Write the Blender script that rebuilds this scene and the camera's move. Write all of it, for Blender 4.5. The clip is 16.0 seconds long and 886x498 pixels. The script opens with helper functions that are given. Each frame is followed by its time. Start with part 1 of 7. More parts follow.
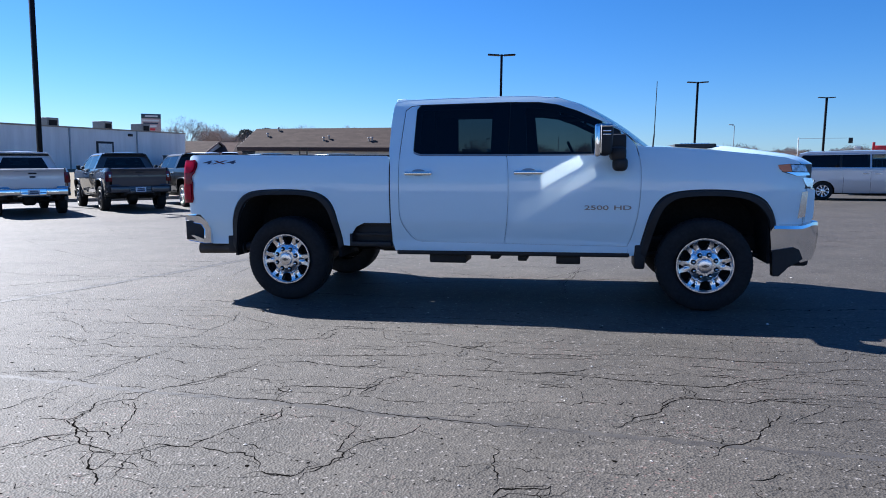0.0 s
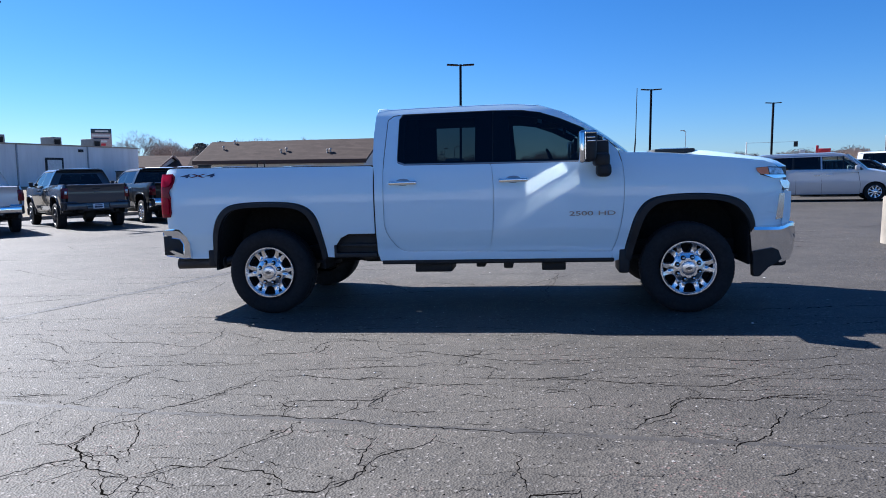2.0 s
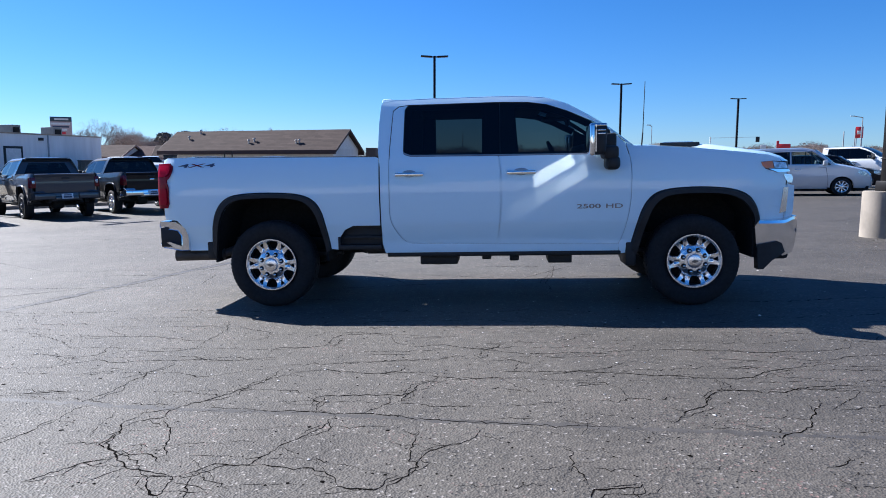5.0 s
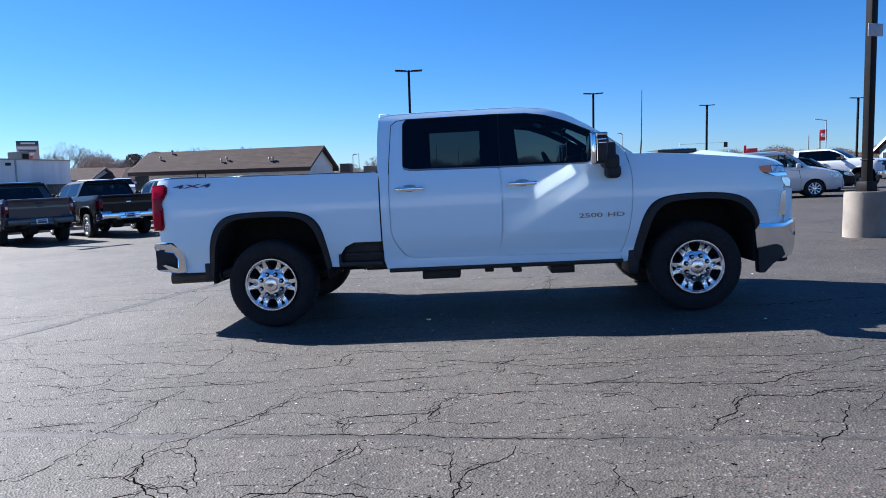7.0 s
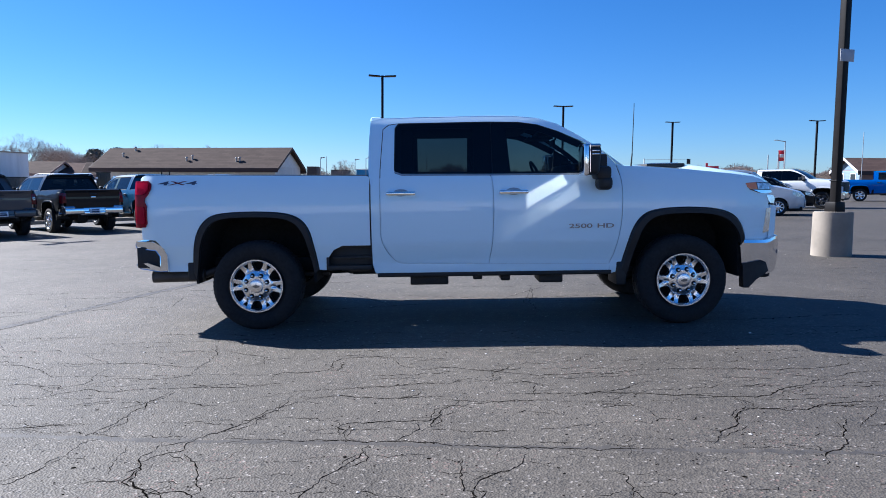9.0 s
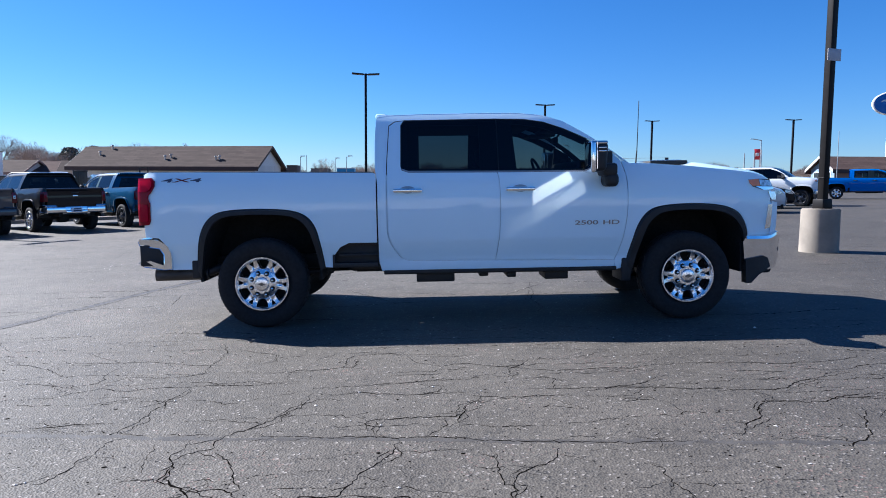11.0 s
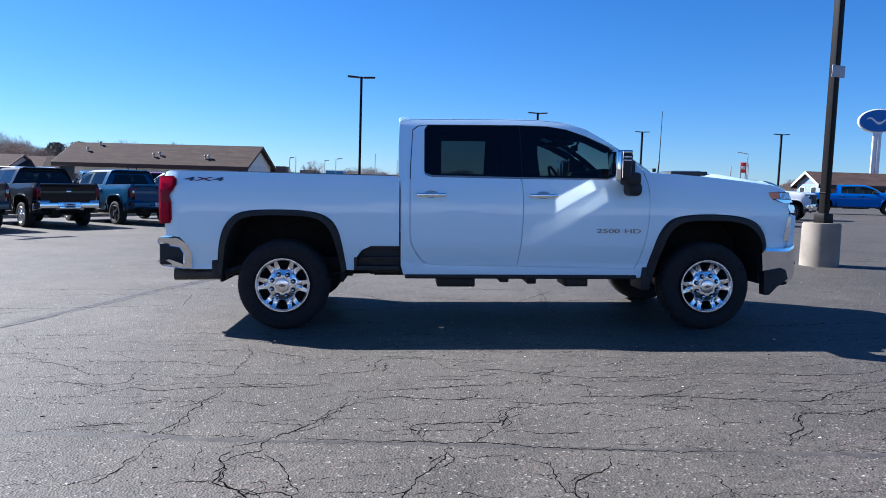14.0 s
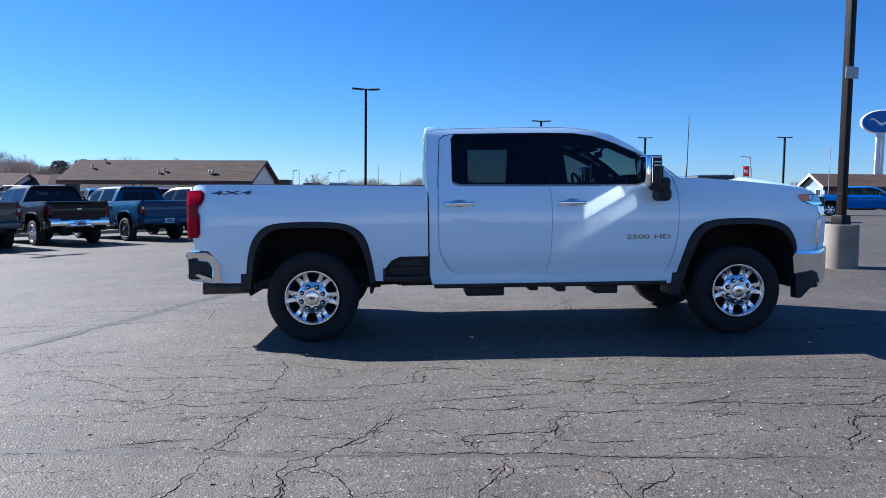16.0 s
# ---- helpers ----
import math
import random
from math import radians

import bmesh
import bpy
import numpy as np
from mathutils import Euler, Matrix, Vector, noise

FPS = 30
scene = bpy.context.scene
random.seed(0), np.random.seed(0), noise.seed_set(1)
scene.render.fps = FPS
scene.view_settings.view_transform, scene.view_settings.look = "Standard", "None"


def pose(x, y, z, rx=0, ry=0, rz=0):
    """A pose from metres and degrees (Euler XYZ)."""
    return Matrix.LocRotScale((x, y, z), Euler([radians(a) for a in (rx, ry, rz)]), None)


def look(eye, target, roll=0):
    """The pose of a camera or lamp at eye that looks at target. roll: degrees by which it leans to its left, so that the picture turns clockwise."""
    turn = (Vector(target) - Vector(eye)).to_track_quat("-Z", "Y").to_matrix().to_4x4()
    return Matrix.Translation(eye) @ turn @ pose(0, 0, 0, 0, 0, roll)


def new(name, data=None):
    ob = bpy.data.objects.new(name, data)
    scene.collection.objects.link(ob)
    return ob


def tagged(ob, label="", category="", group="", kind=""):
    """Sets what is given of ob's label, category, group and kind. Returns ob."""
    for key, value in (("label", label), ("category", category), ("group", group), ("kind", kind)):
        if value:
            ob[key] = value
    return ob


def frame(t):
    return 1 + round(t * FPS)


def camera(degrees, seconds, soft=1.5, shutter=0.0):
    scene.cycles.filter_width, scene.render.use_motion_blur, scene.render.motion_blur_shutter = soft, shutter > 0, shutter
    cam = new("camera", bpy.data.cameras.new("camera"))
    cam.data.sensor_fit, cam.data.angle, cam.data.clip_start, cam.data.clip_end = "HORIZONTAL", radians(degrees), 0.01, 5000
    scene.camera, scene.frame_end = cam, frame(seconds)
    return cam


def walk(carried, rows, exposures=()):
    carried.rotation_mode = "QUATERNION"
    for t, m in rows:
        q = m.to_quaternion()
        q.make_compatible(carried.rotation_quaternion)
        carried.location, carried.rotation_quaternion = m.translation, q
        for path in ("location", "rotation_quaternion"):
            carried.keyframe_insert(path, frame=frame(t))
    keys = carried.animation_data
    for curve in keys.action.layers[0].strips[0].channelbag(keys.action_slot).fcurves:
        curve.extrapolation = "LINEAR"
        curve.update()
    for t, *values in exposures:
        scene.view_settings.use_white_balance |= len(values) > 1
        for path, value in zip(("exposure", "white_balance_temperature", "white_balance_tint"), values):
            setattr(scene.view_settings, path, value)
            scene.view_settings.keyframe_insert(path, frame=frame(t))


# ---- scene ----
cam = camera(64.3, 16.0, 0.95)
PATH = [
    (0, (0.875, 0.119, 1.355), (0.499, 2.069, 1.115), 0.7),
    (0.5, (0.81, 0.106, 1.347), (0.463, 2.063, 1.124), 0.9),
    (1, (0.746, 0.103, 1.34), (0.433, 2.068, 1.137), 0.6),
    (1.5, (0.679, 0.096, 1.338), (0.392, 2.065, 1.144), 0.1),
    (2, (0.613, 0.087, 1.345), (0.351, 2.059, 1.133), -0.4),
    (2.5, (0.544, 0.086, 1.352), (0.3, 2.057, 1.118), -0.7),
    (3, (0.477, 0.09, 1.354), (0.25, 2.062, 1.11), -0.8),
    (3.5, (0.411, 0.091, 1.35), (0.198, 2.064, 1.102), -0.3),
    (4, (0.348, 0.097, 1.343), (0.148, 2.072, 1.098), 0.1),
    (4.5, (0.287, 0.096, 1.34), (0.104, 2.073, 1.1), 0.3),
    (7, (-0.039, 0.139, 1.346), (-0.136, 2.127, 1.148), -1.6),
    (7.5, (-0.102, 0.148, 1.346), (-0.17, 2.138, 1.156), -1.2),
    (8, (-0.162, 0.155, 1.348), (-0.202, 2.145, 1.158), -0.7),
    (8.5, (-0.223, 0.162, 1.343), (-0.239, 2.153, 1.156), -0.1),
    (9, (-0.282, 0.167, 1.337), (-0.277, 2.158, 1.158), 0.4),
    (11.5, (-0.604, 0.169, 1.318), (-0.532, 2.16, 1.135), 0.2),
    (12, (-0.662, 0.172, 1.325), (-0.584, 2.163, 1.146), 0.2),
    (12.5, (-0.719, 0.175, 1.326), (-0.634, 2.166, 1.154), 0.5),
    (13, (-0.778, 0.181, 1.323), (-0.681, 2.172, 1.151), 1.0),
    (13.5, (-0.835, 0.186, 1.318), (-0.731, 2.176, 1.142), 1.4),
    (14, (-0.887, 0.19, 1.309), (-0.782, 2.181, 1.142), 1.8),
    (14.5, (-0.95, 0.199, 1.3), (-0.849, 2.191, 1.149), 2.0),
    (15, (-1.012, 0.21, 1.293), (-0.915, 2.203, 1.156), 1.7),
    (15.5, (-1.069, 0.221, 1.29), (-0.972, 2.214, 1.162), 1.1),
    (16, (-1.131, 0.233, 1.297), (-1.035, 2.226, 1.158), 0.6),
]
EXPOSURES = [(0, 1.60, 4860, 10), (4, 1.65, 4860, 10), (8, 1.70, 4860, 10), (16, 1.72, 4860, 10)]
walk(cam, [(t, look(eye, target, roll)) for t, eye, target, roll in PATH], EXPOSURES)

# ---- light ----
SUN_DIR = Vector((-0.70, 0.40, 0.587)).normalized()          # towards the sun
world = bpy.data.worlds.new("sky")
world.use_nodes = True
scene.world = world
wn = world.node_tree
wn.nodes.clear()
sky = wn.nodes.new("ShaderNodeTexSky")
sky.sky_type = "NISHITA"
sky.sun_disc = False
sky.sun_elevation = math.asin(SUN_DIR.z)
sky.sun_rotation = math.atan2(SUN_DIR.x, SUN_DIR.y)
sky.altitude = 250
sky.air_density = 1.0
sky.dust_density = 0.15
sky.ozone_density = 6.5
bg = wn.nodes.new("ShaderNodeBackground")
bg.inputs["Strength"].default_value = 0.0343
wout = wn.nodes.new("ShaderNodeOutputWorld")
deep = wn.nodes.new("ShaderNodeHueSaturation")                # the clear winter sky is deeper than the model's
deep.inputs["Saturation"].default_value = 1.13
deep.inputs["Hue"].default_value = 0.503
wn.links.new(sky.outputs["Color"], deep.inputs["Color"])
wn.links.new(deep.outputs["Color"], bg.inputs["Color"])
wn.links.new(bg.outputs["Background"], wout.inputs["Surface"])

sun_data = bpy.data.lights.new("sun", "SUN")
sun_data.energy = 5.0
sun_data.angle = radians(0.53)
sun_data.color = (1.0, 0.82, 0.62)
sun = new("sun", sun_data)
sun.matrix_world = look((-40, 25, 40), Vector((-40, 25, 40)) - SUN_DIR)

# ---- materials ----


def material(name):
    m = bpy.data.materials.new(name)
    m.use_nodes = True
    t = m.node_tree
    return m, t, t.nodes["Principled BSDF"]


def link(t, a, b):
    t.links.new(a, b)


def coords(t, scale=(1, 1, 1), world_space=False):
    c = t.nodes.new("ShaderNodeNewGeometry" if world_space else "ShaderNodeTexCoord")
    mp = t.nodes.new("ShaderNodeMapping")
    mp.inputs["Scale"].default_value = scale
    link(t, c.outputs["Position" if world_space else "Object"], mp.inputs["Vector"])
    return mp.outputs["Vector"]


def noise_tex(t, vec, scale, detail=4.0, rough=0.55, distortion=0.0):
    n = t.nodes.new("ShaderNodeTexNoise")
    n.inputs["Scale"].default_value = scale
    n.inputs["Detail"].default_value = detail
    n.inputs["Roughness"].default_value = rough
    n.inputs["Distortion"].default_value = distortion
    link(t, vec, n.inputs["Vector"])
    return n.outputs["Fac"]


def ramp(t, fac, stops):
    r = t.nodes.new("ShaderNodeValToRGB")
    el = r.color_ramp.elements
    while len(el) < len(stops):
        el.new(0.5)
    for e, (p, c) in zip(el, stops):
        e.position = p
        e.color = (*c, 1) if len(c) == 3 else c
    link(t, fac, r.inputs["Fac"])
    return r.outputs["Color"]


def mix(t, fac, a, b, mode="MIX"):
    m = t.nodes.new("ShaderNodeMix")
    m.data_type = "RGBA"
    m.blend_type = mode
    for value, socket in ((fac, m.inputs["Factor"]), (a, m.inputs["A"]), (b, m.inputs["B"])):
        if isinstance(value, (int, float)):
            socket.default_value = value if socket.type == "VALUE" else (value, value, value, 1)
        elif isinstance(value, tuple):
            socket.default_value = (*value, 1)
        else:
            link(t, value, socket)
    return m.outputs["Result"]


def calc(t, op, a, b=0.0):
    m = t.nodes.new("ShaderNodeMath")
    m.operation = op
    for value, socket in ((a, m.inputs[0]), (b, m.inputs[1])):
        if isinstance(value, (int, float)):
            socket.default_value = value
        else:
            link(t, value, socket)
    return m.outputs["Value"]


def bump(t, p, height, strength=0.3, distance=0.01, after=None):
    b = t.nodes.new("ShaderNodeBump")
    b.inputs["Strength"].default_value = strength
    b.inputs["Distance"].default_value = distance
    link(t, height, b.inputs["Height"])
    if after is not None:
        link(t, after, b.inputs["Normal"])
    link(t, b.outputs["Normal"], p.inputs["Normal"])
    return b.outputs["Normal"]


def plain(name, colour, rough=0.5, metal=0.0, coat=0.0, spread=0.12, scale=6.0, bumps=0.0, bump_scale=60.0):
    """A surface with some variation of tone, gloss and relief."""
    m, t, p = material(name)
    v = coords(t)
    n = noise_tex(t, v, scale, 5)
    lo = tuple(c * (1 - spread) for c in colour)
    hi = tuple(min(1.0, c * (1 + spread)) for c in colour)
    link(t, ramp(t, n, [(0.3, lo), (0.7, hi)]), p.inputs["Base Color"])
    g = noise_tex(t, v, scale * 5, 3)
    link(t, calc(t, "MULTIPLY_ADD", g, rough * 0.4), p.inputs["Roughness"])
    t.nodes[-1].inputs[2].default_value = rough * 0.8
    p.inputs["Metallic"].default_value = metal
    p.inputs["Coat Weight"].default_value = coat
    p.inputs["Coat Roughness"].default_value = 0.03
    if bumps:
        bump(t, p, noise_tex(t, v, bump_scale, 4), bumps, 0.004)
    return m


def paint(name, colour, metallic=0.0, coat=1.0):
    """Clear-coated car paint with a faint orange peel and a film of dust."""
    m, t, p = material(name)
    v = coords(t)
    dust = noise_tex(t, v, 2.3, 6, 0.6)
    dusty = tuple(0.99 * c + 0.01 * d for c, d in zip(colour, (0.42, 0.38, 0.33)))
    p.inputs["Specular IOR Level"].default_value = 0.06
    link(t, ramp(t, dust, [(0.35, colour), (0.8, dusty)]), p.inputs["Base Color"])
    p.inputs["Metallic"].default_value = metallic
    p.inputs["Roughness"].default_value = 0.38
    p.inputs["Coat Weight"].default_value = coat
    p.inputs["Coat IOR"].default_value = 1.52
    link(t, calc(t, "MULTIPLY_ADD", dust, 0.05), p.inputs["Coat Roughness"])
    t.nodes[-1].inputs[2].default_value = 0.015
    bump(t, p, noise_tex(t, v, 18, 2), 0.02, 0.002)
    return m


def glass(name, tint, gloss_rough=0.01):
    """Thin tinted pane: coloured see-through with a mirror film by Fresnel."""
    m, t, p = material(name)
    t.nodes.remove(p)
    tr = t.nodes.new("ShaderNodeBsdfTransparent")
    gl = t.nodes.new("ShaderNodeBsdfGlossy")
    gl.inputs["Roughness"].default_value = gloss_rough
    v = coords(t)
    link(t, ramp(t, noise_tex(t, v, 3.0, 3), [(0.3, tuple(c * 0.93 for c in tint)), (0.7, tint)]), tr.inputs["Color"])
    fr = t.nodes.new("ShaderNodeLayerWeight")
    fr.inputs["Blend"].default_value = 0.5
    gain = calc(t, "MULTIPLY_ADD", calc(t, "POWER", fr.outputs["Facing"], 5.0), 0.96)
    t.nodes[-1].inputs[2].default_value = 0.04
    ms = t.nodes.new("ShaderNodeMixShader")
    link(t, gain, ms.inputs["Fac"])
    link(t, tr.outputs["BSDF"], ms.inputs[1])
    link(t, gl.outputs["BSDF"], ms.inputs[2])
    link(t, ms.outputs["Shader"], t.nodes["Material Output"].inputs["Surface"])
    return m


def asphalt_material(name, base):
    """Old asphalt: exposed aggregate, hairline cracks, paler worn patches, tar seams and pale chips."""
    m, t, p = material(name)
    v = coords(t, world_space=True)
    big = noise_tex(t, v, 0.35, 5, 0.6)
    mid = noise_tex(t, v, 2.2, 5, 0.6)
    grain = noise_tex(t, v, 70, 6, 0.75)
    tone = ramp(t, big, [(0.3, tuple(c * 0.78 for c in base)), (0.7, tuple(c * 1.21 for c in base))])
    tone = mix(t, 0.55, tone, ramp(t, mid, [(0.25, (0.35, 0.34, 0.33)), (0.8, (0.66, 0.65, 0.64))]), "OVERLAY")
    tone = mix(t, 0.55, tone, ramp(t, grain, [(0.25, (0.14, 0.14, 0.14)), (0.5, (0.5, 0.5, 0.5)), (0.75, (0.93, 0.91, 0.88))]), "OVERLAY")
    tone = mix(t, 0.5, tone, ramp(t, noise_tex(t, v, 22, 4, 0.7), [(0.3, (0.28, 0.28, 0.28)), (0.7, (0.74, 0.73, 0.71))]), "OVERLAY")
    # stones of several colours in the binder
    vo = t.nodes.new("ShaderNodeTexVoronoi")
    vo.inputs["Scale"].default_value = 85
    link(t, v, vo.inputs["Vector"])
    sep = t.nodes.new("ShaderNodeSeparateColor")
    link(t, vo.outputs["Color"], sep.inputs["Color"])
    pale = calc(t, "GREATER_THAN", sep.outputs["Red"], 0.972)
    tone = mix(t, calc(t, "MULTIPLY", pale, 0.5), tone, (0.34, 0.31, 0.28))
    pit = calc(t, "MULTIPLY", calc(t, "GREATER_THAN", sep.outputs["Blue"], 0.87), ramp(t, noise_tex(t, v, 5.0, 3), [(0.36, (0, 0, 0)), (0.6, (1, 1, 1))]))
    tone = mix(t, calc(t, "MULTIPLY", pit, 0.7), tone, (0.02, 0.02, 0.02))
    pink = calc(t, "MULTIPLY", calc(t, "GREATER_THAN", sep.outputs["Green"], 0.95), ramp(t, noise_tex(t, v, 1.1, 3), [(0.5, (0, 0, 0)), (0.7, (1, 1, 1))]))
    tone = mix(t, calc(t, "MULTIPLY", pink, 0.5), tone, (0.26, 0.15, 0.13))
    # the asphalt's colour darkens towards the east, over a ragged edge
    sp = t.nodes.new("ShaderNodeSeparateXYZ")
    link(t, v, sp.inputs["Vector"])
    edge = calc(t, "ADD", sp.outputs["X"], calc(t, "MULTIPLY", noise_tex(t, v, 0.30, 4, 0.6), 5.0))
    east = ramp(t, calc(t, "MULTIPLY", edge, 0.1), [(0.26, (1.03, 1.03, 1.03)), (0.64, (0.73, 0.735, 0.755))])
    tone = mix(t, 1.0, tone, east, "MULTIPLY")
    link(t, tone, p.inputs["Base Color"])
    link(t, ramp(t, grain, [(0.2, (0.62, 0.62, 0.62)), (0.8, (0.80, 0.80, 0.80))]), p.inputs["Roughness"])
    p.inputs["Specular IOR Level"].default_value = 0.31
    n1 = bump(t, p, noise_tex(t, v, 9, 4), 0.25, 0.01)
    n2 = bump(t, p, vo.outputs["Distance"], 0.52, 0.0075, n1)
    n3 = bump(t, p, noise_tex(t, v, 26, 4, 0.65), 0.37, 0.011, n2)
    bump(t, p, noise_tex(t, v, 130, 3, 0.7), 0.20, 0.004, n3)
    return m


def grass_material(name):
    m, t, p = material(name)
    v = coords(t, world_space=True)
    a = noise_tex(t, v, 0.08, 6, 0.6)
    b = noise_tex(t, v, 6, 6, 0.7)
    tone = ramp(t, a, [(0.3, (0.125, 0.105, 0.06)), (0.55, (0.165, 0.135, 0.085)), (0.75, (0.085, 0.085, 0.045))])
    tone = mix(t, 0.6, tone, ramp(t, b, [(0.25, (0.3, 0.3, 0.3)), (0.75, (0.75, 0.72, 0.66))]), "OVERLAY")
    link(t, tone, p.inputs["Base Color"])
    p.inputs["Roughness"].default_value = 0.95
    bump(t, p, b, 0.7, 0.05)
    return m


def shingle_material(name, lo, hi):
    """Asphalt shingles in courses across the slope."""
    m, t, p = material(name)
    v = coords(t)
    br = t.nodes.new("ShaderNodeTexBrick")
    br.inputs["Scale"].default_value = 1.0
    br.inputs["Brick Width"].default_value = 0.9
    br.inputs["Row Height"].default_value = 0.28
    br.inputs["Mortar Size"].default_value = 0.01
    br.inputs["Color1"].default_value = (*lo, 1)
    br.inputs["Color2"].default_value = (*hi, 1)
    br.inputs["Mortar"].default_value = (*(c * 0.55 for c in lo), 1)
    link(t, v, br.inputs["Vector"])
    streak = noise_tex(t, coords(t, (0.25, 2.0, 1)), 0.9, 5)
    link(t, mix(t, 0.4, br.outputs["Color"], ramp(t, streak, [(0.3, (0.35, 0.34, 0.33)), (0.7, (0.62, 0.6, 0.58))]), "OVERLAY"), p.inputs["Base Color"])
    p.inputs["Roughness"].default_value = 0.95
    p.inputs["Specular IOR Level"].default_value = 0.12
    bump(t, p, noise_tex(t, v, 40, 4), 0.4, 0.01)
    return m


def siding_material(name, colour, rib=0.25, depth=0.5, axis=0):
    """Painted siding with ribs along one axis and run-off streaks."""
    m, t, p = material(name)
    v = coords(t)
    wv = t.nodes.new("ShaderNodeTexWave")
    wv.bands_direction = "XYZ"[axis]
    wv.inputs["Scale"].default_value = 0.314 / rib
    wv.inputs["Distortion"].default_value = 0.0
    link(t, v, wv.inputs["Vector"])
    streak = noise_tex(t, coords(t, (1.0, 1.0, 0.12)), 1.3, 6, 0.65)
    dark = tuple(c * 0.8 for c in colour)
    link(t, ramp(t, streak, [(0.28, dark), (0.62, colour)]), p.inputs["Base Color"])
    p.inputs["Roughness"].default_value = 0.6
    bump(t, p, wv.outputs["Fac"], depth, 0.02)
    return m


# White paint with the shaded side's skylight blue put into its base colour
SKY_TINTED_WHITE = paint("sky_tinted_white_paint", (0.71, 0.885, 0.985))
WHITE = paint("white_paint", (0.66, 0.68, 0.70))
SILVER = paint("silver_paint", (0.56, 0.575, 0.60), 0.4)
GREY = paint("grey_paint", (0.060, 0.061, 0.068), 0.2, 1.0)
BLACK = paint("black_paint", (0.004, 0.0055, 0.009), 0.0, 0.55)
NAVY = paint("dark_blue_paint", (0.004, 0.052, 0.125), 0.0, 0.7)
BLUE = paint("bright_blue_paint", (0.001, 0.10, 0.42), 0.0, 0.5)
GREEN = paint("grey_green_paint", (0.16, 0.18, 0.17), 0.5)
CHROME = plain("chrome", (0.78, 0.79, 0.80), 0.06, 1.0, 0.0, 0.04, 9)
ALLOY = plain("polished_alloy", (0.84, 0.84, 0.84), 0.24, 1.0, 0.0, 0.08, 14)
EMBLEM = plain("emblem_metal", (0.22, 0.21, 0.19), 0.35, 0.8)
DARK_FACE = plain("dark_wheel_face", (0.09, 0.09, 0.095), 0.35, 0.7)
DARK_ALLOY = plain("dark_alloy", (0.012, 0.012, 0.013), 0.6)
PLASTIC = plain("black_plastic", (0.009, 0.010, 0.012), 0.6, bumps=0.15, bump_scale=300)
LINER = plain("wheel_liner", (0.005, 0.005, 0.005), 0.9, bumps=0.3, bump_scale=40)
STEEL = plain("frame_steel", (0.022, 0.021, 0.02), 0.6, 0.3, bumps=0.25, bump_scale=80)
RUST = plain("exhaust_steel", (0.055, 0.053, 0.053), 0.55, 0.5, spread=0.35)
RUBBER = plain("tyre_rubber", (0.008, 0.008, 0.009), 0.85, spread=0.3, scale=9, bumps=0.2, bump_scale=120)
CLOTH = plain("black_cloth", (0.02, 0.02, 0.022), 0.9, bumps=0.2, bump_scale=200)
TINT = glass("privacy_glass", (0.29, 0.325, 0.325))
SMOKED = glass("smoked_glass", (0.205, 0.23, 0.235))
CLEAR = glass("clear_glass", (0.62, 0.72, 0.70))
DEEP = glass("dark_glass", (0.05, 0.062, 0.072))
RED_LENS = plain("red_lens", (0.20, 0.0003, 0.012), 0.12)
RED_BLOCK = plain("bright_red_lens", (0.31, 0.0005, 0.020), 0.2)
RED_BLOCK.node_tree.nodes["Principled BSDF"].inputs["Specular IOR Level"].default_value = 0.06
RED_LENS.node_tree.nodes["Principled BSDF"].inputs["Specular IOR Level"].default_value = 0.10
RED_DARK = plain("dark_red_lens", (0.10, 0.002, 0.008), 0.15)
AMBER = plain("amber_lens", (0.78, 0.25, 0.085), 0.3, 0.0, 0.2)
LENS = plain("clear_lens", (0.66, 0.65, 0.62), 0.16, 0.45, 0.6, 0.9, 22.0)
PLATE = plain("plate_paper", (0.70, 0.72, 0.75), 0.5)
PRINT = plain("print_dark", (0.03, 0.04, 0.08), 0.5)
NAMEPLATE = plain("nameplate_metal", (0.26, 0.26, 0.27), 0.3, 0.8)
# the shade of the hollow behind a door handle, put into a colour
CUP_SHADE = plain("handle_cup_shade", (0.27, 0.33, 0.39), 0.45)
DECAL = plain("decal_grey", (0.06, 0.075, 0.12), 0.4)
DECAL_RED = plain("decal_red", (0.13, 0.010, 0.014), 0.4)
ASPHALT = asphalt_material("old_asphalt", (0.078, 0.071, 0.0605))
CRACK = plain("crack_fill", (0.006, 0.0055, 0.005), 1.0, spread=0.4, scale=20)
CRACK.node_tree.nodes["Principled BSDF"].inputs["Specular IOR Level"].default_value = 0.0
SEAL = plain("seam_sealer", (0.060, 0.055, 0.049), 0.60, spread=0.3, scale=9, bumps=0.5, bump_scale=140)
SEAL.node_tree.nodes["Principled BSDF"].inputs["Specular IOR Level"].default_value = 0.3
GRASS = grass_material("dry_grass")
CONCRETE = plain("concrete", (0.235, 0.205, 0.165), 0.85, spread=0.2, scale=2.5, bumps=0.4, bump_scale=35)
BRONZE = plain("bronze_pole_paint", (0.010, 0.009, 0.009), 0.5, 0.1, spread=0.2)
BRONZE.node_tree.nodes["Principled BSDF"].inputs["Specular IOR Level"].default_value = 0.15
GALV = plain("galvanised_steel", (0.32, 0.33, 0.34), 0.45, 0.6)
WHITE_WALL = siding_material("white_metal_siding", (0.80, 0.79, 0.78), 0.3, 0.4, 1)
CREAM_WALL = siding_material("cream_siding", (0.66, 0.65, 0.63), 0.2, 0.4, 2)
BLUE_WALL = siding_material("blue_siding", (0.16, 0.225, 0.31), 0.15, 0.4, 2)
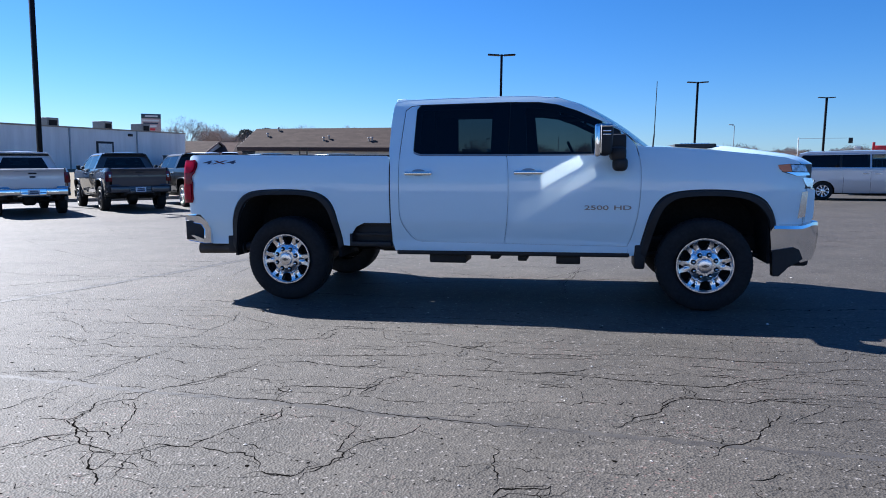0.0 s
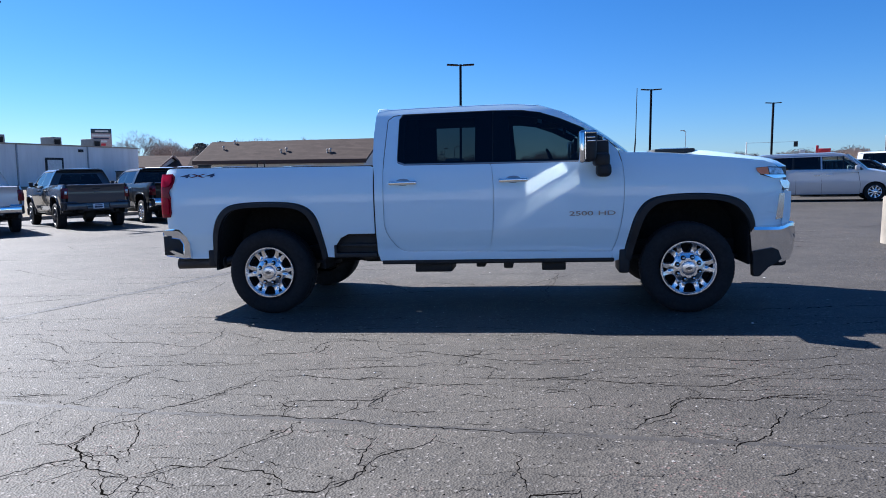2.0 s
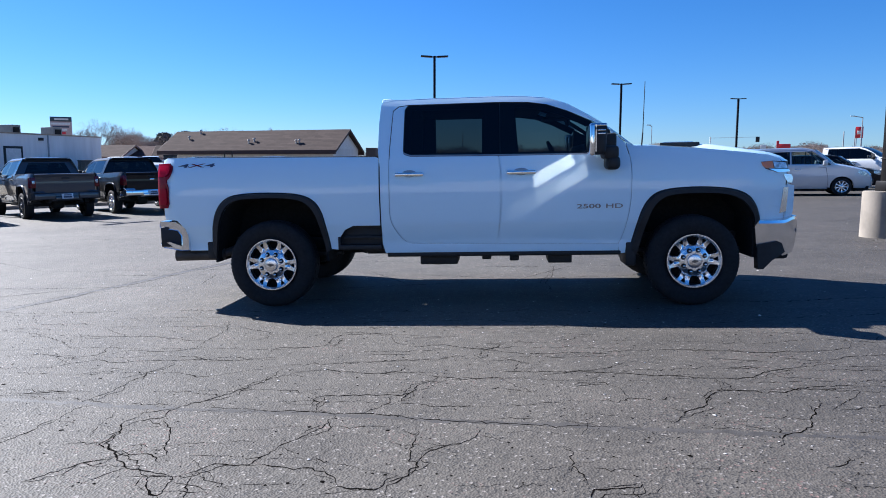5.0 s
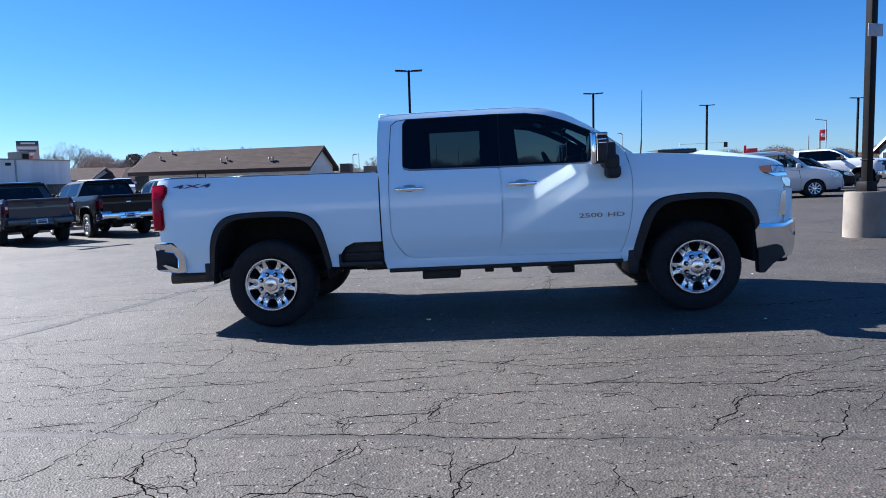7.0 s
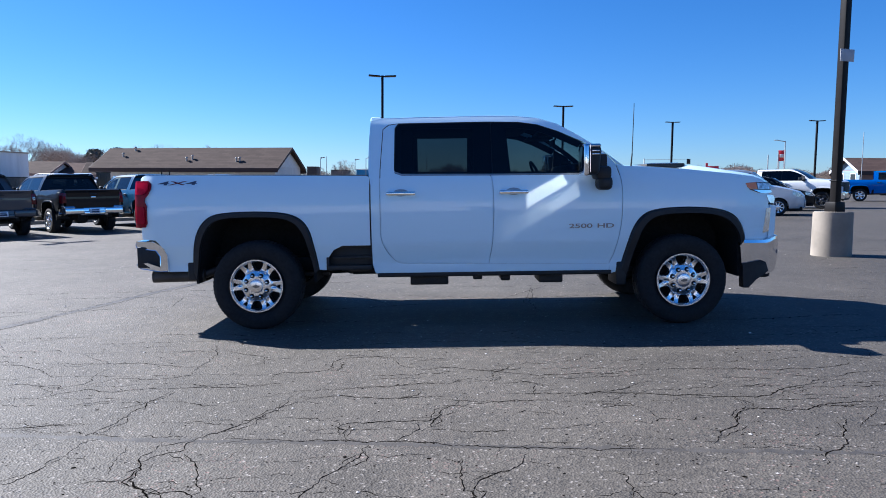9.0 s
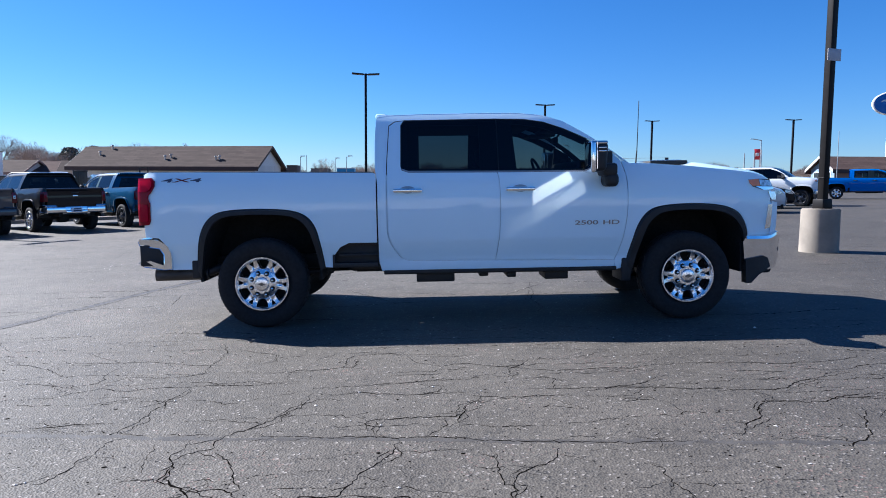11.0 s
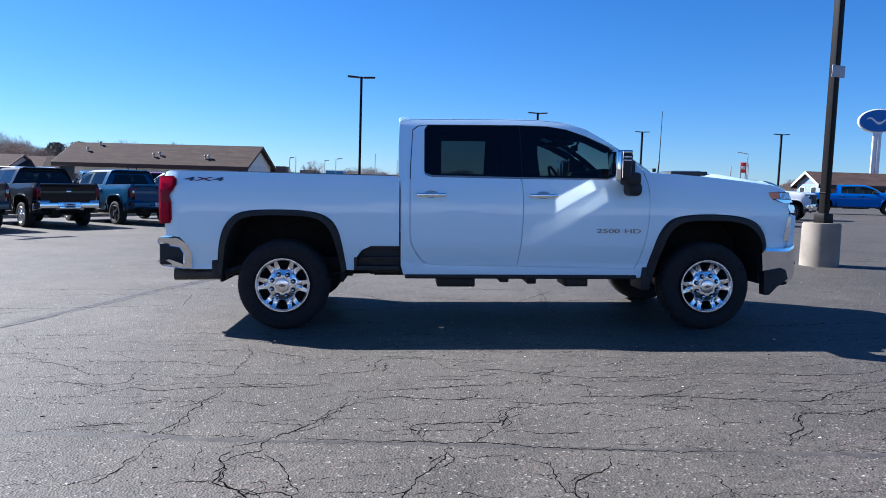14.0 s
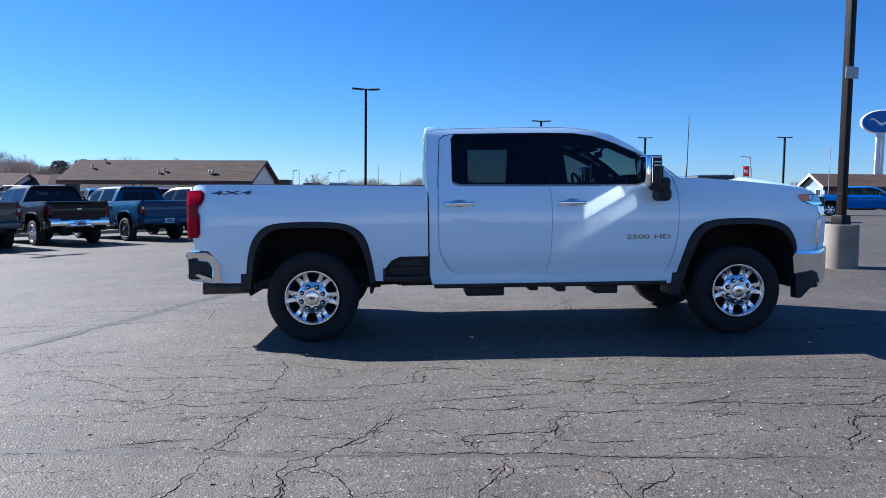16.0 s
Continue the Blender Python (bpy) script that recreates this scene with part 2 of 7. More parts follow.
BRICK_WALL = siding_material("brown_brick_wall", (0.24, 0.15, 0.12), 0.09, 0.3, 2)
SHINGLE = shingle_material("brown_shingles", (0.060, 0.047, 0.041), (0.080, 0.062, 0.054))
SHINGLE_RED = shingle_material("red_brown_shingles", (0.066, 0.046, 0.041), (0.09, 0.063, 0.055))
FASCIA = plain("brown_fascia", (0.032, 0.015, 0.013), 0.6)
TRIM_WHITE = plain("white_trim", (0.66, 0.66, 0.65), 0.5)
DARK_WINDOW = plain("dark_window", (0.02, 0.025, 0.03), 0.12)
VENT = plain("vent_metal", (0.42, 0.38, 0.34), 0.6)
SIGN_BLUE = plain("sign_blue", (0.015, 0.105, 0.40), 0.35)
SIGN_RED = plain("sign_red", (0.55, 0.02, 0.03), 0.4)
BARK = plain("bark", (0.19, 0.165, 0.15), 0.9, spread=0.25, scale=3)
CEDAR = plain("evergreen_needles", (0.12, 0.125, 0.10), 0.9, spread=0.35, scale=1.5)

# ---- mesh tools ----


def finish(name, bm, mats, parent=None, label="", smooth=40):
    """Links a bmesh as one object."""
    me = bpy.data.meshes.new(name)
    bm.normal_update()
    bm.to_mesh(me)
    bm.free()
    for m in mats if isinstance(mats, (list, tuple)) else [mats]:
        me.materials.append(m)
    if smooth:
        me.shade_smooth()
        me.set_sharp_from_angle(angle=radians(smooth))
    ob = new(name, me)
    if parent is not None:
        ob.parent = parent
    if label:
        tagged(ob, label)
    return ob


def part(name, bm, mats, parent, label="", smooth=40):
    return finish(name, bm, mats, parent, label, smooth)


def root(name, m, label, category, group="", kind=""):
    ob = new(name)
    ob.empty_display_size = 0.2
    ob.matrix_world = m
    return tagged(ob, label, category, group, kind)


def box(bm, lo, hi, bevel=0.0, mat=0, segments=2):
    """An axis-aligned box, bevelled."""
    vs = [bm.verts.new((x, y, z)) for z in (lo[2], hi[2]) for y in (lo[1], hi[1]) for x in (lo[0], hi[0])]
    fs = [bm.faces.new([vs[i] for i in q]) for q in ((0, 2, 3, 1), (4, 5, 7, 6), (0, 1, 5, 4), (2, 6, 7, 3), (0, 4, 6, 2), (1, 3, 7, 5))]
    for f in fs:
        f.material_index = mat
    if bevel:
        es = list({e for f in fs for e in f.edges})
        bmesh.ops.bevel(bm, geom=es, offset=bevel, segments=segments, profile=0.5, affect="EDGES", material=mat)
    return vs


def boxes(*spans, bevel=0.0):
    bm = bmesh.new()
    for lo, hi in spans:
        box(bm, lo, hi, bevel)
    return bm


def tube(bm, a, b, r0, r1=None, sides=10, caps=True, mat=0):
    """A tapered rod from a to b."""
    a, b = Vector(a), Vector(b)
    r1 = r0 if r1 is None else r1
    d = (b - a).normalized()
    u = d.orthogonal().normalized()
    w = d.cross(u)
    rings = []
    for c, r in ((a, r0), (b, r1)):
        rings.append([bm.verts.new(c + r * (math.cos(k * math.tau / sides) * u + math.sin(k * math.tau / sides) * w)) for k in range(sides)])
    for k in range(sides):
        f = bm.faces.new((rings[0][k], rings[0][(k + 1) % sides], rings[1][(k + 1) % sides], rings[1][k]))
        f.material_index = mat
    if caps:
        bm.faces.new(rings[0][::-1]).material_index = mat
        bm.faces.new(rings[1]).material_index = mat


def pipe(bm, pts, r, sides=10):
    for a, b in zip(pts, pts[1:]):
        tube(bm, a, b, r, r, sides)


def lathe(bm, profile, segs, mats=None, wave=None):
    """Turns (radius, y) points about the y axis. wave(i, k) adds to the radius."""
    rings = []
    for i, (r, y) in enumerate(profile):
        ring = []
        for k in range(segs):
            a = math.tau * k / segs
            rr = r + (wave(i, k) if wave else 0.0)
            ring.append(bm.verts.new((rr * math.cos(a), y, rr * math.sin(a))))
        rings.append(ring)
    for i in range(len(rings) - 1):
        for k in range(segs):
            f = bm.faces.new((rings[i][k], rings[i + 1][k], rings[i + 1][(k + 1) % segs], rings[i][(k + 1) % segs]))
            if mats:
                f.material_index = mats[i]
    return rings


def flat(bm, outline):
    """A filled outline of (x, z) in the plane y = 0, in triangles."""
    f = bm.faces.new([bm.verts.new((x, 0, z)) for x, z in outline])
    f.normal_update()
    bmesh.ops.triangulate(bm, faces=[f])


def skin(outline, side, sgn, thick=0.012, dx=0.14, dz=0.07, offset=0.0, edge=0.004):
    """A sheet-metal panel: an outline in (x, z), laid on the body's side and given thickness and a rolled edge."""
    bm = bmesh.new()
    flat(bm, outline)
    xs, zs = [p[0] for p in outline], [p[1] for p in outline]
    for step, lo, hi, no in ((dx, min(xs), max(xs), (1, 0, 0)), (dz, min(zs), max(zs), (0, 0, 1))):
        for k in range(math.ceil(lo / step), math.floor(hi / step) + 1):
            bmesh.ops.bisect_plane(bm, geom=bm.verts[:] + bm.edges[:] + bm.faces[:], dist=1e-5, plane_co=Vector(no) * k * step, plane_no=no)
    for v in bm.verts:
        v.co.y = sgn * (side(v.co.x, v.co.z) + offset)
    bmesh.ops.recalc_face_normals(bm, faces=bm.faces[:])
    if sum(f.normal.y * f.calc_area() for f in bm.faces) * sgn < 0:
        bmesh.ops.reverse_faces(bm, faces=bm.faces[:])
    rim = [e for e in bm.edges if len(e.link_faces) == 1]
    for inward in (edge, thick - edge):
        if inward <= 0:
            continue
        made = bmesh.ops.extrude_edge_only(bm, edges=rim)["geom"]
        for v in made:
            if isinstance(v, bmesh.types.BMVert):
                v.co.y -= sgn * inward
        rim = [e for e in made if isinstance(e, bmesh.types.BMEdge) and len(e.link_faces) == 1]
    bmesh.ops.recalc_face_normals(bm, faces=bm.faces[:])
    if sum(f.normal.y * f.calc_area() for f in bm.faces) * sgn < 0:
        bmesh.ops.reverse_faces(bm, faces=bm.faces[:])
    return bm


def ring_strip(outer, inner, side, sgn, offset, depth):
    """A lip between two open lines of (x, z): a face on the side, and its returns inward."""
    bm = bmesh.new()
    rows = []
    for (xo, zo), (xi, zi) in zip(outer, inner):
        yo, yi = side(xo, zo) - 0.01, side(xi, zi) + offset
        xm, zm = xo * 0.7 + xi * 0.3, zo * 0.7 + zi * 0.3
        rows.append([bm.verts.new((x, sgn * y, z)) for x, y, z in ((xo, yo, zo), (xm, yi, zm), (xi, yi + 0.004, zi), (xi, yi - depth, zi))])
    for a, b in zip(rows, rows[1:]):
        for k in range(3):
            bm.faces.new((a[k], a[k + 1], b[k + 1], b[k]))
    bmesh.ops.recalc_face_normals(bm, faces=bm.faces[:])
    return bm


def sheet(xs, ys, height, flip=False):
    """A grid over two parameters; height(u, v) gives the point."""
    bm = bmesh.new()
    vs = [[bm.verts.new(height(u, v)) for v in ys] for u in xs]
    for i in range(len(xs) - 1):
        for k in range(len(ys) - 1):
            q = (vs[i][k], vs[i + 1][k], vs[i + 1][k + 1], vs[i][k + 1])
            bm.faces.new(q[::-1] if flip else q)
    return bm


def spread(a, b, n):
    return [a + (b - a) * k / (n - 1) for k in range(n)]


def curve_at(pts, x):
    """Smooth value of a line of points at x."""
    for (x0, y0), (x1, y1) in zip(pts, pts[1:]):
        if x <= x1:
            break
    u = min(1.0, max(0.0, (x - x0) / (x1 - x0)))
    return y0 + (y1 - y0) * u


def fine(line, n=3):
    """Rounds an open line by cutting its corners."""
    for _ in range(n):
        out = [line[0]]
        for (x0, z0), (x1, z1) in zip(line, line[1:]):
            out += [(0.75 * x0 + 0.25 * x1, 0.75 * z0 + 0.25 * z1), (0.25 * x0 + 0.75 * x1, 0.25 * z0 + 0.75 * z1)]
        line = out + [line[-1]]
    return line


def writing(name, text, size, depth, m, mats, parent, label="", stretch=1.0, bold=0.0):
    """Raised letters, as a mesh."""
    cu = bpy.data.curves.new(name, "FONT")
    cu.body, cu.size, cu.extrude, cu.align_x = text, size, depth, "CENTER"
    cu.offset = bold
    tmp = bpy.data.objects.new(name, cu)
    scene.collection.objects.link(tmp)
    me = bpy.data.meshes.new_from_object(tmp.evaluated_get(bpy.context.evaluated_depsgraph_get()))
    bpy.data.objects.remove(tmp)
    me.transform(Matrix.Diagonal((stretch, 1, 1, 1)))
    me.transform(m)
    me.materials.clear()
    me.materials.append(mats)
    ob = new(name, me)
    ob.parent = parent
    return tagged(ob, label) if label else ob


# ---- ground ----


def slope_z(x, y):
    """Height of the plain slope without the bank."""
    return 0.0216 * 48 * math.tanh(x / 48) - 0.012 * 20 * math.tanh(min(0.0, y - 6.7) / 20)


def gz(x, y):
    """Height of the lot: it rises to the east and a little towards the camera; beyond the west row a bank climbs."""
    beyond = min(1.0, max(0.0, ((x + 14.7) * -0.682 + (y - 22.5) * 0.731 - 8) / 40))      # a grass bank behind the west row
    west = min(1.0, max(0.0, (-6 - x) / 12))
    return slope_z(x, y) + 1.4 * beyond * beyond * (3 - 2 * beyond) * west * west * (3 - 2 * west)


HEAD = 133.0                                      # the way the trucks of the west row point, in degrees
UP = Vector((math.cos(radians(HEAD)), math.sin(radians(HEAD)), 0))
ALONG = Vector((math.sin(radians(HEAD)), -math.cos(radians(HEAD)), 0))
ROW = Vector((-14.7, 22.5, 0))                    # rear axle of the grey truck


def grid_sheet(name, xs, ys, lift, keep, mats):
    bm = bmesh.new()
    vs = {}

    def at(i, k):
        if (i, k) not in vs:
            x, y = xs[i], ys[k]
            vs[i, k] = bm.verts.new((x, y, gz(x, y) + lift))
        return vs[i, k]
    for i in range(len(xs) - 1):
        for k in range(len(ys) - 1):
            if keep(0.5 * (xs[i] + xs[i + 1]), 0.5 * (ys[k] + ys[k + 1])):
                bm.faces.new((at(i, k), at(i + 1, k), at(i + 1, k + 1), at(i, k + 1)))
    return finish(name, bm, mats)


far_steps = [-2500, -1200, -600, -300, -180] + [k * 5 - 120 for k in range(49)] + [180, 300, 600, 1200, 2500]
tagged(grid_sheet("ground", far_steps, far_steps, -0.07, lambda x, y: True, GRASS), "flat ground of dry tan winter grass", "ground", kind="structure")


def lot_sheet():
    """The asphalt, in its own frame along the west row, so that its west edge is straight."""
    bm = bmesh.new()
    us = [-60 + 1.0 * k for k in range(141)]
    vs = [5.9 - 0.9 * k for k in range(134)]
    grid = []
    for v in vs:
        line = []
        for u in us:
            p = ROW + ALONG * u + UP * v
            line.append(bm.verts.new((p.x, p.y, gz(p.x, p.y))))
        grid.append(line)
    for a, b in zip(grid, grid[1:]):
        for k in range(len(us) - 1):
            bm.faces.new((a[k], b[k], b[k + 1], a[k + 1]))
    bmesh.ops.recalc_face_normals(bm, faces=bm.faces[:])
    if bm.faces[:][0].normal.z < 0:
        bmesh.ops.reverse_faces(bm, faces=bm.faces[:])
    return finish("parking_lot", bm, ASPHALT)


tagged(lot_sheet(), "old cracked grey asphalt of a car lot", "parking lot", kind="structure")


def kerb_line():
    bm = bmesh.new()
    for k in range(-40, 40):
        a, b = ROW + ALONG * (k * 2.0 + 0.006) + UP * 5.9, ROW + ALONG * (k * 2.0 + 1.994) + UP * 5.9
        ring = []
        for p in (a, b):
            z = gz(p.x, p.y)
            ring.append([bm.verts.new(p + UP * du + Vector((0, 0, z + dz))) for du, dz in ((0.0, -0.1), (0.01, 0.12), (0.03, 0.14), (0.16, 0.14), (0.16, -0.1))])
        for j in range(4):
            bm.faces.new((ring[0][j], ring[1][j], ring[1][j + 1], ring[0][j + 1]))
        bm.faces.new(ring[0][::-1])
        bm.faces.new(ring[1])
    bmesh.ops.recalc_face_normals(bm, faces=bm.faces[:])
    return finish("kerb", bm, CONCRETE, smooth=0)


tagged(kerb_line(), "pale concrete kerb between asphalt and grass", "kerb", kind="structure")

# ---- pickup trucks ----
WIDTHS = [(0.40, 0.915), (0.50, 0.950), (0.55, 0.961), (0.60, 0.961), (0.612, 0.957), (0.775, 1.004), (0.80, 1.0125), (0.86, 1.0175), (0.96, 1.0262), (1.06, 1.031), (1.13, 1.031), (1.2, 1.0275), (1.32, 1.016), (1.40, 0.992), (1.46, 0.962), (1.55, 0.925), (1.70, 0.862), (1.88, 0.780), (1.98, 0.715), (2.1, 0.6)]


def truck_side(x, z):
    """Half the body's width: rounded sides, tumblehome above the belt, tucked corners."""
    soft = 0.05 if z > 0.95 else 0.012
    w = sum(curve_at(WIDTHS, z + d * soft) for d in (-1, -0.5, 0.0, 0.5, 1)) / 5
    w -= 0.26 * max(0.0, (x - 2.42) / 0.55) ** 2.4
    w -= 0.10 * max(0.0, (-2.95 - x) / 0.2) ** 2
    return w


REAR_ARCH = fine([(-2.645, 0.56), (-2.61, 0.80), (-2.565, 0.96), (-2.47, 1.075), (-2.34, 1.118), (-2.06, 1.13), (-1.76, 1.118), (-1.60, 1.07), (-1.51, 0.97), (-1.465, 0.80), (-1.43, 0.56)], 2)
REAR_ARCH_IN = fine([(-2.60, 0.48), (-2.555, 0.76), (-2.50, 0.93), (-2.42, 1.03), (-2.30, 1.068), (-2.06, 1.075), (-1.80, 1.068), (-1.66, 1.03), (-1.57, 0.93), (-1.52, 0.77), (-1.475, 0.53)], 2)
FRONT_ARCH = fine([(1.43, 0.50), (1.47, 0.68), (1.53, 0.91), (1.62, 1.045), (1.75, 1.10), (2.03, 1.118), (2.33, 1.10), (2.50, 1.04), (2.58, 0.93), (2.61, 0.84), (2.615, 0.765)], 2)
FRONT_ARCH_IN = fine([(1.50, 0.47), (1.555, 0.68), (1.62, 0.90), (1.70, 1.00), (1.80, 1.045), (2.04, 1.058), (2.30, 1.045), (2.44, 0.99), (2.52, 0.90), (2.56, 0.82), (2.575, 0.70)], 2)


def tyre_mesh(radius, rim, width):
    bm = bmesh.new()
    h = width / 2
    prof = [(rim - 0.012, -h * 0.62), (rim + 0.01, -h * 0.86), (rim + 0.035, -h * 0.97), ((radius + rim) / 2, -h), (radius - 0.045, -h * 0.97), (radius - 0.02, -h * 0.9),
            (radius - 0.004, -h * 0.76), (radius, -h * 0.42), (radius - 0.009, -h * 0.40), (radius - 0.009, -h * 0.34), (radius, -h * 0.32), (radius, 0)]
    prof = prof + [(r, -y) for r, y in prof[-2::-1]]
    n = len(prof)

    def lug(i, k):
        if 4 <= i <= 6 or n - 7 <= i <= n - 5:
            return -0.005 if k % 2 == 0 else 0.0
        if 7 <= i <= n - 8:
            return -0.008 if (k + i) % 4 == 0 else 0.0
        return 0.0
    lathe(bm, prof, 144, wave=lug)
    bmesh.ops.recalc_face_normals(bm, faces=bm.faces[:])
    me = bpy.data.meshes.new("wheel")
    bm.to_mesh(me)
    bm.free()
    me.materials.append(RUBBER)
    me.shade_smooth()
    me.set_sharp_from_angle(angle=radians(35))
    return me


def rim_mesh(rim, face_y, mats, pockets=6, slots=True, apex=0.50, lugs=8):
    """A cast wheel face in relief: a bright lip, rounded pockets between forked arms, and a barrel behind."""
    bm = bmesh.new()
    segs, rows = (288, 66) if slots else (144, 36)
    r0 = 0.05
    rs = [r0 + (rim - 0.006 - r0) * k / (rows - 1) for k in range(rows)]
    vs, deep = [], {}
    for i, r in enumerate(rs):
        line = []
        for k in range(segs):
            th = math.tau * k / segs
            u = r / rim
            mid = (th + math.pi / pockets - math.pi / 2) % (math.tau / pockets) - math.pi / pockets
            # pocket: a triangle with rounded corners that opens towards the lip
            across = abs(u * math.sin(mid))
            half = curve_at([(apex, 0.05), (apex + 0.15, 0.15), (apex + 0.32, 0.238), (1.0, 0.238)], u) * 6 / pockets
            walls = sorted(((half - across) * 0.9, u - apex, 0.905 - u))
            d = (walls[0] - max(0.0, 0.06 - (walls[1] - walls[0])) ** 2 / 0.24) * rim
            s = min(1.0, max(0.0, d / 0.010))
            if slots:
                edge = (math.pi / pockets - abs(mid)) * r
                q = min(0.50 * (u - 0.60) * rim - edge, (0.905 - u) * rim)
                s = max(s, min(1.0, max(0.0, q / 0.006)))
            for n in range(lugs):
                a = math.tau * (n + 0.5) / lugs
                q = 0.0210 - math.hypot(r * math.cos(th) - 0.083 * math.cos(a), r * math.sin(th) - 0.083 * math.sin(a))
                if q > 0:
                    s = max(s, min(1.0, q / 0.005))
            dish = 0.012 * math.sin(min(1.0, max(0.0, (u - 0.30) / 0.60)) * math.pi)
            ridge = 0.006 * math.exp(-((d + 0.008) / 0.009) ** 2) if u > 0.40 else 0.0
            deep_by = 0.060 if u > 0.45 else 0.016
            y = face_y + dish - ridge + deep_by * s - (0.012 if u > 0.945 else 0.0)
            deep[i, k] = s
            line.append(bm.verts.new((r * math.cos(th), y, r * math.sin(th))))
        vs.append(line)
    for i in range(rows - 1):
        for k in range(segs):
            f = bm.faces.new((vs[i][k], vs[i][(k + 1) % segs], vs[i + 1][(k + 1) % segs], vs[i + 1][k]))
            f.material_index = 1 if min(deep[i, k], deep[i + 1, k], deep[i, (k + 1) % segs]) > 0.45 else 0
    lathe(bm, [(rim - 0.006, face_y - 0.012), (rim, face_y - 0.004), (rim, face_y + 0.02), (rim - 0.03, face_y + 0.03), (rim - 0.035, face_y + 0.16)], 72)
    c = bm.verts.new((0, face_y - 0.0, 0))
    for k in range(segs):
        bm.faces.new((vs[0][(k + 1) % segs], vs[0][k], c))
    me = bpy.data.meshes.new("rim")
    bm.normal_update()
    bm.to_mesh(me)
    bm.free()
    for m in mats:
        me.materials.append(m)
    me.shade_smooth()
    me.set_sharp_from_angle(angle=radians(50))
    return me


def spoke_rim_mesh(rim, face_y, mats):
    """The big cast wheel: six open pockets between broad arms that fork round a small slot at the lip, eight deep lug wells."""
    bm = bmesh.new()
    segs, rows, lugs = 336, 84, 8
    r0 = 0.05
    rs = [r0 + (rim - 0.006 - r0) * k / (rows - 1) for k in range(rows)]
    vs, well, hole = [], {}, {}
    sector = math.tau / 6
    for i, r in enumerate(rs):
        u = r / rim
        line = []
        for k in range(segs):
            th = math.tau * k / segs
            mid = (th + sector / 2 - math.pi / 2) % sector - sector / 2
            across, up = abs(u * math.sin(mid)), u * math.cos(mid)
            half = 0.105 + (up - 0.53) * 0.42
            walls = sorted(((half - across) * 0.85, up - 0.555, 0.895 - u))
            d = (walls[0] - max(0.0, 0.07 - (walls[1] - walls[0])) ** 2 / 0.28) * rim
            off = sector / 2 - abs(mid)
            slot_half = (u - 0.655) * 0.44
            q = min((slot_half - abs(u * math.sin(off))) * 0.95, 0.875 - u) * rim
            d = max(d, q)
            s = min(1.0, max(0.0, d / 0.008))
            nut = 0.0
            for n in range(lugs):
                a = math.tau * (n + 0.5) / lugs
                e = 0.0225 - math.hypot(r * math.cos(th) - 0.105 * math.cos(a), r * math.sin(th) - 0.105 * math.sin(a))
                nut = max(nut, min(1.0, e / 0.006))
            dish = 0.020 * math.sin(min(1.0, max(0.0, (u - 0.36) / 0.58)) * math.pi)
            hub = -0.010 * min(1.0, max(0.0, (0.60 - u) / 0.06))
            valley = 0.008 * math.exp(-(off * r / 0.013) ** 2) * min(1.0, max(0.0, (u - 0.50) / 0.05)) if u < 0.70 else 0.0
            y = face_y + dish + hub + valley + 0.050 * s ** 1.5 + 0.024 * max(0.0, nut) - (0.014 if u > 0.935 else 0.014 * max(0.0, (u - 0.905) / 0.03))
            hole[i, k], well[i, k] = s, nut
            line.append(bm.verts.new((r * math.cos(th), y, r * math.sin(th))))
        vs.append(line)
    for i in range(rows - 1):
        for k in range(segs):
            q = (i, k), (i, (k + 1) % segs), (i + 1, (k + 1) % segs), (i + 1, k)
            if min(hole[c] for c in q) >= 1.0:
                continue
            f = bm.faces.new([vs[a][b] for a, b in q])
            f.material_index = 1 if min(well[c] for c in q) > 0.35 or min(hole[c] for c in q) > 0.6 else 0
    lathe(bm, [(rim - 0.006, face_y - 0.014), (rim, face_y - 0.005), (rim, face_y + 0.02), (rim - 0.022, face_y + 0.035), (rim - 0.030, face_y + 0.10), (rim - 0.034, face_y + 0.19)], 96)
    bmesh.ops.delete(bm, geom=[v for v in bm.verts if not v.link_faces], context="VERTS")
    me = bpy.data.meshes.new("rim")
    bm.normal_update()
    bm.to_mesh(me)
    bm.free()
    for m in mats:
        me.materials.append(m)
    me.shade_smooth()
    me.set_sharp_from_angle(angle=radians(50))
    return me


def disc_mesh(name, profile, mats, segs=28):
    bm = bmesh.new()
    rings = lathe(bm, profile, segs)
    bm.faces.new(rings[0])
    bmesh.ops.recalc_face_normals(bm, faces=bm.faces[:])
    me = bpy.data.meshes.new(name)
    bm.to_mesh(me)
    bm.free()
    me.materials.append(mats)
    me.shade_smooth()
    me.set_sharp_from_angle(angle=radians(40))
    return me


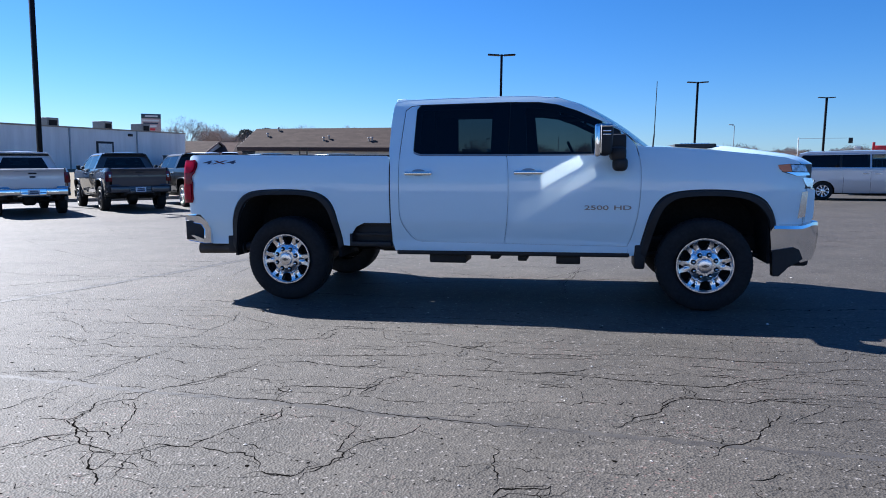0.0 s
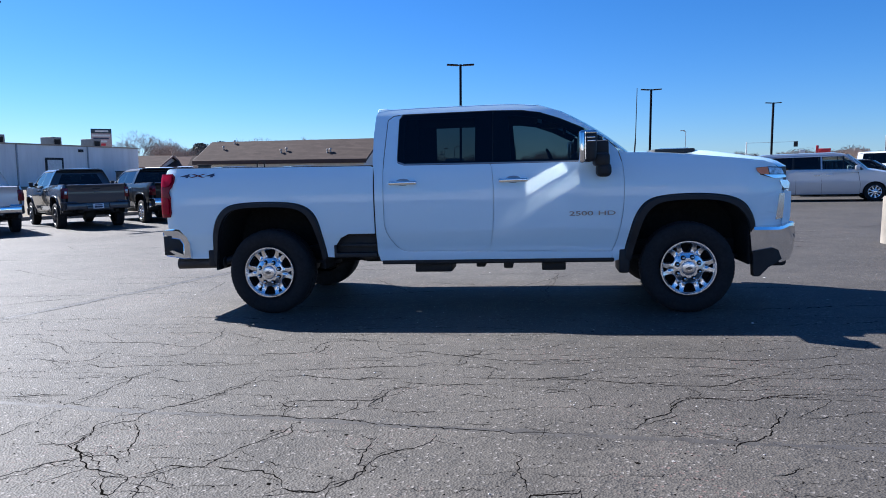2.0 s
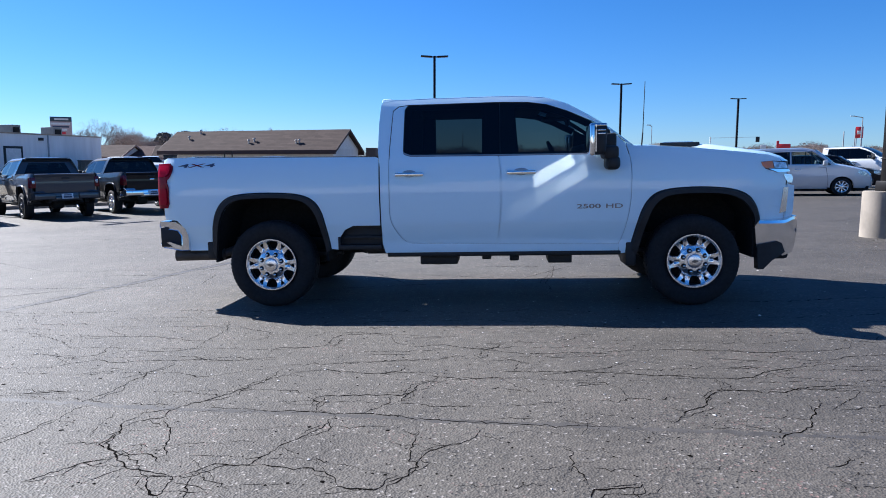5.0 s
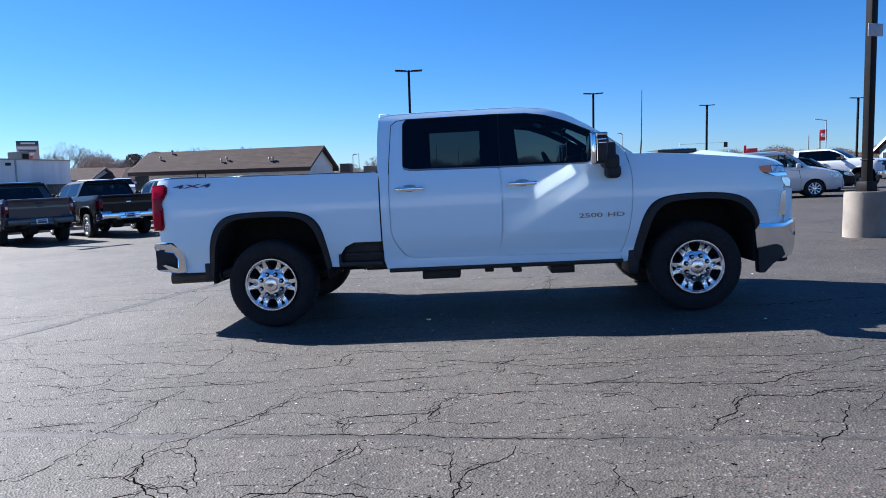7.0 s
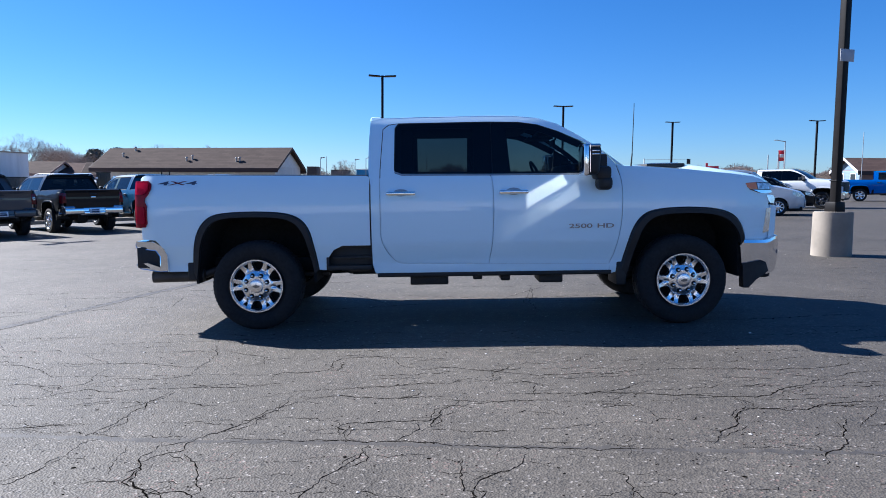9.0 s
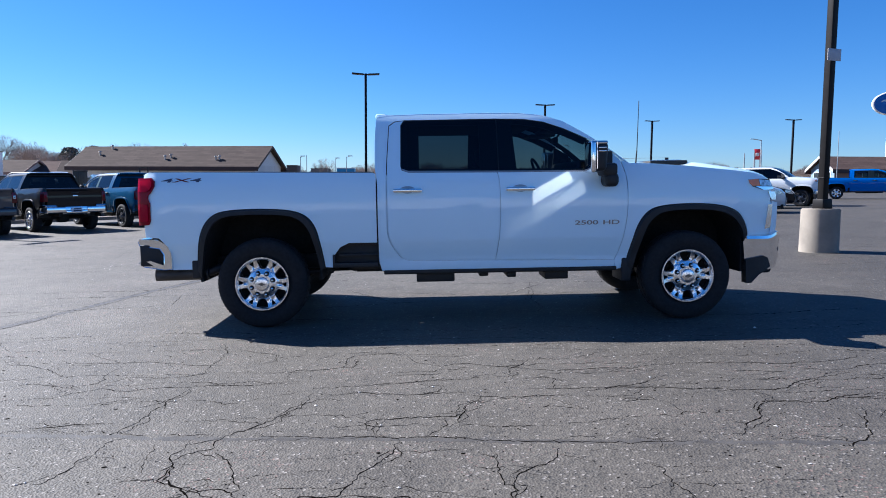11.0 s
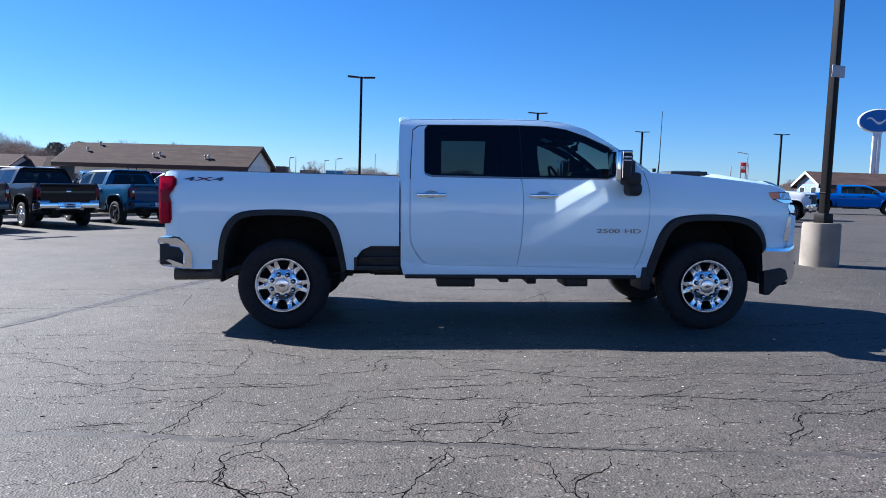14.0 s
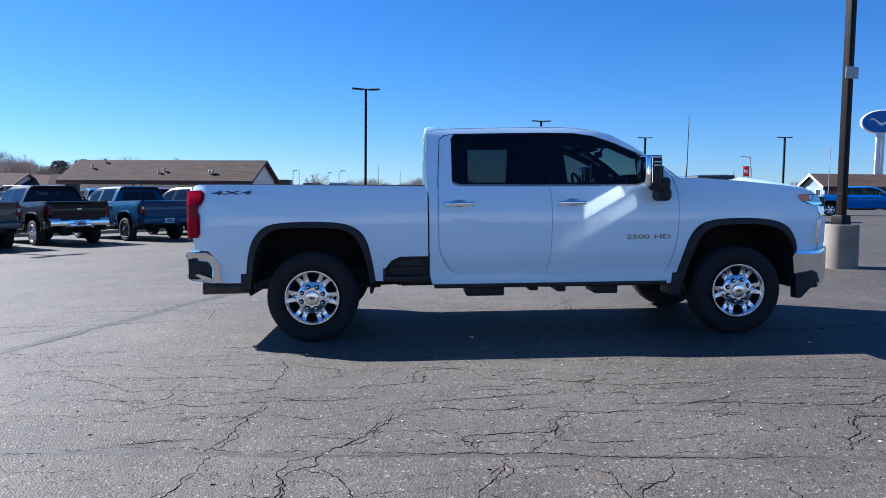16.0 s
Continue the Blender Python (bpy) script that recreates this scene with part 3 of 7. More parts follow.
class WheelSet:
    """Shared meshes of one kind of wheel."""

    def __init__(self, radius, rim, width, mats, pockets, slots, lugs, apex=0.50, big=False):
        h = width / 2
        f = -h * 0.93
        self.tyre = tyre_mesh(radius, rim, width)
        self.rim = spoke_rim_mesh(rim, f, mats) if big else rim_mesh(rim, f, mats, pockets, slots, apex, lugs)
        c = 0.068 if big else 0.058
        self.cap = disc_mesh("hub_cap", [(0.012, f - 0.034), (c * 0.6, f - 0.033), (c * 0.86, f - 0.029), (c * 0.96, f - 0.020), (c, f + 0.01)], mats[0], 40)
        self.lug = disc_mesh("lug_nut", [(0.006, -0.024), (0.0115, -0.020), (0.0125, 0.0), (0.0125, 0.014)], CHROME, 8)
        self.dark = disc_mesh("brake_disc", [(0.05, -h * 0.10), (rim * 0.88, -h * 0.10), (rim * 0.88, h * 0.1)], LINER if big else STEEL)
        self.emblem = None
        if big:
            bm = boxes(((-0.030, f - 0.0365, -0.0085), (0.030, f - 0.031, 0.0085)), ((-0.012, f - 0.0365, -0.015), (0.012, f - 0.031, 0.015)), bevel=0.002)
            self.emblem = bpy.data.meshes.new("cap_emblem")
            bm.to_mesh(self.emblem)
            bm.free()
            self.emblem.materials.append(EMBLEM)
        self.lugs, self.h, self.ring = lugs, h, 0.105 if big else 0.083


def add_wheels(parent, kit, places, half_track, spin=0.0):
    for x, z in places:
        for sgn in (-1, 1):
            w = new("wheel", kit.tyre)
            w.parent = parent
            w.matrix_basis = pose(x, sgn * half_track, z, 0, spin + (3 if x < 0 else -4), 0 if sgn < 0 else 180)
            for name, me in (("rim", kit.rim), ("hub_cap", kit.cap), ("brake_disc", kit.dark), ("cap_emblem", kit.emblem)):
                if me:
                    o = new(name, me)
                    o.parent = w
            for k in range(kit.lugs):
                a = math.tau * (k + 0.5) / kit.lugs
                o = new("lug_nut", kit.lug)
                o.parent = w
                o.matrix_basis = pose(kit.ring * math.cos(a), -kit.h * 0.93 - 0.006, kit.ring * math.sin(a))


NOSE_REACH = 0.27


def pickup(m, P):
    """A crew-cab pickup. P: paint, kit (wheels), label, cut (bed shorter by), fine (panel step), and its trim."""
    cut, paint_m = P.get("cut", 0.0), P["paint"]
    step = P.get("step", (0.14, 0.07))
    arch_m = P.get("arch", PLASTIC)
    bright = P.get("bright", CHROME)
    top = P.get("top", 1.0)                       # height of body

    def X(x):
        return x if x > -0.93 else x + cut if x < -1.40 else -0.93 + (x + 0.93) * (0.47 - cut) / 0.47

    def shape(line):
        return [(X(x), z * top) for x, z in line]

    def side(x, z):
        return truck_side(x if x > -0.93 else x - cut, z / top) * P.get("wide", 1.0)

    truck = root("pickup_truck", m, P["label"], "pickup truck", P.get("group", ""))
    for sgn in (-1, 1):
        def panel(name, line, mats, parent=truck, offset=0.0, thick=0.014, label=""):
            return part(name, skin(shape(line), side, sgn, thick, step[0], step[1], offset), mats, parent, label)

        panel("bed_side", [(-3.105, 0.875), (-3.125, 1.40), (-3.105, 1.462), (-3.06, 1.480), (-2.6, 1.474), (-0.965, 1.446), (-0.94, 1.435), (-0.935, 1.40), (-0.935, 0.79), (-1.20, 0.79),
                           (-1.285, 0.75), (-1.345, 0.67), (-1.36, 0.555)] + REAR_ARCH[::-1] + [(-2.865, 0.56), (-2.885, 0.78), (-2.96, 0.865)], paint_m)
        panel("cab_frame", [(-0.895, 0.515), (-0.92, 0.60), (-0.922, 1.35), (-0.945, 1.50), (-0.945, 1.75), (-0.935, 1.95), (-0.915, 1.992), (-0.87, 2.004), (0.2, 2.016), (0.45, 2.011), (0.68, 1.985),
                            (0.87, 1.922), (1.05, 1.815), (1.2, 1.716), (1.35, 1.602), (1.475, 1.503), (1.40, 1.540), (1.335, 1.610), (1.25, 1.682), (1.09, 1.752), (0.87, 1.852), (0.68, 1.919), (0.5, 1.948),
                            (0.21, 1.956), (-0.66, 1.950), (-0.76, 1.938), (-0.815, 1.895), (-0.838, 1.5), *fine([(-0.838, 0.95), (-0.838, 0.87), (-0.806, 0.76), (-0.716, 0.64), (-0.65, 0.605), (-0.55, 0.604)], 2), (0.19, 0.595),
                            (1.338, 0.580), (1.336, 0.485)], paint_m)
        rear = panel("rear_door", [(-0.830, 1.5), *fine([(-0.830, 0.95), (-0.830, 0.872), (-0.798, 0.765), (-0.710, 0.648), (-0.648, 0.613), (-0.55, 0.612)], 2), (0.184, 0.603), *fine([(0.205, 0.72), (0.222, 0.85), (0.233, 1.17), (0.222, 1.38), (0.206, 1.432)], 2),
                                   (-0.63, 1.442), (-0.69, 1.462), (-0.703, 1.50), (-0.700, 1.90), (-0.672, 1.943), (-0.755, 1.930), (-0.808, 1.890)], paint_m)
        front = panel("front_door", [*fine([(0.212, 1.432), (0.228, 1.38), (0.239, 1.17), (0.228, 0.85), (0.211, 0.72)], 2), (0.190, 0.603), *fine([(1.330, 0.588), (1.372, 0.67), (1.432, 0.94), (1.444, 1.21), (1.432, 1.385), (1.392, 1.528)], 2),
                                     (1.328, 1.598), (1.262, 1.652), (1.300, 1.50), (1.285, 1.445), (1.20, 1.428)], paint_m)
        panel("front_fender", [*fine([(1.337, 0.585), (1.378, 0.67), (1.438, 0.94), (1.450, 1.21), (1.438, 1.39), (1.400, 1.530)], 2), (1.475, 1.502), (1.68, 1.496), (2.09, 1.462), (2.5, 1.415), (2.67, 1.390), (2.74, 1.362),
                               (2.795, 1.30), (2.815, 1.21), (2.806, 1.13), (2.802, 1.11), (2.796, 0.90), (2.806, 0.88), (2.82, 0.775)] + FRONT_ARCH[::-1] + [(1.342, 0.485)], paint_m)
        panel("door_frame", [(-0.90, 0.57), (-0.90, 1.42), (1.46, 1.42), (1.48, 1.2), (1.46, 0.90), (1.36, 0.56)], paint_m, offset=-0.020, thick=0.004)
        # glass, black surround and sail
        for line in ([(-0.700, 1.46), (-0.640, 1.46), (-0.640, 1.92), (-0.695, 1.92)], [(-0.69, 1.895), (0.45, 1.895), (0.64, 1.868), (0.83, 1.800), (1.06, 1.690), (1.10, 1.745), (0.87, 1.850), (0.68, 1.917), (0.5, 1.946), (0.21, 1.954), (-0.66, 1.948)],
                     [(-0.700, 1.435), (1.10, 1.425), (1.10, 1.460), (-0.700, 1.475)], [(0.055, 1.46), (0.40, 1.46), (0.37, 1.91), (0.055, 1.91)],
                     [(1.085, 1.428), (1.285, 1.440), (1.300, 1.50), (1.258, 1.655), (1.085, 1.742)]):
            panel("window_surround", line, PLASTIC, offset=-0.020, thick=0.05)
        panel("window_pane", [(-0.694, 1.468), (-0.63, 1.448), (0.222, 1.438), (0.222, 1.946), (-0.655, 1.940), (-0.690, 1.90)], P.get("glass", TINT), rear, -0.010, 0.003)
        panel("window_pane", [(0.232, 1.438), (1.09, 1.432), (1.09, 1.742), (0.87, 1.843), (0.68, 1.910), (0.5, 1.938), (0.232, 1.946)], P.get("front_glass", TINT), front, -0.010, 0.003)
        panel("belt_moulding", [(-0.70, 1.470), (-0.635, 1.446), (0.22, 1.436), (1.285, 1.428), (1.285, 1.440), (0.22, 1.448), (-0.63, 1.459), (-0.695, 1.482)], P.get("belt", PLASTIC), truck, 0.002, 0.012, "pale strip under the side windows" if "belt" in P else "")
        for door, x0 in ((rear, -0.775), (front, 0.285)):
            bm = bmesh.new()
            w = side(x0, 1.28 * top)
            box(bm, (x0, -0.028, 1.256 * top), (x0 + 0.275, 0.010, 1.293 * top), 0.012)
            box(bm, (x0 + 0.02, -0.02, 1.27 * top), (x0 + 0.05, 0.03, 1.286 * top), 0.004)
            box(bm, (x0 + 0.225, -0.02, 1.27 * top), (x0 + 0.255, 0.03, 1.286 * top), 0.004)
            for v in bm.verts:
                v.co.y = sgn * (w + 0.012 - v.co.y)
            bmesh.ops.recalc_face_normals(bm, faces=bm.faces[:])
            part("door_handle", bm, bright, door, "bright door handle")
            # no hollow is modelled: a raised disc carries its shade as colour
            cup = [(x0 + 0.137 + 0.072 * math.cos(a), 1.281 + 0.034 * math.sin(a)) for a in spread(0, math.tau, 21)[:-1]]
            part("handle_cup", skin([(x, z * top) for x, z in cup], side, sgn, 0.008, 0.05, 0.05, 0.0035, 0.0015), CUP_SHADE, door)
        # arches, liners, step box, mud flaps
        for out, inn, cx in ((REAR_ARCH, REAR_ARCH_IN, -2.03), (FRONT_ARCH, FRONT_ARCH_IN, 2.03)):
            part("wheel_arch_trim", ring_strip(shape(out), shape(inn), side, sgn, 0.022, 0.05), arch_m, truck, "black plastic wheel arch trim" if arch_m is PLASTIC else "")
            line = shape(inn)
            bm = sheet(range(len(line)), (0, 1, 2), lambda u, v: (line[int(u)][0], sgn * (side(*line[int(u)]) - (0.03, 0.30, 0.62)[int(v)]), line[int(u)][1] + (0.0, 0.02, -0.02)[int(v)]))
            xa, xb = line[0][0], line[-1][0]
            box(bm, (xa, sgn * 0.40 - 0.01, 0.50), (xb, sgn * 0.40 + 0.01, 1.04 * top))
            for xe in (xa, xb):
                box(bm, (xe - 0.012, min(sgn * 0.40, sgn * 0.955), 0.44), (xe + 0.012, max(sgn * 0.40, sgn * 0.955), 0.86))
            box(bm, (min(xa, xb), min(sgn * 0.36, sgn * 0.45), 0.98 * top), (max(xa, xb), max(sgn * 0.36, sgn * 0.45), 1.10 * top))
            part("wheel_well", bm, LINER, truck)
        bm = bmesh.new()
        y = side(-1.1, 0.7)
        for lo, hi in (((-1.36, 0.07, 0.55), (-0.90, 0.10, 0.80)), ((-1.345, -0.005, 0.555), (-0.93, 0.08, 0.60)), ((-1.30, 0.02, 0.66), (-0.93, 0.08, 0.685)), ((-1.25, 0.02, 0.765), (-0.93, 0.08, 0.792)), ((-1.36, 0.0, 0.555), (-1.335, 0.08, 0.68))):
            box(bm, (X(lo[0]), lo[1], lo[2]), (X(hi[0]), hi[1], hi[2]), 0.006)
        for v in bm.verts:
            v.co.y = sgn * (y - v.co.y)
        bmesh.ops.recalc_face_normals(bm, faces=bm.faces[:])
        part("bed_step", bm, PLASTIC, truck, "black plastic step behind the cab")
        for x0, x1, z0, z1 in ((-2.69, -2.60, 0.47, 0.66), (1.40, 1.50, 0.37, 0.60)):
            part("mud_flap", boxes(((X(x0), sgn * 0.80 - 0.17, z0), (X(x1), sgn * 0.80 + 0.17, z1)), bevel=0.02), PLASTIC, truck)
        # mirrors
        big = P.get("mirror", 1.0)
        w = side(1.2, 1.5 * top) - 0.02
        bm = bmesh.new()
        box(bm, (1.05, 0.14, 1.42), (1.185, 0.40 * big, 1.688), 0.045, segments=4)
        for v in bm.verts:                      # the head narrows downwards
            if v.co.x > 1.10:
                v.co.x -= 0.018 * (1.688 - v.co.z) / 0.27
        for z in (1.628, 1.598):
            box(bm, (1.088, 0.40 * big - 0.006, z), (1.160, 0.40 * big + 0.005, z + 0.013), 0.004, 1)
        if big == 1.0:
            box(bm, (1.185, 0.06, 1.282), (1.315, 0.28, 1.41), 0.045, segments=4)
        box(bm, (1.16, -0.03, 1.38), (1.30, 0.28 * big, 1.50), 0.03)
        box(bm, (1.18, -0.05, 1.43), (1.31, 0.06, 1.62), 0.02)
        for v in bm.verts:
            v.co.y = sgn * (w + v.co.y)
            v.co.z = 1.45 * top + (v.co.z - 1.45) * big ** 1.3
        bmesh.ops.recalc_face_normals(bm, faces=bm.faces[:])
        mir = part("mirror", bm, [PLASTIC, bright], truck, "black towing mirror with a bright edge")
        bm = bmesh.new()
        box(bm, (1.018, 0.135, 1.41), (1.070, 0.408 * big, 1.697), 0.024, segments=4)
        box(bm, (1.045, 0.15, 1.664), (1.176, 0.396 * big, 1.697), 0.016, segments=3)
        for v in bm.verts:
            v.co.y = sgn * (w + v.co.y)
            v.co.z = 1.45 * top + (v.co.z - 1.45) * big ** 1.3
        bmesh.ops.recalc_face_normals(bm, faces=bm.faces[:])
        part("mirror_shell", bm, P.get("shell", bright), mir, "bright shell of the mirror")
        # lamps
        if P.get("hero"):
            bm = skin(shape([(-3.135, 1.425), (-3.02, 1.428), (-2.988, 1.40), (-2.985, 1.345), (-3.01, 1.30), (-3.048, 1.265), (-3.052, 1.235), (-3.03, 1.19), (-3.028, 1.03), (-3.05, 0.99), (-3.13, 0.985)]), side, sgn, 0.03, 0.05, 0.05, 0.012)
            for v in bm.verts:
                if v.co.x < X(-3.09):
                    v.co.x -= 0.03
            tail = part("tail_lamp", bm, RED_LENS, truck, "red tail lamp")
            for name, line in (("upper_lens", [(-3.125, 1.405), (-3.03, 1.408), (-3.008, 1.39), (-3.006, 1.35), (-3.03, 1.318), (-3.065, 1.298), (-3.125, 1.296)]),
                               ("lower_lens", [(-3.125, 1.185), (-3.062, 1.185), (-3.048, 1.165), (-3.048, 1.045), (-3.062, 1.022), (-3.125, 1.020)])):
                lens = skin(shape(line), side, sgn, 0.012, 0.05, 0.05, 0.021)
                for v in lens.verts:
                    if v.co.x < X(-3.09):
                        v.co.x -= 0.03
                part(name, lens, RED_BLOCK, tail, "raised red lens")
        else:
            z0, z1 = 1.02, 1.36
            bm = skin(shape([(-3.135, z1), (-3.05, z1), (-3.00, z1 - 0.05), (-3.02, z1 - 0.16), (-3.02, z0 + 0.05), (-3.05, z0), (-3.13, z0)]), side, sgn, 0.03, 0.05, 0.05, 0.006)
            box(bm, (X(-3.142), sgn * 0.875 - 0.055, z0 * top), (X(-3.10), sgn * 0.875 + 0.055, z1 * top), 0.012)
            tail = part("tail_lamp", bm, RED_DARK, truck, "dark red tail lamp")
            zc = (z0 * 0.45 + z1 * 0.55) * top
            part("lamp_lens", boxes(((X(-3.150), sgn * 0.885 - 0.035, zc - 0.05), (X(-3.138), sgn * 0.885 + 0.035, zc + 0.05)), bevel=0.006), LENS if P.get("lens") else RED_LENS, tail)
        lamp = part("headlamp", skin(shape([(2.606, 1.326), (2.70, 1.334), (2.80, 1.328), (2.84, 1.232), (2.74, 1.226), (2.64, 1.262)]), side, sgn, 0.03, 0.05, 0.05, 0.004), PLASTIC, truck, "headlamp in a black housing")
        part("side_marker", skin(shape([(2.608, 1.324), (2.692, 1.332), (2.702, 1.264), (2.643, 1.266), (2.618, 1.29)]), side, sgn, 0.012, 0.05, 0.05, 0.011), AMBER, lamp, "amber lens")
        part("lamp_lens", skin(shape([(2.698, 1.327), (2.80, 1.318), (2.822, 1.262), (2.708, 1.268)]), side, sgn, 0.012, 0.05, 0.05, 0.010), LENS, lamp, "clear lens")
        part("lamp_trim", skin(shape([(2.66, 1.262), (2.828, 1.256), (2.838, 1.232), (2.74, 1.226)]), side, sgn, 0.016, 0.05, 0.05, 0.013), bright, lamp, "bright strip under the lens")
        part("grille_corner", skin(shape([(2.785, 1.212), (2.85, 1.206), (2.868, 1.178), (2.862, 1.128), (2.82, 1.132), (2.80, 1.165)]), side, sgn, 0.03, 0.05, 0.05, 0.010), ALLOY if P.get("hero") else PLASTIC, truck, "bright wrap-around end of the grille" if P.get("hero") else "dark fog lamp surround")
        part("air_curtain", skin(shape([(2.803, 1.112), (2.818, 1.110), (2.820, 0.896), (2.797, 0.898)]), side, sgn, 0.02, 0.05, 0.05, -0.004), paint_m, truck)
        if P.get("hero"):
            part("bright_fin", skin(shape([(2.786, 1.086), (2.830, 1.090), (2.818, 0.862), (2.762, 0.850)]), side, sgn, 0.016, 0.05, 0.05, 0.008, 0.006), ALLOY, truck, "bright upright fin beside the grille")
        part("fascia", skin(shape([(2.820, 1.118), (2.885, 1.10), (2.885, 0.87), (2.868, 0.79), (2.815, 0.785), (2.817, 0.885), (2.822, 0.89)]), side, sgn, 0.06, 0.05, 0.05, 0.005), paint_m, truck)
    W = P.get("wide", 1.0)
    # roof, glass ahead and behind
    roof_line = [(-0.945, 1.975), (-0.90, 1.998), (-0.5, 2.010), (0.2, 2.014), (0.45, 2.009), (0.64, 1.990)]

    def roof_at(u, v):
        z = curve_at(roof_line, u)
        half = side(u, z * top - 0.004) - 0.002
        return (u + 0.05 * (1 - v * v) * (u > 0.6), v * half, (z + 0.040 * (1 - abs(v) ** 2.6)) * top)
    part("roof", sheet(spread(-0.945, 0.64, 14), spread(-1, 1, 13), roof_at, False), paint_m, truck)
    pillar = [(0.64, 1.990), (0.87, 1.917), (1.05, 1.811), (1.2, 1.712), (1.35, 1.598), (1.47, 1.500)]

    def shield_at(u, v):
        z = curve_at(pillar, u)
        return (u + 0.13 * (1 - v * v) * min(1.0, 0.4 + u - 0.64), v * (side(u, z * top) - 0.012), (z + 0.038 * (1 - abs(v) ** 2.6) * max(0.15, 1 - (u - 0.64) / 0.9)) * top)
    part("windscreen", sheet(spread(0.64, 1.47, 9), spread(-1, 1, 11), shield_at), P.get("windscreen", CLEAR), truck, "clear windscreen")
    for v0, v1, u0, u1 in ((-0.985, -0.80, 0.64, 1.40), (0.80, 0.985, 0.64, 1.40), (-0.80, 0.80, 0.64, 0.93)):
        part("windscreen_trim", sheet(spread(u0, u1, 9), spread(v0, v1, 5), lambda u, v: Vector(shield_at(u, v)) + Vector((-0.012, 0, -0.014))), CLOTH, truck)
    bm = boxes(((0.93, -0.13, 1.745 * top), (0.955, 0.13, 1.815 * top)), bevel=0.01)
    tube(bm, (0.95, 0, 1.79 * top), (1.0, 0, 1.86 * top), 0.012)
    part("rear_view_mirror", bm, PLASTIC, truck)
    if P.get("hero"):
        for y in (-0.40, 0.40):
            part("sun_visor", boxes(((0.70, y - 0.24, 1.835), (0.98, y + 0.24, 1.86)), bevel=0.01), CLOTH, truck)
        for y in (-0.66, 0.66):
            part("pillar_trim", boxes(((-0.88, y - 0.03, 1.42), (-0.53, y + 0.03, 1.93)), bevel=0.02), CLOTH, truck)
    part("headliner", boxes(((-0.88, -0.73, 1.90 * top), (0.66, 0.73, 1.955 * top)), bevel=0.02), CLOTH, truck)
    bm = bmesh.new()
    box(bm, (-0.945, -0.62, 1.972 * top), (-0.84, 0.62, 2.024 * top), 0.018, segments=3)
    part("roof_lip", bm, paint_m, truck)
    def back_at(z0, z1, v0, v1, n=2):
        def at(u, v):
            half = side(-0.93, u * top) - 0.012
            inner = half - 0.24
            y = {0: -half, 1: -inner, 2: inner, 3: half}[int(v)]
            return (-0.925 + P.get("rake", 0.02) * max(0.0, u - 1.45), y, u * top)
        return sheet(spread(z0, z1, n), range(v0, v1 + 1), at)
    bm = back_at(0.55, 1.46, 0, 3, 8)
    for args in ((1.46, 1.84, 0, 1, 4), (1.46, 1.84, 2, 3, 4), (1.84, 1.985, 0, 3, 3)):
        extra = back_at(*args)
        me = bpy.data.meshes.new("tmp")
        extra.to_mesh(me)
        extra.free()
        bm.from_mesh(me)
        bpy.data.meshes.remove(me)
    part("cab_back", bm, paint_m, truck)
    part("rear_window", back_at(1.455, 1.845, 1, 2, 4), P.get("glass", TINT), truck, "dark rear window")
    # bonnet with its raised middle and black vent
    def hood_at(u, v):
        z = curve_at([(1.47, 1.498), (1.68, 1.494), (2.09, 1.462), (2.5, 1.415), (2.67, 1.390), (2.74, 1.362), (2.80, 1.31)], u)
        half = side(u, z * top) - 0.004
        swell = min(1.0, max(0.0, (0.80 - abs(v)) / 0.10)) * min(1.0, max(0.0, (u - 2.08) / 0.10)) * min(1.0, max(0.0, (2.78 - u) / 0.5))
        return (u + 0.20 * (1 - v * v) * max(0.0, (u - 2.2) / 0.6), v * half, (z + 0.035 * (1 - v * v) + 0.040 * swell * P.get("bulge", 1.0)) * top)
    bonnet = part("bonnet", sheet(spread(1.47, 2.80, 26), spread(-1, 1, 31), hood_at), paint_m, truck)
    if P.get("bulge", 1.0):
        bm = boxes(((1.77, -0.66, 1.47), (2.15, 0.66, 1.530)), bevel=0.012)
        for k in range(9):
            box(bm, (1.84 + 0.03 * k, -0.62, 1.524), (1.852 + 0.03 * k, 0.62, 1.537), 0.002, 1)
        part("bonnet_vent", bm, [PLASTIC, bright], bonnet, "black vent insert with bright bars")
    bm = boxes(((1.44, -0.86, 1.44 * top), (1.60, 0.86, 1.492 * top)), bevel=0.01)
    part("cowl", bm, PLASTIC, truck)
    # front
    def nose_at(u, v):
        half = side(2.80, 1.1) - 0.01
        return (2.80 + 0.20 * (1 - v * v), v * half, u)
    part("nose", sheet(spread(0.74, 1.33 * top, 6), spread(-1, 1, 15), nose_at), PLASTIC, truck)
    grille = bmesh.new()
    for k in range(5):
        z = 0.86 + 0.078 * k
        for v0, v1 in zip(spread(-0.72, 0.72, 9), spread(-0.72, 0.72, 9)[1:]):
            a, b = Vector(nose_at(z, v0)), Vector(nose_at(z, v1))
            tube(grille, a + Vector((0.012, 0, 0)), b + Vector((0.012, 0, 0)), 0.016, 0.016, 6)
    part("grille", grille, P.get("grille", bright), truck, "grille of bright bars")
    part("badge", boxes(((3.012, -0.16, 1.02), (3.03, 0.16, 1.10)), bevel=0.006), P.get("badge", bright), truck)

    def sweep(x, z):
        return (0.985 + 0.02 * min(0.0, z - 0.6) - 0.24 * max(0.0, (x - 2.66) / 0.34) ** 2.3) * P.get("wide", 1.0)
    bumper = bmesh.new()
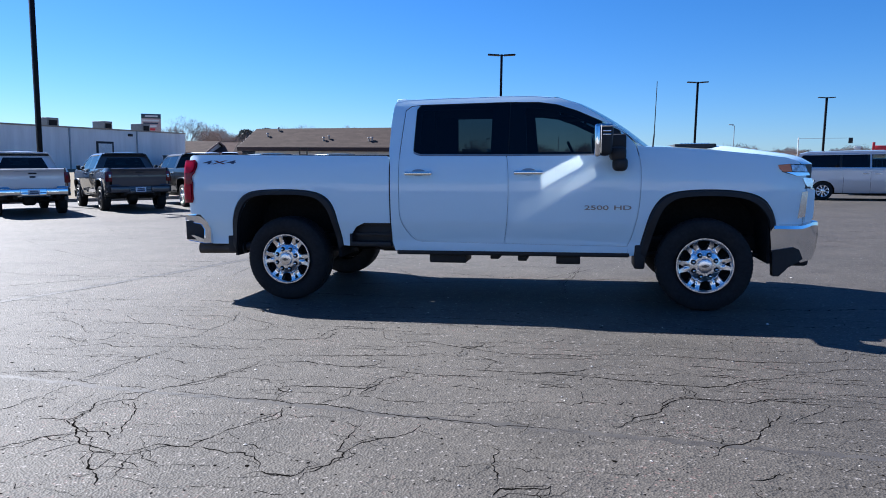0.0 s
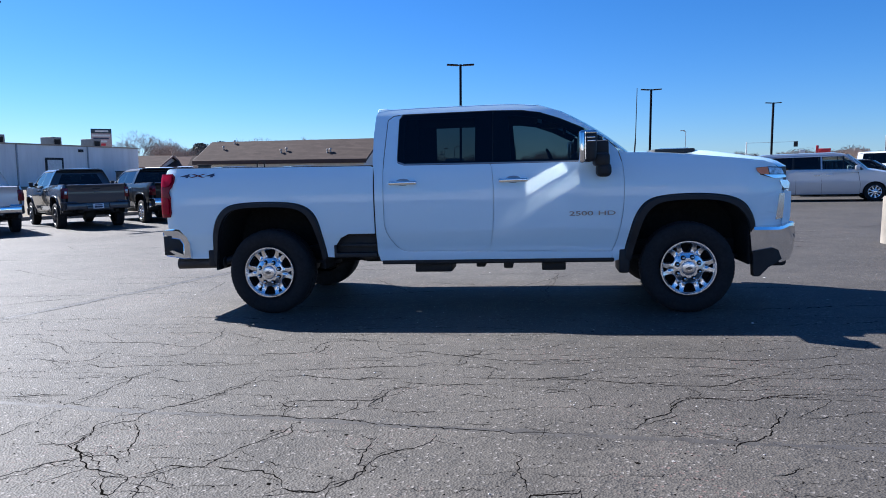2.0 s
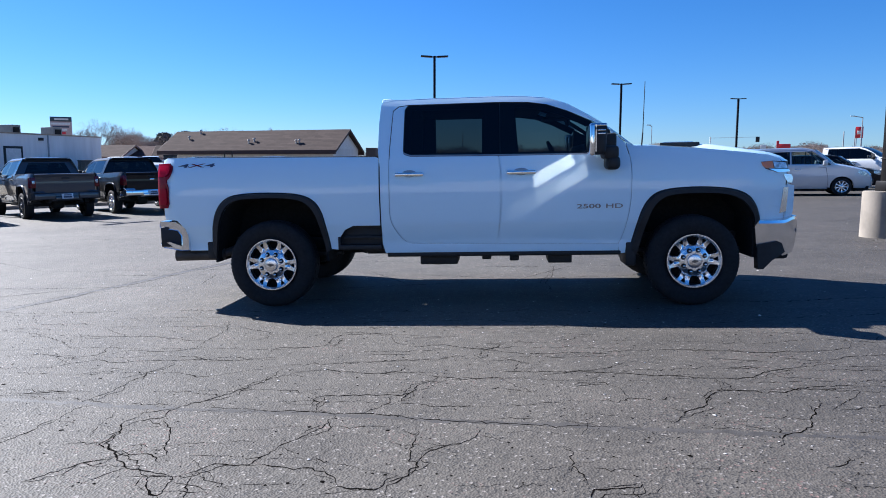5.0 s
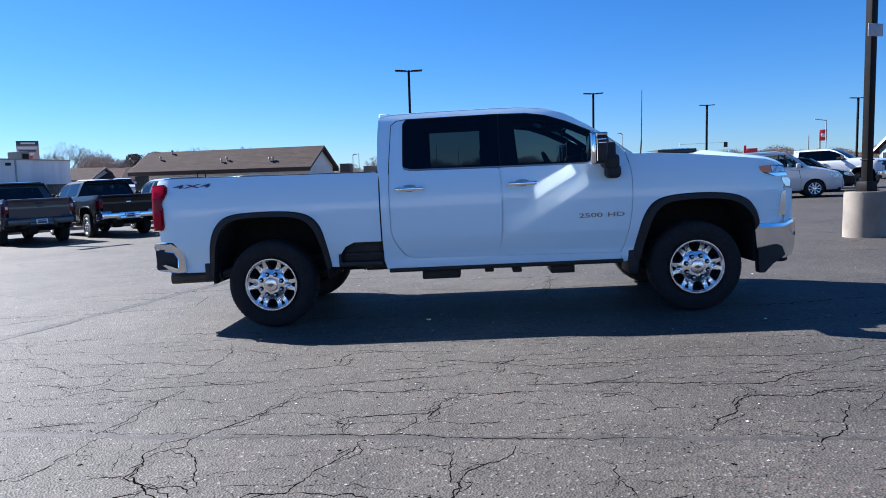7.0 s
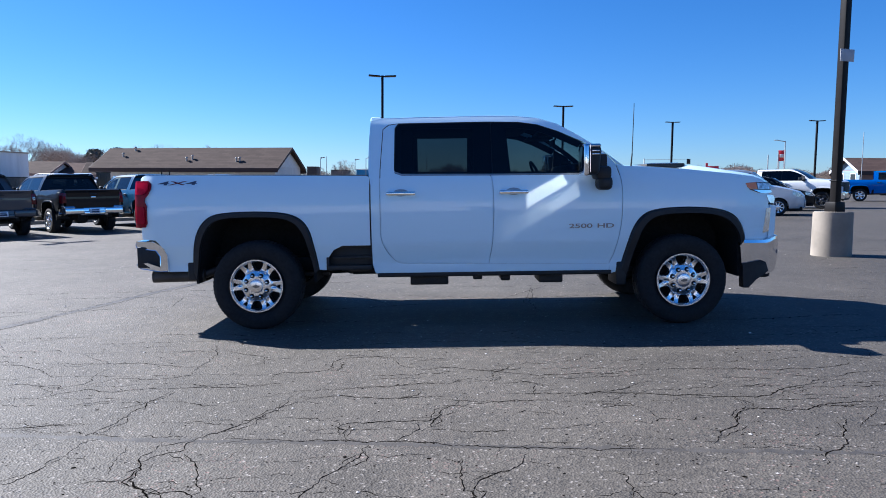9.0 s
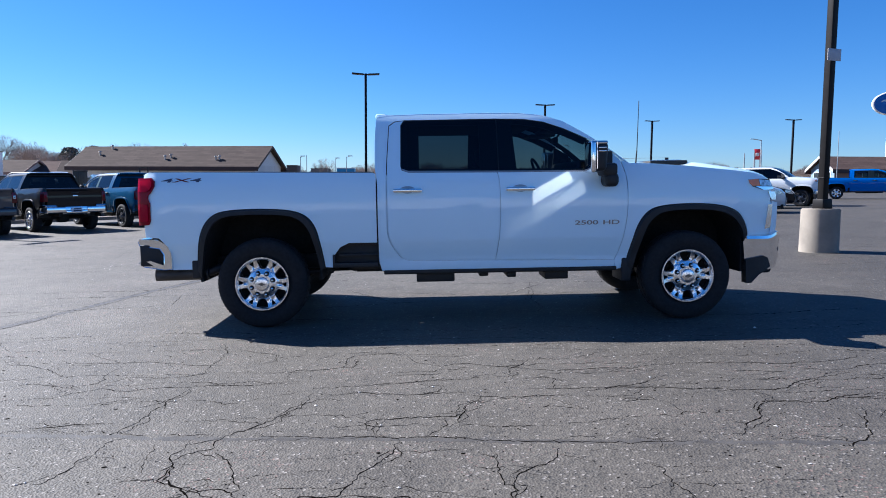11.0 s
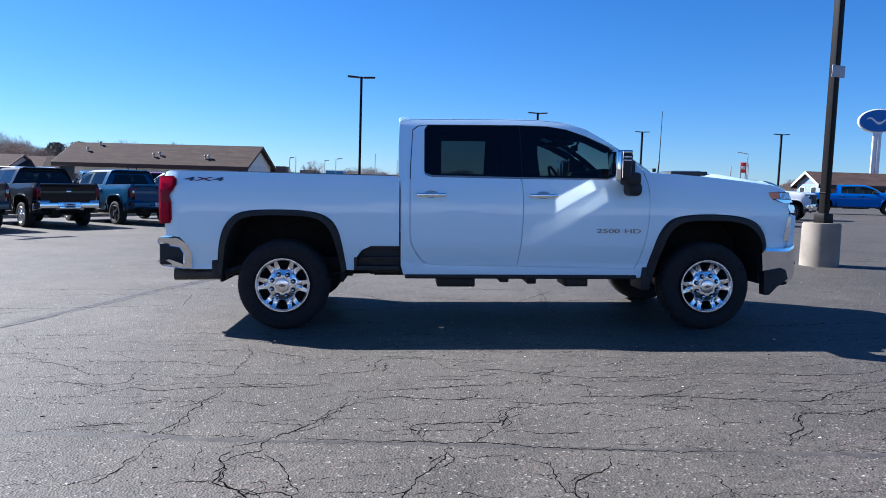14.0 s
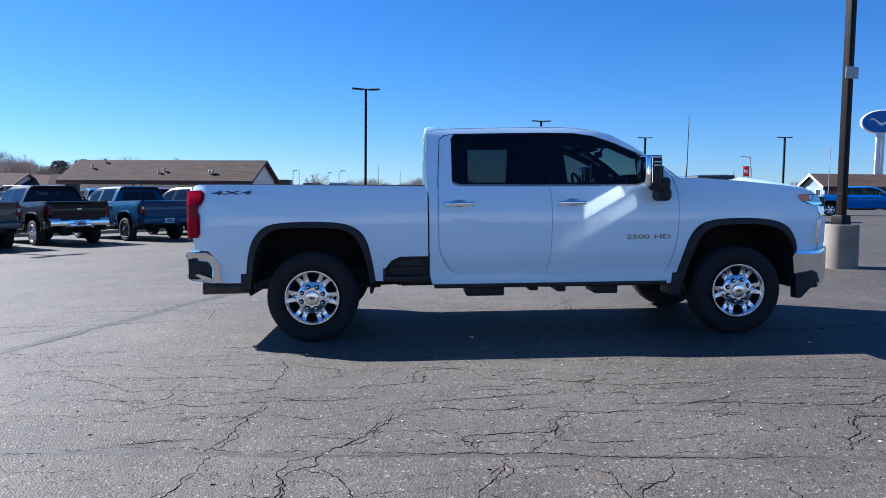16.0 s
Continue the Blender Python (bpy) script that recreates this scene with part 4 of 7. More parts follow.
    prof = ((2.90, 0.795), (2.985, 0.80), (3.02, 0.785), (3.03, 0.70), (3.015, 0.58), (2.97, 0.50), (2.90, 0.48))
    for k in range(20):
        vv = spread(-0.86, 0.86, 21)[k:k + 2]
        q = [[bumper.verts.new((x - 0.16 * (abs(y) / 0.86) ** 3, y, z)) for x, z in prof] for y in vv]
        for n in range(6):
            bumper.faces.new((q[0][n], q[0][n + 1], q[1][n + 1], q[1][n]))
    bmesh.ops.remove_doubles(bumper, verts=bumper.verts[:], dist=1e-4)
    bmesh.ops.recalc_face_normals(bumper, faces=bumper.faces[:])
    bumper_f = part("front_bumper", bumper, P.get("bumper", bright), truck, "bright front bumper")
    for sgn in (-1, 1):
        part("bumper_corner", skin([(2.565, 0.765), (2.59, 0.782), (2.83, 0.775), (2.93, 0.808), (2.99, 0.798), (3.0, 0.70), (2.975, 0.56), (2.93, 0.475), (2.82, 0.455), (2.72, 0.56), (2.585, 0.545)], sweep, sgn, 0.04, 0.05, 0.04, 0.022, 0.012), P.get("bumper", bright), bumper_f, "bright wrap-around end of the bumper")
        lip = sheet(spread(2.60, 2.99, 12), range(4), lambda u, v: (u - (0.02, 0.006, 0.0, 0.0)[int(v)], sgn * (sweep(u, 0.78) + 0.026 + (-0.085, -0.03, -0.004, 0.002)[int(v)]), curve_at([(2.6, 0.786), (2.83, 0.783), (2.93, 0.812), (3.0, 0.80)], u) + (0.016, 0.014, 0.002, -0.026)[int(v)]), sgn > 0)
        part("bumper_lip", lip, P.get("bumper", bright), bumper_f, "rounded upper edge of the bumper")
        part("air_dam", skin([(2.588, 0.568), (2.75, 0.598), (2.80, 0.575), (2.835, 0.49), (2.715, 0.415), (2.645, 0.335), (2.60, 0.335)], sweep, sgn, 0.10, 0.06, 0.06, 0.040, 0.012), PLASTIC, bumper_f, "black lower valance")
    part("air_dam", boxes(((2.74, -0.80, 0.40), (2.93, 0.80, 0.52)), bevel=0.03), PLASTIC, bumper_f)
    # bed
    bm = boxes(((X(-3.06), -0.36, 0.80), (X(-0.95), 0.36, 0.84)))
    for sgn in (-1, 1):
        for xa, xb, z0 in ((-3.06, -2.67, 0.80), (-2.67, -1.42, 1.145 * top), (-1.42, -0.95, 0.80)):
            box(bm, (X(xa), sgn * 0.90 - 0.02, z0), (X(xb), sgn * 0.90 + 0.02, 1.43 * top))
            box(bm, (X(xa), sgn * 0.62 - 0.26, z0), (X(xb), sgn * 0.62 + 0.26, z0 + 0.03))
    box(bm, (X(-0.985), -0.93, 0.80), (X(-0.95), 0.93, 1.43 * top))
    bed = part("bed", bm, PLASTIC, truck, "black lined load bed")
    for sgn in (-1, 1):
        box_m = bmesh.new()
        n = 9
        for xa, xb in zip(spread(-3.03, -0.96, n), spread(-3.03, -0.96, n)[1:]):
            za, zb = 1.476 - 0.014 * (xa + 3.03), 1.476 - 0.014 * (xb + 3.03)
            vs = [box_m.verts.new((X(x), sgn * (truck_side(x, 1.45) * W - d), z * top + dz)) for x, z in ((xa, za), (xb, zb)) for d, dz in ((0.020, -0.012), (0.024, 0.008), (0.10, 0.010), (0.10, -0.05))]
            for j in range(3):
                box_m.faces.new((vs[j], vs[j + 1], vs[j + 5], vs[j + 4]))
        bmesh.ops.remove_doubles(box_m, verts=box_m.verts[:], dist=1e-4)
        bmesh.ops.recalc_face_normals(box_m, faces=box_m.faces[:])
        part("rail_cap", box_m, PLASTIC, bed, "black rail cap")

    def gate_at(u, v):
        prof = ((-3.06, 0.86), (-3.115, 0.865), (-3.125, 1.0), (-3.122, 1.22), (-3.122, 1.38), (-3.14, 1.405), (-3.145, 1.455), (-3.11, 1.472), (-3.05, 1.472))
        x, z = prof[int(u)]
        return (X(x), v * 0.835, z * top)
    gate = part("tailgate", sheet(range(9), spread(-1, 1, 9), gate_at), paint_m, truck)
    part("tailgate_handle", boxes(((X(-3.137), -0.11, 1.30 * top), (X(-3.117), 0.11, 1.345 * top)), bevel=0.006), PLASTIC, gate)
    part("badge", boxes(((X(-3.135), -0.075, 1.19 * top), (X(-3.118), 0.075, 1.24 * top)), bevel=0.006), P.get("badge", bright), gate)
    bm = bmesh.new()
    for sgn in (-1, 1):
        line = [(-3.205, 0.815), (-3.18, 0.855), (-2.99, 0.855), (-2.90, 0.80), (-2.862, 0.72), (-2.858, 0.568), (-2.935, 0.565), (-2.932, 0.71), (-2.97, 0.765), (-3.175, 0.785)]
        for out in (line, [(-3.19, 0.64), (-3.06, 0.655), (-2.935, 0.61), (-2.935, 0.565), (-3.13, 0.592), (-3.205, 0.625)]):
            f = bm.faces.new([bm.verts.new((X(x), sgn * (side(X(-2.9), 0.7) + 0.008 - 0.10 * max(0.0, (-3.05 - x) / 0.15) ** 2), z)) for x, z in out])
            ex = bmesh.ops.extrude_face_region(bm, geom=[f])["geom"]
            for v in ex:
                if isinstance(v, bmesh.types.BMVert):
                    v.co.y += sgn * 0.014
            lid = [v for v in ex if isinstance(v, bmesh.types.BMFace)]
            bmesh.ops.inset_region(bm, faces=lid, thickness=0.006, depth=0.005)
            for v in f.verts:
                v.co.y -= sgn * 0.29
    if P.get("hero"):
        for z0, z1 in ((0.785, 0.855), (0.59, 0.66)):
            box(bm, (X(-3.205), -0.72, z0), (X(-3.02), 0.72, z1), 0.012)
    else:
        for y0, y1, z0, z1 in ((-0.90, -0.33, 0.60, 0.80), (0.33, 0.90, 0.60, 0.80), (-0.33, 0.33, 0.57, 0.70)):
            box(bm, (X(-3.22), y0, z0), (X(-3.02), y1, z1), 0.035, segments=3)
    box(bm, (X(-3.17), -0.42, 0.56), (X(-3.05), 0.42, 0.80), 0.01)
    bmesh.ops.recalc_face_normals(bm, faces=bm.faces[:])
    bump_r = part("rear_bumper", bm, P.get("bumper", bright), truck, "bright rear bumper with a black corner step")
    for sgn in (-1, 1):
        part("bumper_step", boxes(((X(-3.165), sgn * 0.83 - 0.135, 0.60), (X(-2.92), sgn * 0.83 + 0.135, 0.80)), bevel=0.01), PLASTIC, bump_r, "black corner step")
    plate = part("licence_plate", boxes(((X(-3.235), -0.155, 0.62), (X(-3.172), 0.155, 0.77)), bevel=0.003), PLATE, truck, "pale dealer plate")
    part("plate_bar", boxes(((X(-3.2385), -0.11, 0.715), (X(-3.234), 0.11, 0.745)), ((X(-3.2385), -0.12, 0.645), (X(-3.234), 0.12, 0.695))), PRINT, plate, "plain printed bars")
    # underside
    bm = bmesh.new()
    for sgn in (-1, 1):
        box(bm, (X(-3.05), sgn * 0.44 - 0.04, 0.50), (2.70, sgn * 0.44 + 0.04, 0.64), 0.01)
        box(bm, (-0.88, sgn * 0.90 - 0.06, 0.476), (1.36, sgn * 0.90 + 0.04, 0.520), 0.012)
    box(bm, (-0.90, -0.92, 0.515), (1.45, 0.92, 0.56))
    for x in (-2.6, -1.4, -0.3, 0.7, 1.5, 2.55):
        box(bm, (X(x) - 0.05, -0.44, 0.51), (X(x) + 0.05, 0.44, 0.60), 0.01)
    box(bm, (1.5, -0.35, 0.42), (2.5, 0.35, 0.75), 0.05)
    for x in (X(-2.018), 2.018):
        tube(bm, (x, -0.90, 0.425), (x, 0.90, 0.425), 0.055, sides=12)
        box(bm, (x - 0.17, -0.19, 0.27), (x + 0.17, 0.19, 0.58), 0.10, segments=3)
        for sgn in (-1, 1):
            tube(bm, (x + 0.10, sgn * 0.55, 0.36), (x + 0.02, sgn * 0.52, 0.72), 0.035, sides=8)
            box(bm, (x - 0.62, sgn * 0.60 - 0.035, 0.46), (x + 0.62, sgn * 0.60 + 0.035, 0.50), 0.01)
    tube(bm, (X(-1.9), 0, 0.44), (0.6, 0, 0.50), 0.045, sides=10)
    part("chassis", bm, STEEL, truck, "black steel chassis and axles")
    for x0, x1, z0 in ((-0.57, -0.20, 0.385), (0.04, 0.13, 0.43), (0.31, 0.40, 0.415), (0.68, 0.91, 0.39)):
        part("step_bracket", boxes(((x0, -0.86, z0), (x1, -0.50, 0.47)), bevel=0.012), STEEL, truck)
    part("fuel_tank", boxes(((-0.55, 0.25, 0.36), (0.75, 0.80, 0.52)), bevel=0.04), STEEL, truck)
    bm = bmesh.new()
    pipe(bm, [(0.9, -0.30, 0.47), (-1.2, -0.30, 0.47), (-1.5, -0.34, 0.60), (-2.3, -0.60, 0.62), (-2.6, -0.75, 0.505)], 0.040)
    pipe(bm, [(-2.58, -0.80, 0.502), (-3.06, -0.86, 0.502)], 0.058, 16)
    for v in bm.verts:
        v.co.x = X(v.co.x)
    part("exhaust", bm, RUST, truck, "dull steel exhaust pipe")
    # cabin
    bm = boxes(((-0.88, -0.86, 0.58), (1.35, 0.86, 0.64)))
    box(bm, (1.02, -0.80, 1.02), (1.50, 0.80, 1.475 * top), 0.06, segments=3)
    box(bm, (1.03, -0.72, 1.40 * top), (1.26, 0.72, 1.545 * top), 0.05, segments=3)
    box(bm, (0.95, -0.80, 1.28), (1.12, 0.80, 1.38 * top), 0.05)
    box(bm, (0.10, -0.14, 0.62), (1.0, 0.14, 1.02), 0.04)
    for sgn in (-1, 1):
        box(bm, (-0.84, sgn * 0.87 - 0.03, 0.62), (1.36, sgn * 0.87 + 0.03, 1.40), 0.01)
    part("cabin_trim", bm, CLOTH, truck, "black dashboard and cabin trim")
    for x, half in ((0.28, 0.25), (-0.62, 0.62)):
        for y in ((-0.40, 0.40) if half < 0.5 else (0.0,)):
            bm = boxes(((x, y - half, 0.72), (x + 0.52, y + half, 0.92)), bevel=0.06)
            back = bmesh.new()
            box(back, (x - 0.10, y - half, 0.84), (x + 0.06, y + half, 1.50), 0.06, segments=3)
            for hy in ((y,) if half < 0.5 else (y - 0.38, y + 0.38)):
                box(back, (x - 0.10, hy - 0.13, 1.53), (x + 0.02, hy + 0.13, 1.70 if half < 0.5 else 1.60), 0.045, segments=3)
                for dy in (-0.05, 0.05):
                    tube(back, (x - 0.04, hy + dy, 1.45), (x - 0.04, hy + dy, 1.56), 0.008, sides=6)
            bmesh.ops.rotate(back, verts=back.verts[:], cent=(x, y, 0.86), matrix=Matrix.Rotation(radians(-10), 3, "Y"))
            seat = part("seat", bm, CLOTH, truck, "black cloth seat")
            part("backrest", back, CLOTH, seat)
    bm = bmesh.new()
    lathe(bm, [(0.19 + 0.016 * math.cos(a), 0.016 * math.sin(a)) for a in spread(0, math.tau, 9)], 28)
    tube(bm, (-0.17, 0, 0), (0.17, 0, 0), 0.014)
    bmesh.ops.transform(bm, matrix=pose(0.84, 0.40, 1.42 * top, 0, 0, 0) @ pose(0, 0, 0, 0, -25, 0) @ pose(0, 0, 0, 0, 0, 90), verts=bm.verts[:])
    tube(bm, (0.84, 0.40, 1.42 * top), (1.10, 0.40, 1.30 * top), 0.03)
    part("steering_wheel", bm, PLASTIC, truck)
    # the heavy-duty nose reaches further ahead
    if P.get("hero"):
        for ob in truck.children_recursive:
            kind = ob.name.split(".")[0]
            k = {"front_bumper": 0.09, "bumper_corner": 0.09, "bumper_lip": 0.09, "air_dam": 0.09}.get(kind, 0.0 if "mirror" in kind else NOSE_REACH)
            for v in ob.data.vertices:
                if v.co.x > 2.60:
                    v.co.x += k * (v.co.x - 2.60)
    add_wheels(truck, P["kit"], ((X(-2.018), P["kit_z"]), (2.018, P["kit_z"])), P.get("half_track", 0.90) * W)
    return truck


BIG_WHEEL = WheelSet(0.425, 0.257, 0.285, [ALLOY, DARK_ALLOY], 6, True, 8, 0.46, True)
YC = 7.82
hero = pickup(pose(0, YC, 0, 0, -math.degrees(math.atan(0.0216)), 0),
              dict(paint=SKY_TINTED_WHITE, kit=BIG_WHEEL, kit_z=0.422, half_track=0.905, label="white crew-cab heavy-duty pickup truck parked on cracked asphalt", step=(0.14, 0.035), hero=True, glass=SMOKED, front_glass=TINT, belt=GALV))
for ob in (writing("decal", "4X4", 0.050, 0.0008, pose(-2.735, 0, 1.384, 90, 0, 0), DECAL, hero, "dark four-wheel-drive decal", 4.35, 0.0009),
           *(writing("nameplate", t, 0.058, 0.004, pose(x, 0, 0.927, 90, 0, 0), NAMEPLATE, hero, "metal letters on the door", 1.93, 0.0006) for t, x in (("2500", 1.05), ("HD", 1.285)))):
    for v in ob.data.vertices:
        v.co.y = v.co.y - truck_side(v.co.x, v.co.z) - 0.002
        if ob.name.startswith("decal"):
            v.co.x += 0.5 * (v.co.z - 1.40)
    if ob.name.startswith("decal"):             # its middle letter is dark red
        ob.data.materials.append(DECAL_RED)
        xs = [v.co.x for v in ob.data.vertices]
        lo, wide = min(xs), max(xs) - min(xs)
        for f in ob.data.polygons:
            f.material_index = 1 if 0.335 < (f.center.x - 0.5 * (f.center.z - 1.40) - lo) / wide < 0.655 else 0
mast_bm = bmesh.new()
tube(mast_bm, (1.55, -0.905, 1.49), (1.56, -0.908, 1.62), 0.008, 0.006, 8)
tube(mast_bm, (1.56, -0.908, 1.62), (1.575, -0.908, 2.09), 0.0045, 0.003, 6)
part("antenna", mast_bm, PLASTIC, hero, "thin black whip antenna")

# ---- other vehicles ----
BRIGHT_WHEEL = WheelSet(0.40, 0.265, 0.26, [ALLOY, DARK_ALLOY], 6, False, 6, 0.42)
BLACK_WHEEL = WheelSet(0.41, 0.270, 0.27, [DARK_FACE, DARK_ALLOY], 5, False, 6, 0.35)
CAR_WHEEL = WheelSet(0.335, 0.225, 0.215, [ALLOY, DARK_ALLOY], 9, False, 5, 0.38)


def parked(x, y, heading, back):
    """The pose of a truck whose rear axle stands at (x, y)."""
    h = radians(heading)
    cx, cy = x + back * math.cos(h), y + back * math.sin(h)
    dx = (gz(cx + 1, cy) - gz(cx - 1, cy)) / 2
    dy = (gz(cx, cy + 1) - gz(cx, cy - 1)) / 2
    up = Vector((-dx, -dy, 1)).normalized()
    fwd = Vector((math.cos(h), math.sin(h), 0))
    fwd = (fwd - up * fwd.dot(up)).normalized()
    left = up.cross(fwd)
    m = Matrix((fwd, left, up)).transposed().to_4x4()
    m.translation = (cx, cy, gz(cx, cy))
    return m


CUT = 0.35
COMMON = dict(windscreen=TINT, rake=0.24, cut=CUT, step=(0.30, 0.14), kit_z=0.398, bulge=0.0, mirror=0.62, wide=0.98, half_track=0.885, group="trucks parked in a row", top=0.938, shell=PLASTIC)
ROW_TRUCKS = (
    (-15.58, 18.82, dict(paint=SILVER, kit=BRIGHT_WHEEL, arch=SILVER, label="silver crew-cab pickup truck with a dark step bumper", badge=PLASTIC, glass=DEEP)),
    (-13.87, 21.40, dict(paint=GREY, kit=BLACK_WHEEL, arch=GREY, bumper=GREY, bright=PLASTIC, badge=GREY, lens=True, label="dark grey pickup truck with a grey bumper", glass=DEEP, front_glass=CLEAR)),
    (-12.28, 23.65, dict(paint=BLACK, kit=BRIGHT_WHEEL, arch=BLACK, label="black pickup truck with a chrome rear bumper", glass=DEEP)),
    (-10.27, 25.77, dict(paint=NAVY, kit=BLACK_WHEEL, arch=NAVY, bumper=NAVY, bright=PLASTIC, badge=NAVY, lens=True, label="dark blue pickup truck with black wheels", glass=DEEP, front_glass=CLEAR)),
    (-8.35, 27.95, dict(paint=GREEN, kit=BRIGHT_WHEEL, arch=GREEN, label="grey-green pickup truck at the row's end", glass=DEEP)),
)
for x, y, look_of in ROW_TRUCKS:
    pickup(parked(x, y, HEAD + 5, 2.018 - CUT), {**COMMON, **look_of})
EAST = {**COMMON, "group": "vehicles parked on the east side"}
pickup(parked(15.4, 36.6, -38, 2.018 - CUT), {**EAST, **dict(paint=WHITE, kit=BLACK_WHEEL, arch=WHITE, grille=PLASTIC, label="white pickup truck with a black grille", glass=DEEP, front_glass=DEEP, windscreen=CLEAR)})
pickup(parked(26.8, 45.9, -30, 2.018 - CUT), {**EAST, **dict(paint=BLUE, kit=BRIGHT_WHEEL, arch=BLUE, bumper=PLASTIC, bright=PLASTIC, label="bright blue pickup truck with silver wheels", glass=CLEAR, front_glass=CLEAR)})


def car_side(x, z):
    w = curve_at([(0.2, 0.88), (0.4, 0.945), (0.7, 0.975), (0.95, 0.965), (1.08, 0.945), (1.3, 0.86), (1.55, 0.75), (1.72, 0.64), (1.9, 0.5)], z)
    return w - 0.30 * max(0.0, (x - 1.9) / 0.65) ** 2.2 - 0.12 * max(0.0, (-2.3 - x) / 0.35) ** 2


def arc(cx, r, n=11):
    return [(cx + r * math.cos(a), 0.335 + r * math.sin(a)) for a in spread(-0.12, math.pi + 0.12, n)]


def passenger_car(name, m, P):
    """A van or saloon: one set of lines, scaled in length and height."""
    sx, sz = P.get("sx", 1.0), P.get("sz", 1.0)
    body = root(name, m, P["label"], P["category"], P.get("group", ""))
    paint_m = P["paint"]
    wx = 1.54
    up, rise = P.get("upright", 0.0), P.get("rise", 0.0)
    split = P.get("split", 0.125)

    def half(x, z):
        return car_side(x, z) + up * max(0.0, z - 0.95)
    rear_arc, front_arc = arc(-wx, 0.375), arc(wx, 0.375)

    def fit_line(line):
        return [(x * sx, z if z < 0.8 else 0.8 + (z - 0.8) * sz) for x, z in line]

    def side(x, z):
        return half(x / sx, z if z < 0.8 else 0.8 + (z - 0.8) / sz)
    for sgn in (-1, 1):
        def panel(n, line, mats, parent=body, offset=0.0, thick=0.02, label=""):
            return part(n, skin(fit_line(line), side, sgn, thick, 0.25, 0.12, offset), mats, parent, label)
        panel("rear_quarter", [(-2.56, 0.36), (-2.62, 0.72), (-2.56, 1.05), (-0.92, 1.045), (-0.92, 0.26), (-1.16, 0.27)] + rear_arc + [(-1.93, 0.32)], paint_m)
        panel("rear_door", [(-0.91, 1.045), (split - 0.005, 1.035), (split - 0.005, 0.26), (-0.91, 0.26)], paint_m)
        front = panel("front_door", [(split + 0.005, 1.035), (1.02, 1.02), (1.09, 0.62), (1.08, 0.26), (split + 0.005, 0.26)], paint_m)
        panel("front_fender", [(1.03, 1.02 + rise * 0.6), (1.20, 1.06 + rise), (1.55, 1.00 + rise), (2.0, 0.90 + rise), (2.30, 0.80 + rise), (2.44, 0.66 + rise), (2.50, 0.50), (2.48, 0.28), (1.94, 0.28)] + front_arc + [(1.14, 0.30), (1.09, 0.30), (1.10, 0.62)], paint_m)
        panel("pillar", [(-2.56, 1.05), (-2.44, 1.40), (-2.30, 1.62), (-2.0, 1.69), (0.30, 1.705), (0.62, 1.65), (1.00, 1.36), (1.34, 1.06), (1.26, 1.06), (0.93, 1.34), (0.58, 1.60), (0.28, 1.645), (-1.98, 1.63), (-2.22, 1.57), (-2.36, 1.30), (-2.42, 1.05)], paint_m)
        for line in ([(-2.41, 1.055), (-2.34, 1.30), (-2.20, 1.56), (-1.97, 1.62), (-1.05, 1.635), (-1.05, 1.05)], [(-0.97, 1.05), (-0.97, 1.635), (split - 0.065, 1.64), (split - 0.065, 1.04)], [(split + 0.015, 1.04), (split + 0.015, 1.64), (0.28, 1.638), (0.57, 1.59), (0.92, 1.33), (1.20, 1.06)]):
            panel("window_pane", line, P.get("glass", DEEP) if line[0][0] < split else P.get("front_glass", DEEP), front if line[0][0] > split else body, -0.012, 0.004)
        if P.get("belt"):
            panel("belt_panel", [(-2.50, 1.03), (-2.44, 1.165), (1.06, 1.13), (1.20, 1.03)], paint_m, body, -0.004, 0.03)
            panel("roof_side", [(-2.22, 1.575), (0.60, 1.585), (0.30, 1.66), (-2.0, 1.65)], paint_m, body, -0.004, 0.03)
        panel("window_post", [(-1.06, 1.05), (-0.96, 1.05), (-0.96, 1.64), (-1.06, 1.635)], PLASTIC, body, -0.02)
        panel("window_post", [(split - 0.075, 1.05), (split + 0.025, 1.05), (split + 0.025, 1.645), (split - 0.075, 1.645)], PLASTIC, body, -0.02)
        if P.get("belt"):
            panel("pillar_cover", [(split - 0.035, 1.10), (split + 0.015, 1.10), (split + 0.005, 1.63), (split - 0.045, 1.63)], paint_m, body, -0.006)
            panel("window_post", [(0.55, 1.06), (0.585, 1.06), (0.585, 1.60), (0.55, 1.62)], PLASTIC, body, -0.008)
            panel("rub_strip", [(-0.88, 0.675), (1.06, 0.675), (1.06, 0.715), (-0.88, 0.715)], paint_m, body, 0.022)
            panel("belt_strip", [(-1.9, 1.158), (1.02, 1.128), (1.02, 1.140), (-1.9, 1.172)], CHROME, body, 0.010)
        panel("headlamp", [(2.02, 0.86 + rise), (2.26, 0.80 + rise), (2.42, 0.66 + rise), (2.20, 0.66 + rise), (2.03, 0.74 + rise)], LENS, body, 0.006)
        panel("tail_lamp", [(-2.60, 0.70), (-2.56, 1.02), (-2.44, 1.02), (-2.50, 0.72)], RED_LENS, body, 0.006)
        for x in P.get("handles", (-0.84, 0.20)):
            part("door_handle", boxes(((x * sx, sgn * half(x, 0.97) - 0.02, 0.955), (x * sx + 0.2, sgn * half(x, 0.97) + 0.03, 0.99)), bevel=0.008), CHROME, body)
        bm = boxes(((0.92 * sx, sgn * 1.03 - 0.10, 1.06 + rise), (1.06 * sx, sgn * 1.03 + 0.10, 1.23 + rise)), bevel=0.03)
        part("mirror", bm, paint_m, body)
